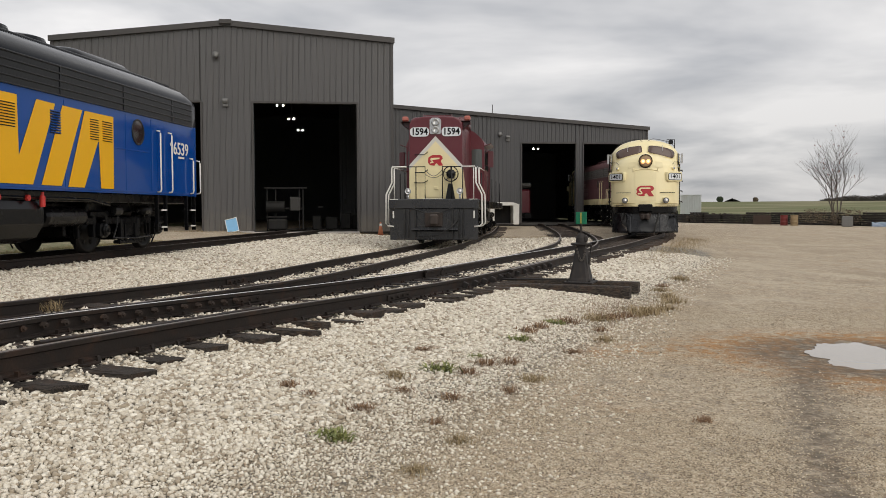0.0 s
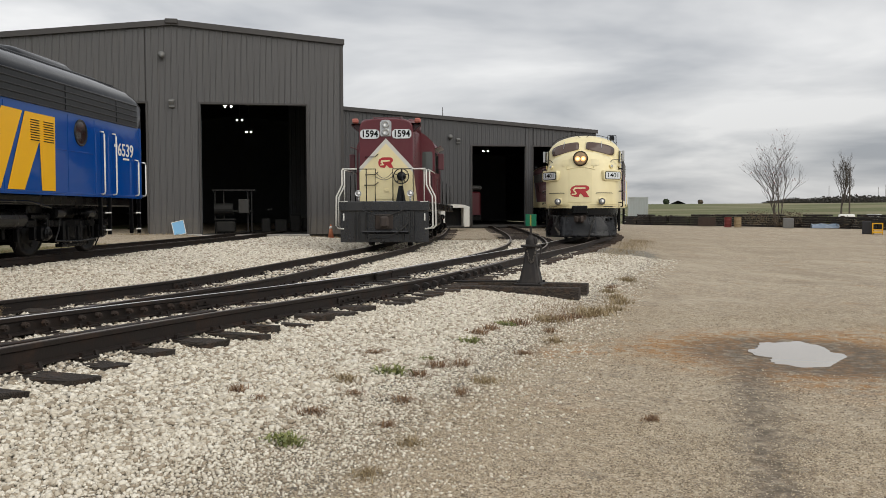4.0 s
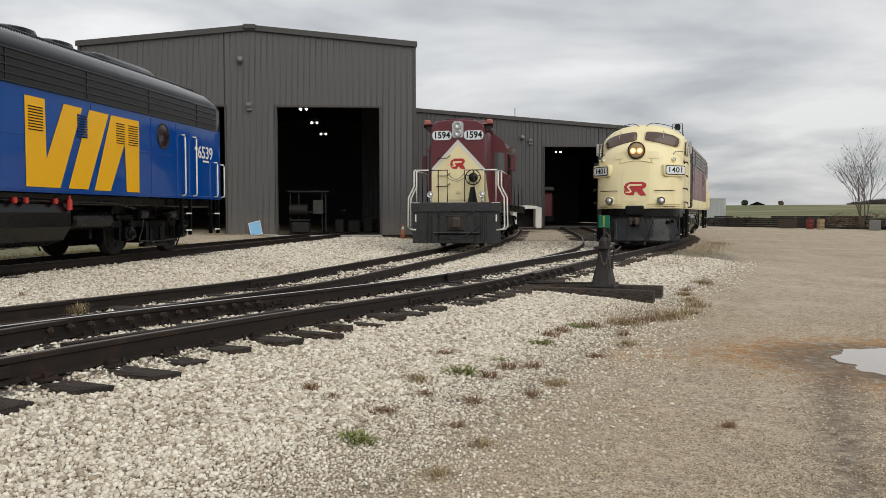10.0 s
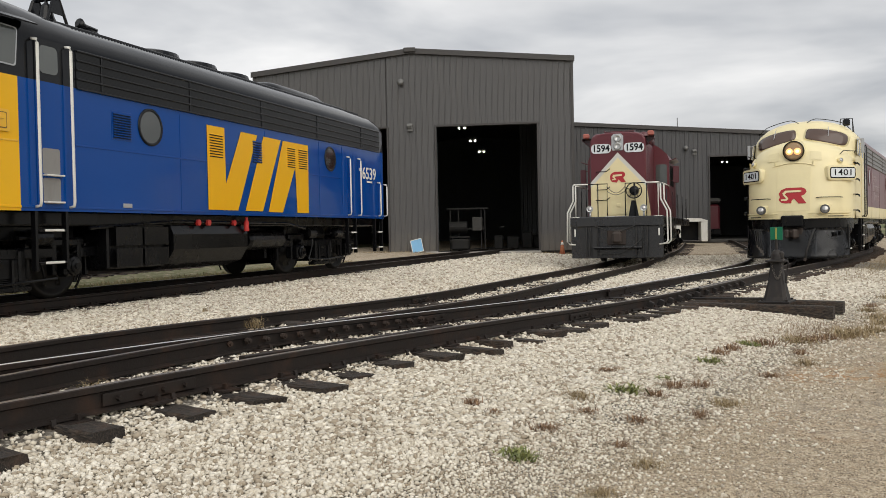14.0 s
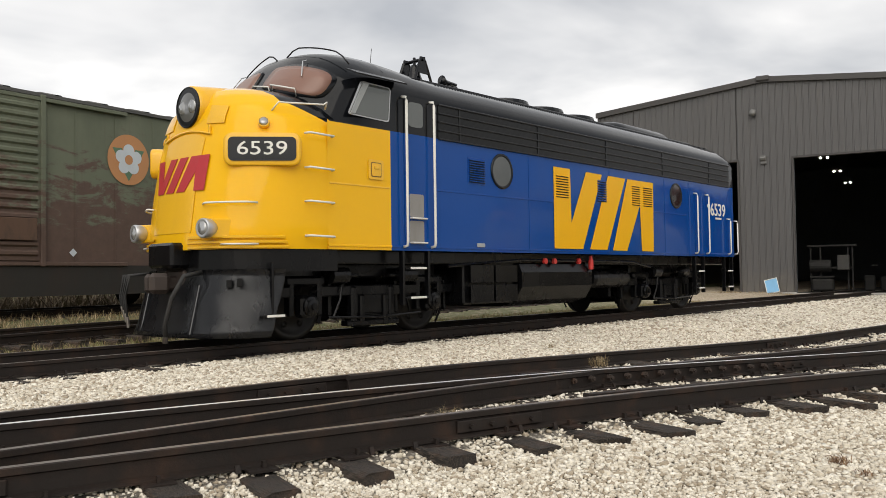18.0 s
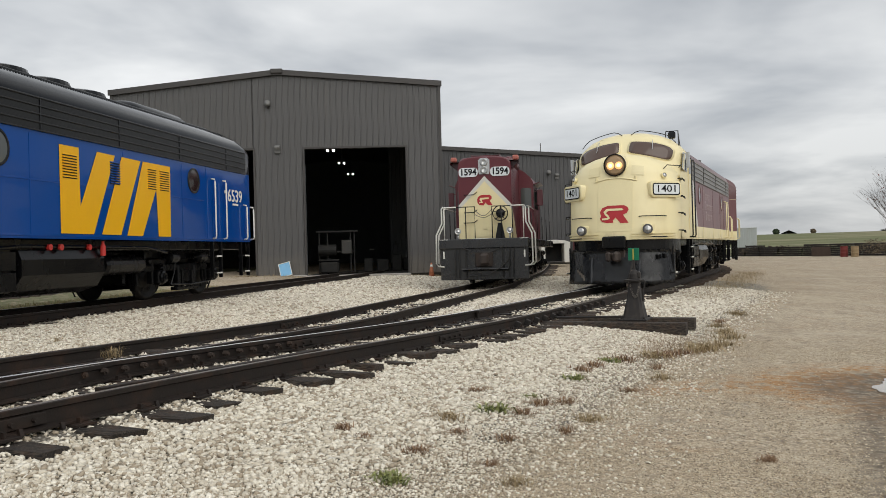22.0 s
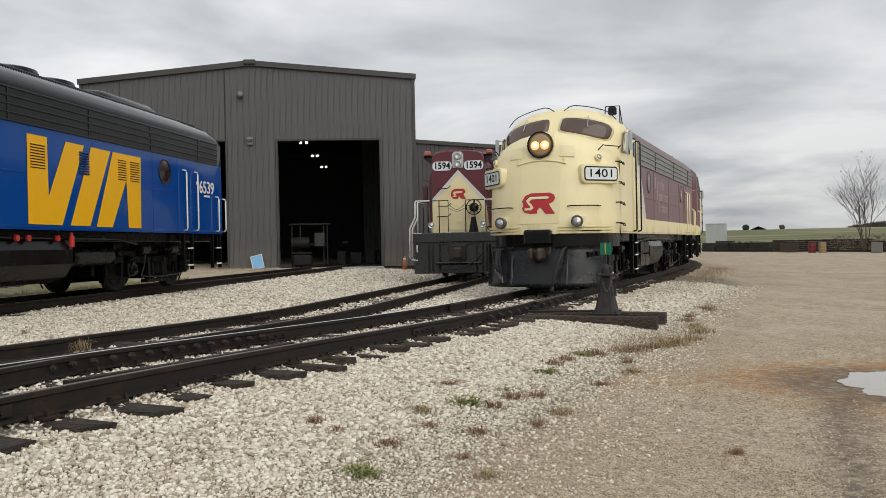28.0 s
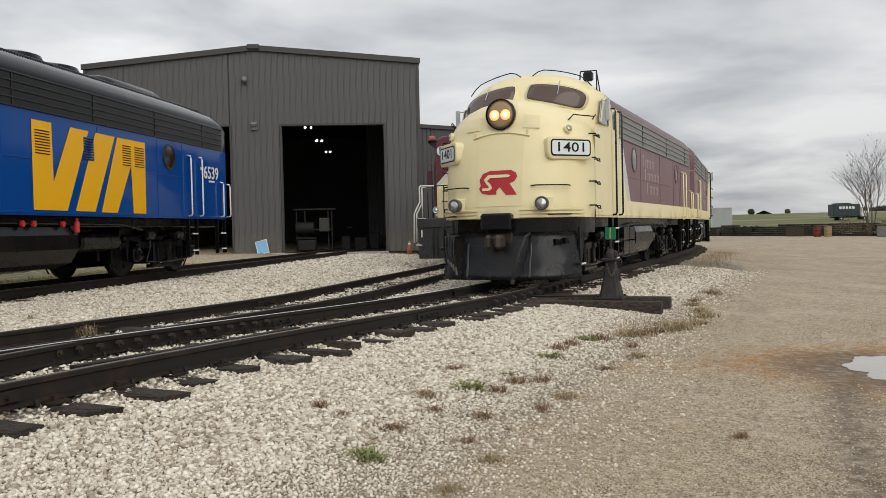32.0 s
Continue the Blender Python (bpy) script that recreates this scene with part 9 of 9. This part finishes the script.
TUFTS = [mesh_of(tuft(21, 90, 0.06, 0.03, 1.5, 0.005), "weed", M_WEED), mesh_of(tuft(22, 90, 0.09, 0.035, 1.5, 0.0025), "weed", M_REDWEED), mesh_of(tuft(23, 80, 0.22, 0.06, 1.3, 0.0028), "dry_grass", M_STRAW),
         mesh_of(tuft(24, 110, 0.07, 0.045, 1.8, 0.003), "weed", M_REDWEED), mesh_of(tuft(25, 150, 0.10, 0.07, 1.5, 0.003), "dry_grass", M_STRAW)]


def plant(kind, x, y, k=1.0, dz=0.0):
    ob = new(("weed", "weed", "dry_grass_tuft", "weed", "dry_grass_tuft")[kind], TUFTS[kind])
    ob.matrix_world = Matrix.Translation((x, y, gh(x, y) + 0.01 + dz)) @ Matrix.Rotation(x * 37.0, 4, "Z") @ Matrix.Scale(k, 4)
    tagged(ob, ("low green weed growing in the crushed stone", "thin reddish brown weed in the crushed stone", "tuft of tall dry straw beside the rail", "sprawling reddish weed in the crushed stone", "low tuft of dry straw in the gravel")[kind], "weed", "weeds in the yard")


for kind, x, y, k in ((0, -0.66, 4.93, 1.2), (0, -0.04, 7.05, 1.5), (0, 0.8, 9.0, 1.3), (1, 0.37, 7.43, 1.1), (1, 0.2, 7.0, 0.9), (3, 0.05, 6.08, 0.8), (3, -0.55, 5.6, 0.8), (1, -1.13, 6.1, 0.8), (4, -0.39, 6.64, 0.7), (1, 0.62, 7.6, 1.0),
                      (4, 2.1, 11.35, 1.3), (3, 1.6, 10.8, 1.6), (4, 2.95, 12.3, 1.7), (0, 1.39, 10.6, 1.4), (3, 2.3, 11.6, 1.6), (4, 3.06, 12.7, 1.5), (3, 2.6, 12.0, 1.4), (4, 3.5, 13.2, 1.3), (1, 1.15, 10.0, 1.3), (3, 0.95, 9.6, 1.2),
                      (3, 1.7, 5.47, 0.5), (1, 1.73, 5.5, 0.4), (4, 4.3, 16.6, 1.2), (3, 4.58, 17.6, 1.3), (4, 5.4, 19.4, 1.5), (4, 0.1, 5.0, 0.5), (1, -0.05, 5.4, 0.6), (4, -0.15, 4.4, 0.5), (1, 0.5, 6.4, 0.7), (4, 0.75, 6.9, 0.7),
                      (1, -0.95, 5.9, 0.6), (3, -0.2, 7.9, 0.9), (4, 1.8, 9.3, 0.8), (3, 1.3, 8.4, 0.8), (0, 0.3, 7.8, 0.8), (1, 1.9, 10.2, 1.0), (3, -0.3, 6.2, 0.7), (4, 3.9, 14.4, 1.4), (4, 4.1, 15.4, 1.3)):
    plant(kind, x, y, k * 1.3)
for x, y, k in ((-4.75, 10.15, 1.0), (-4.1, 7.3, 0.8), (-3.75, 5.35, 0.7), (-6.35, 11.9, 0.6)):
    plant(2, x, y, k, 0.04)
rng = random.Random(31)
bm = bmesh.new()


def grass_patch(bm, n, spot, h, width):
    for _ in range(n):
        x, y = spot()
        a = Vector((x, y, gh(x, y) - 0.01))
        w = rng.uniform(0, 2 * math.pi)
        d = Vector((math.cos(w), math.sin(w), 0))
        s = Vector((-d.y, d.x, 0)) * width
        hh = h * rng.uniform(0.3, 1.0)
        b = a + d * hh * rng.uniform(0.1, 1.3) + Vector((0, 0, hh * rng.uniform(0.5, 1.0)))
        v = [bm.verts.new(q) for q in (a - s, a + s, b)]
        bm.faces.new(v)


def behind_parked():
    k, o = rng.uniform(-8, 22), rng.uniform(-1.9, -3.2)
    q = V_AXLE + V_BACK * k + V_SIDE * o
    return q.x, q.y


def far_behind():
    k, o = rng.uniform(-10, 24), rng.uniform(-5.8, -9.0)
    q = V_AXLE + V_BACK * k + V_SIDE * o
    return q.x, q.y


def behind_boxcar():
    k, o = rng.uniform(-14, 40), rng.uniform(-12.6, -15.5)
    q = V_AXLE + V_BACK * k + V_SIDE * o
    return q.x, q.y


grass_patch(bm, 26000, behind_boxcar, 1.15, 0.022)
solo("dry_tall_weeds", bm, M_SCRUB, "tall dry brown weeds behind the boxcar", "weeds", kind="stuff")
bm = bmesh.new()
grass_patch(bm, 15000, behind_parked, 0.16, 0.006)
solo("green_grass", bm, M_WEED, "short green grass between the tracks", "grass", kind="stuff")
bm = bmesh.new()
grass_patch(bm, 14000, behind_parked, 0.20, 0.006)
grass_patch(bm, 16000, far_behind, 0.26, 0.008)


def by_main():
    k = rng.uniform(0, 1)
    p, d, r = along(PTS_M, 24 + 20 * k)
    q = p + r * (2.2 + rng.gauss(0, 0.35)) + d * rng.uniform(-0.5, 0.5)
    return q.x, q.y


def by_edge():
    p, d, r = along(PTS_M, rng.uniform(3, 19))
    q = p + r * min(3.6, max(1.6, rng.gauss(2.8, 0.45)))
    return q.x, q.y


def by_stand():
    p, d, r = along(PTS_M, 14.2)
    q = p + r * (3.2 + rng.gauss(0, 0.28)) + d * rng.gauss(0, 1.2)
    return q.x, q.y


def by_rails():
    p, d, r = along(rng.choice((PTS_D, PTS_S)), rng.uniform(24, 42))
    q = p + r * rng.gauss(-1.9, 0.4)
    return q.x, q.y


def by_wall():
    q = BL(rng.uniform(-9, 10), D1 - rng.uniform(0.2, 1.0), 0)
    return q.x, q.y


grass_patch(bm, 2600, by_main, 0.20, 0.007)
grass_patch(bm, 900, by_stand, 0.10, 0.004)
grass_patch(bm, 1300, by_rails, 0.18, 0.009)
grass_patch(bm, 1500, by_wall, 0.16, 0.012)
solo("dry_grass", bm, M_STRAW, "dry pale grass along the tracks", "grass", kind="stuff")


bm = bmesh.new()
grass_patch(bm, 2200, by_edge, 0.05, 0.003)
grass_patch(bm, 3600, by_stand, 0.08, 0.004)
solo("brown_weeds", bm, M_REDWEED, "low reddish brown weeds at the edge of the crushed stone", "weeds", kind="stuff")


# ---- crushed stone and gravel ----
def stone_material(name, c1, c2, c3):
    n = Nodes(name)
    f = n.noise(45, 4, 0.6)
    k = n.island()
    col = n.mix(n.ramp(k, 0.0, 1.0), c1, c2)
    col = n.mix(n.ramp(k, 0.76, 0.80), col, c3)
    col = n.mix(n.math("MULTIPLY", f, 0.45), col, shade(c1, 0.7))
    n.bump(f, 0.5, 0.004)
    return n.done(col, 0.88)


M_STONE = stone_material("crushed_limestone", (0.60, 0.535, 0.43), (1.0, 0.955, 0.84), (0.36, 0.295, 0.215))
M_PEBBLE = stone_material("tan_gravel", (0.33, 0.255, 0.165), (0.82, 0.715, 0.545), (0.14, 0.106, 0.072))


def np_line(pts):
    return np.array([(p.x, p.y) for p in near_line(pts)])


def np_lateral(line, xy):
    a, b = line[:-1], line[1:]
    d = b - a
    rel = xy[:, None, :] - a[None]
    t = np.clip((rel * d[None]).sum(-1) / (d * d).sum(-1)[None], 0, 1)
    off = rel - t[..., None] * d[None]
    dist = np.hypot(off[..., 0], off[..., 1])
    i = dist.argmin(1)
    n = np.arange(len(xy))
    sign = np.sign(rel[n, i, 0] * d[i, 1] - rel[n, i, 1] * d[i, 0])
    return dist[n, i] * sign


NL_M, NL_S, NL_V = np_line(PTS_M), np_line(PTS_S), np_line(PTS_V)


def templates(seed, count):
    """Angular stones: blocks with pushed corners."""
    rg = np.random.RandomState(seed)
    v = np.array([tuple(q * 1.5) for q in CUBE_V])
    f = np.array([t for a, b, c, d in CUBE_F for t in ((a, b, c), (a, c, d))])
    out = []
    for _ in range(count):
        k = v + rg.uniform(-0.45, 0.45, v.shape)
        k[:, :2] *= np.where(k[:, 2:] > 0, rg.uniform(0.55, 0.9), 1.0)
        out.append(k * rg.uniform((0.85, 0.62, 0.42), (1.25, 0.95, 0.72)))
    return out, f


def pebbles(seed, count):
    """Small half-buried pebbles: a five-sided foot that rises to a blunt tip."""
    rg = np.random.RandomState(seed)
    f = np.array([(k, (k + 1) % 5, 5) for k in range(5)])
    out = []
    for _ in range(count):
        w = np.arange(5) * 2 * np.pi / 5 + rg.uniform(-0.4, 0.4, 5)
        r = rg.uniform(0.6, 1.1, 5)
        v = np.stack((np.cos(w) * r * rg.uniform(0.9, 1.4), np.sin(w) * r, rg.uniform(-0.5, -0.1, 5)), -1)
        out.append(np.vstack((v, (rg.uniform(-0.4, 0.4), rg.uniform(-0.3, 0.3), rg.uniform(0.35, 0.75)))))
    return out, f


def scatter(name, label, xy, z, size, mat, seed):
    """Every stone a small closed form, joined into one object."""
    rg = np.random.RandomState(seed)
    temps, faces = templates(seed, 16) if mat is M_STONE else pebbles(seed, 16)
    n = len(xy)
    ang = rg.uniform(-1, 1, (n, 3)) * (np.pi, 0.42, 0.42)
    c, s = np.cos(ang), np.sin(ang)
    T = np.array(temps)[rg.randint(0, 16, n)] * size[:, None, None]
    x, y, zz = T[..., 0], T[..., 1], T[..., 2]
    y, zz = y * c[:, 1:2] - zz * s[:, 1:2], y * s[:, 1:2] + zz * c[:, 1:2]
    x, zz = x * c[:, 2:3] - zz * s[:, 2:3], x * s[:, 2:3] + zz * c[:, 2:3]
    x, y = x * c[:, :1] - y * s[:, :1], x * s[:, :1] + y * c[:, :1]
    V = np.stack((x + xy[:, :1], y + xy[:, 1:], zz + z[:, None]), -1).reshape(-1, 3)
    F = (faces[None] + (np.arange(n) * len(temps[0]))[:, None, None]).reshape(-1, 3)
    me = bpy.data.meshes.new(name)
    me.vertices.add(len(V))
    me.vertices.foreach_set("co", V.astype(np.float32).ravel())
    me.loops.add(F.size)
    me.loops.foreach_set("vertex_index", F.astype(np.int32).ravel())
    me.polygons.add(len(F))
    me.polygons.foreach_set("loop_start", np.arange(0, F.size, 3, dtype=np.int32))
    me.update(calc_edges=True)
    me.materials.append(mat)
    return tagged(new(name, me), label, "stones", kind="stuff")


def heights(xy):
    """Ground height for many places, from the ground's own mesh."""
    i = np.clip(np.searchsorted(GX, xy[:, 0]) - 1, 0, len(GX) - 2)
    j = np.clip(np.searchsorted(GY, xy[:, 1]) - 1, 0, len(GY) - 2)
    u = (xy[:, 0] - GX[i]) / (GX[i + 1] - GX[i])
    v = (xy[:, 1] - GY[j]) / (GY[j + 1] - GY[j])
    return GZ[j, i] * (1 - u) * (1 - v) + GZ[j, i + 1] * u * (1 - v) + GZ[j + 1, i] * (1 - u) * v + GZ[j + 1, i + 1] * u * v


GCO = np.empty(len(ground.data.vertices) * 3, dtype=np.float32)
ground.data.vertices.foreach_get("co", GCO)
GCO = GCO.reshape(-1, 3)
GX, GY = np.unique(GCO[:, 0]), np.unique(GCO[:, 1])
GZ = GCO[:, 2].reshape(len(GY), len(GX))


def stones(seed, cell, r0, r1, az0, az1, keep, smin, smax, name, label, mat, dz, share=1.0):
    """Stones on a shaken grid of the given cell, over a ring of the yard."""
    rg = np.random.RandomState(seed)
    n = int(2 * r1 / cell)
    g = np.stack(np.meshgrid(np.arange(n), np.arange(n)), -1).reshape(-1, 2) * cell - r1
    r, a = np.hypot(g[:, 0], g[:, 1]), np.degrees(np.arctan2(-g[:, 0], g[:, 1]))
    g = g[(r >= r0) & (r < r1) & (a > az0) & (a < az1)]
    xy = g + rg.uniform(-0.5, 0.5, g.shape) * cell
    xy = xy[rg.uniform(0, 1, len(xy)) < share]
    xy = xy[keep(xy, rg)]
    z = heights(xy)
    size = rg.uniform(0, 1, len(xy)) ** 1.3 * (smax - smin) + smin
    size *= np.clip((4.2 - np_lateral(NL_M, xy)) / 1.4, 0.6, 1.0) if mat is M_STONE else 1.0
    return scatter(name, label, xy, z + (dz + rg.uniform(-0.25, 0.3, len(xy))) * size, size, mat, seed)


def white_zone(xy, rg):
    em, es, ev = np_lateral(NL_M, xy), np_lateral(NL_S, xy), np_lateral(NL_V, xy)
    j = rg.uniform(0, 1, len(xy))
    right = (em > 1.35) & (em < 3.75 - 0.3 * np.clip((xy[:, 1] - 6) / 6, 0, 1) + 1.1 * (j - 0.5) * 2 * j)
    mid = (ev > 1.0) & (es < -0.9) & (em < 0)
    tracks = ((np.abs(em) <= 0.95) | (np.abs(es) <= 0.9)) & (j < 0.34) | (em > 0.95) & (em <= 1.35) & (j < 0.85)
    between = (em < -0.95) & (es > 0.95)
    clear = (xy[:, 1] < np.where(em < 0, 41.5, 30))
    pd = np.hypot((xy[:, 0] - 4.1) / 0.7, (xy[:, 1] - 8.2) / 1.1) > 1
    return (right | mid | tracks | between) & clear & pd


def patchy(xy, scale, seed):
    """Smooth random patches between 0 and 1: a few crossing waves."""
    rg = np.random.RandomState(seed)
    v = np.zeros(len(xy))
    for k in range(9):
        w, f, p = rg.uniform(0, np.pi), scale * rg.uniform(0.5, 2.2), rg.uniform(0, 6.3)
        v += np.sin((xy[:, 0] * np.cos(w) + xy[:, 1] * np.sin(w)) * f + p)
    return np.clip(0.5 + v / 7.0, 0, 1)


def road_zone(xy, rg):
    em = np_lateral(NL_M, xy)
    j = rg.uniform(0, 1, len(xy))
    pd = np.hypot((xy[:, 0] - 4.1) / 1.15, (xy[:, 1] - 8.25) / 1.5)
    far = np.hypot(xy[:, 0], xy[:, 1])
    wheel = np.exp(-((xy[:, 0] - (1.86 + 0.385 * (xy[:, 1] - 3.96))) / 0.20) ** 2) * (xy[:, 1] < 7.5)
    share = np.clip((em - 2.2) / 1.0, 0.2, 1) * np.clip((18 - far) / 8, 0.15, 1)
    share *= 0.45 + 0.55 * patchy(xy, 2.2, 5) * (0.5 + patchy(xy, 7.0, 6))
    share *= 1 - 0.6 * np.exp(-((xy[:, 1] - 8.0 - 0.32 * xy[:, 0]) / 0.45) ** 2)
    share *= 1 - 0.65 * np.exp(-((xy[:, 0] - 5.0) / 1.5) ** 2 - ((xy[:, 1] - 6.9) / 1.5) ** 2)
    share *= np.clip((pd - 0.75) / 0.9, 0.0, 1) * (1 - 0.8 * wheel)
    return (em > 2.2) & (j < share)


LAB = "pale angular crushed limestone lying in the yard"
stones(41, 0.0215, 2.3, 5.2, -18, 64, white_zone, 0.0105, 0.0235, "crushed_stone", LAB, M_STONE, 0.30)
stones(42, 0.0265, 5.2, 9.0, -28, 64, white_zone, 0.013, 0.027, "crushed_stone", LAB, M_STONE, 0.30)
stones(43, 0.036, 9.0, 18.0, -28, 64, white_zone, 0.019, 0.035, "crushed_stone", LAB, M_STONE, 0.28)
stones(44, 0.060, 18.0, 30.0, -28, 40, white_zone, 0.032, 0.053, "crushed_stone", LAB, M_STONE, 0.22)
stones(48, 0.045, 1.6, 12.0, 64, 150, white_zone, 0.022, 0.040, "crushed_stone", LAB, M_STONE, 0.28)
stones(47, 0.095, 30.0, 43.0, -10, 24, white_zone, 0.045, 0.075, "crushed_stone", LAB, M_STONE, 0.15)
stones(45, 0.0108, 2.2, 6.0, -32, 20, road_zone, 0.003, 0.0078, "loose_gravel", "small tan gravel lying on the driveway", M_PEBBLE, 0.2)
stones(46, 0.019, 6.0, 15.0, -32, 0, road_zone, 0.004, 0.0105, "loose_gravel", "small tan gravel lying on the driveway", M_PEBBLE, 0.2)


# ---- what moves ----
def on_track(pts, d):
    """Point at length d along a line of points."""
    acc = 0.0
    for a, b in zip(pts, pts[1:]):
        n = (b - a).length
        if acc + n >= d:
            return a + (b - a) * ((d - acc) / n)
        acc += n
    return pts[-1]


def length_at(pts, x, y):
    """Length along the line to its point nearest to (x, y)."""
    best, acc = (1e9, 0.0), 0.0
    for a, b in zip(pts, pts[1:]):
        d = b - a
        t = max(0.0, min(1.0, ((x - a.x) * d.x + (y - a.y) * d.y) / d.length_squared))
        q = a + d * t
        r = math.hypot(x - q.x, y - q.y)
        if r < best[0]:
            best = (r, acc + d.length * t)
        acc += d.length
    return best[1]


# the lead axle's place time by time
LEAD = [(0.0, 9.90, 41.4), (2.0, 9.15, 39.3), (4.5, 8.4, 37.0), (6.0, 7.92, 35.64), (8.0, 7.35, 34.1), (10.0, 6.90, 32.65), (12.0, 6.30, 31.1), (13.0, 5.98, 30.38), (15.5, 5.42, 28.9),
        (19.0, 4.62, 27.12), (21.0, 4.20, 26.14), (23.0, 3.76, 25.1), (25.0, 3.20, 23.79), (27.5, 2.48, 21.92), (28.0, 2.33, 21.52), (29.0, 2.00, 20.75), (30.0, 1.74, 20.05), (31.0, 1.48, 19.35), (32.0, 1.20, 18.69)]


def train_pose(d, back_to_front=False):
    """Pose of a cab unit whose leading axle (or, turned round, trailing axle) is at length d."""
    a, b = on_track(PTS_M, d), on_track(PTS_M, d + 13.106)
    if back_to_front:
        a, b = b, a
    yaw = math.degrees(math.atan2(-(b.x - a.x), b.y - a.y))
    m = loco_pose(a.x, a.y, 0, yaw)
    za, zb = rail_level(a.x, a.y), rail_level(b.x, b.y)
    m.translation.z = za
    return m @ Matrix.Rotation(-math.atan2(zb - za, 13.106), 4, "Y")


def motions():
    ds = [(t, length_at(PTS_M, x, y)) for t, x, y in LEAD]
    walk(lead, [(t, train_pose(d)) for t, d in ds])
    walk(mate, [(t, train_pose(d + 17.9, True)) for t, d in ds])
    # wheels roll with the way made
    rows = []
    n = 64
    for k in range(n + 1):
        t = 32.0 * k / n
        for (t0, d0), (t1, d1) in zip(ds, ds[1:]):
            if t0 <= t <= t1:
                rows.append((t, (d0 + (d1 - d0) * (t - t0) / (t1 - t0) - ds[0][1]) / 0.508))
                break
    for group, sgn in ((lead_wheels, 1), (mate_wheels, -1)):
        for w in group:
            at = Matrix.Translation(w.location)
            walk(w, [(t, at @ Matrix.Rotation(sgn * a, 4, "Y")) for t, a in rows])
    walk(truck, [(t, pose(*TRUCK_AT(t), 0, 0, TRUCK_YAW)) for t in (0.0, 8.0, 16.0, 24.0, 28.0, 29.0, 30.0, 31.0, 32.0)])


motions()
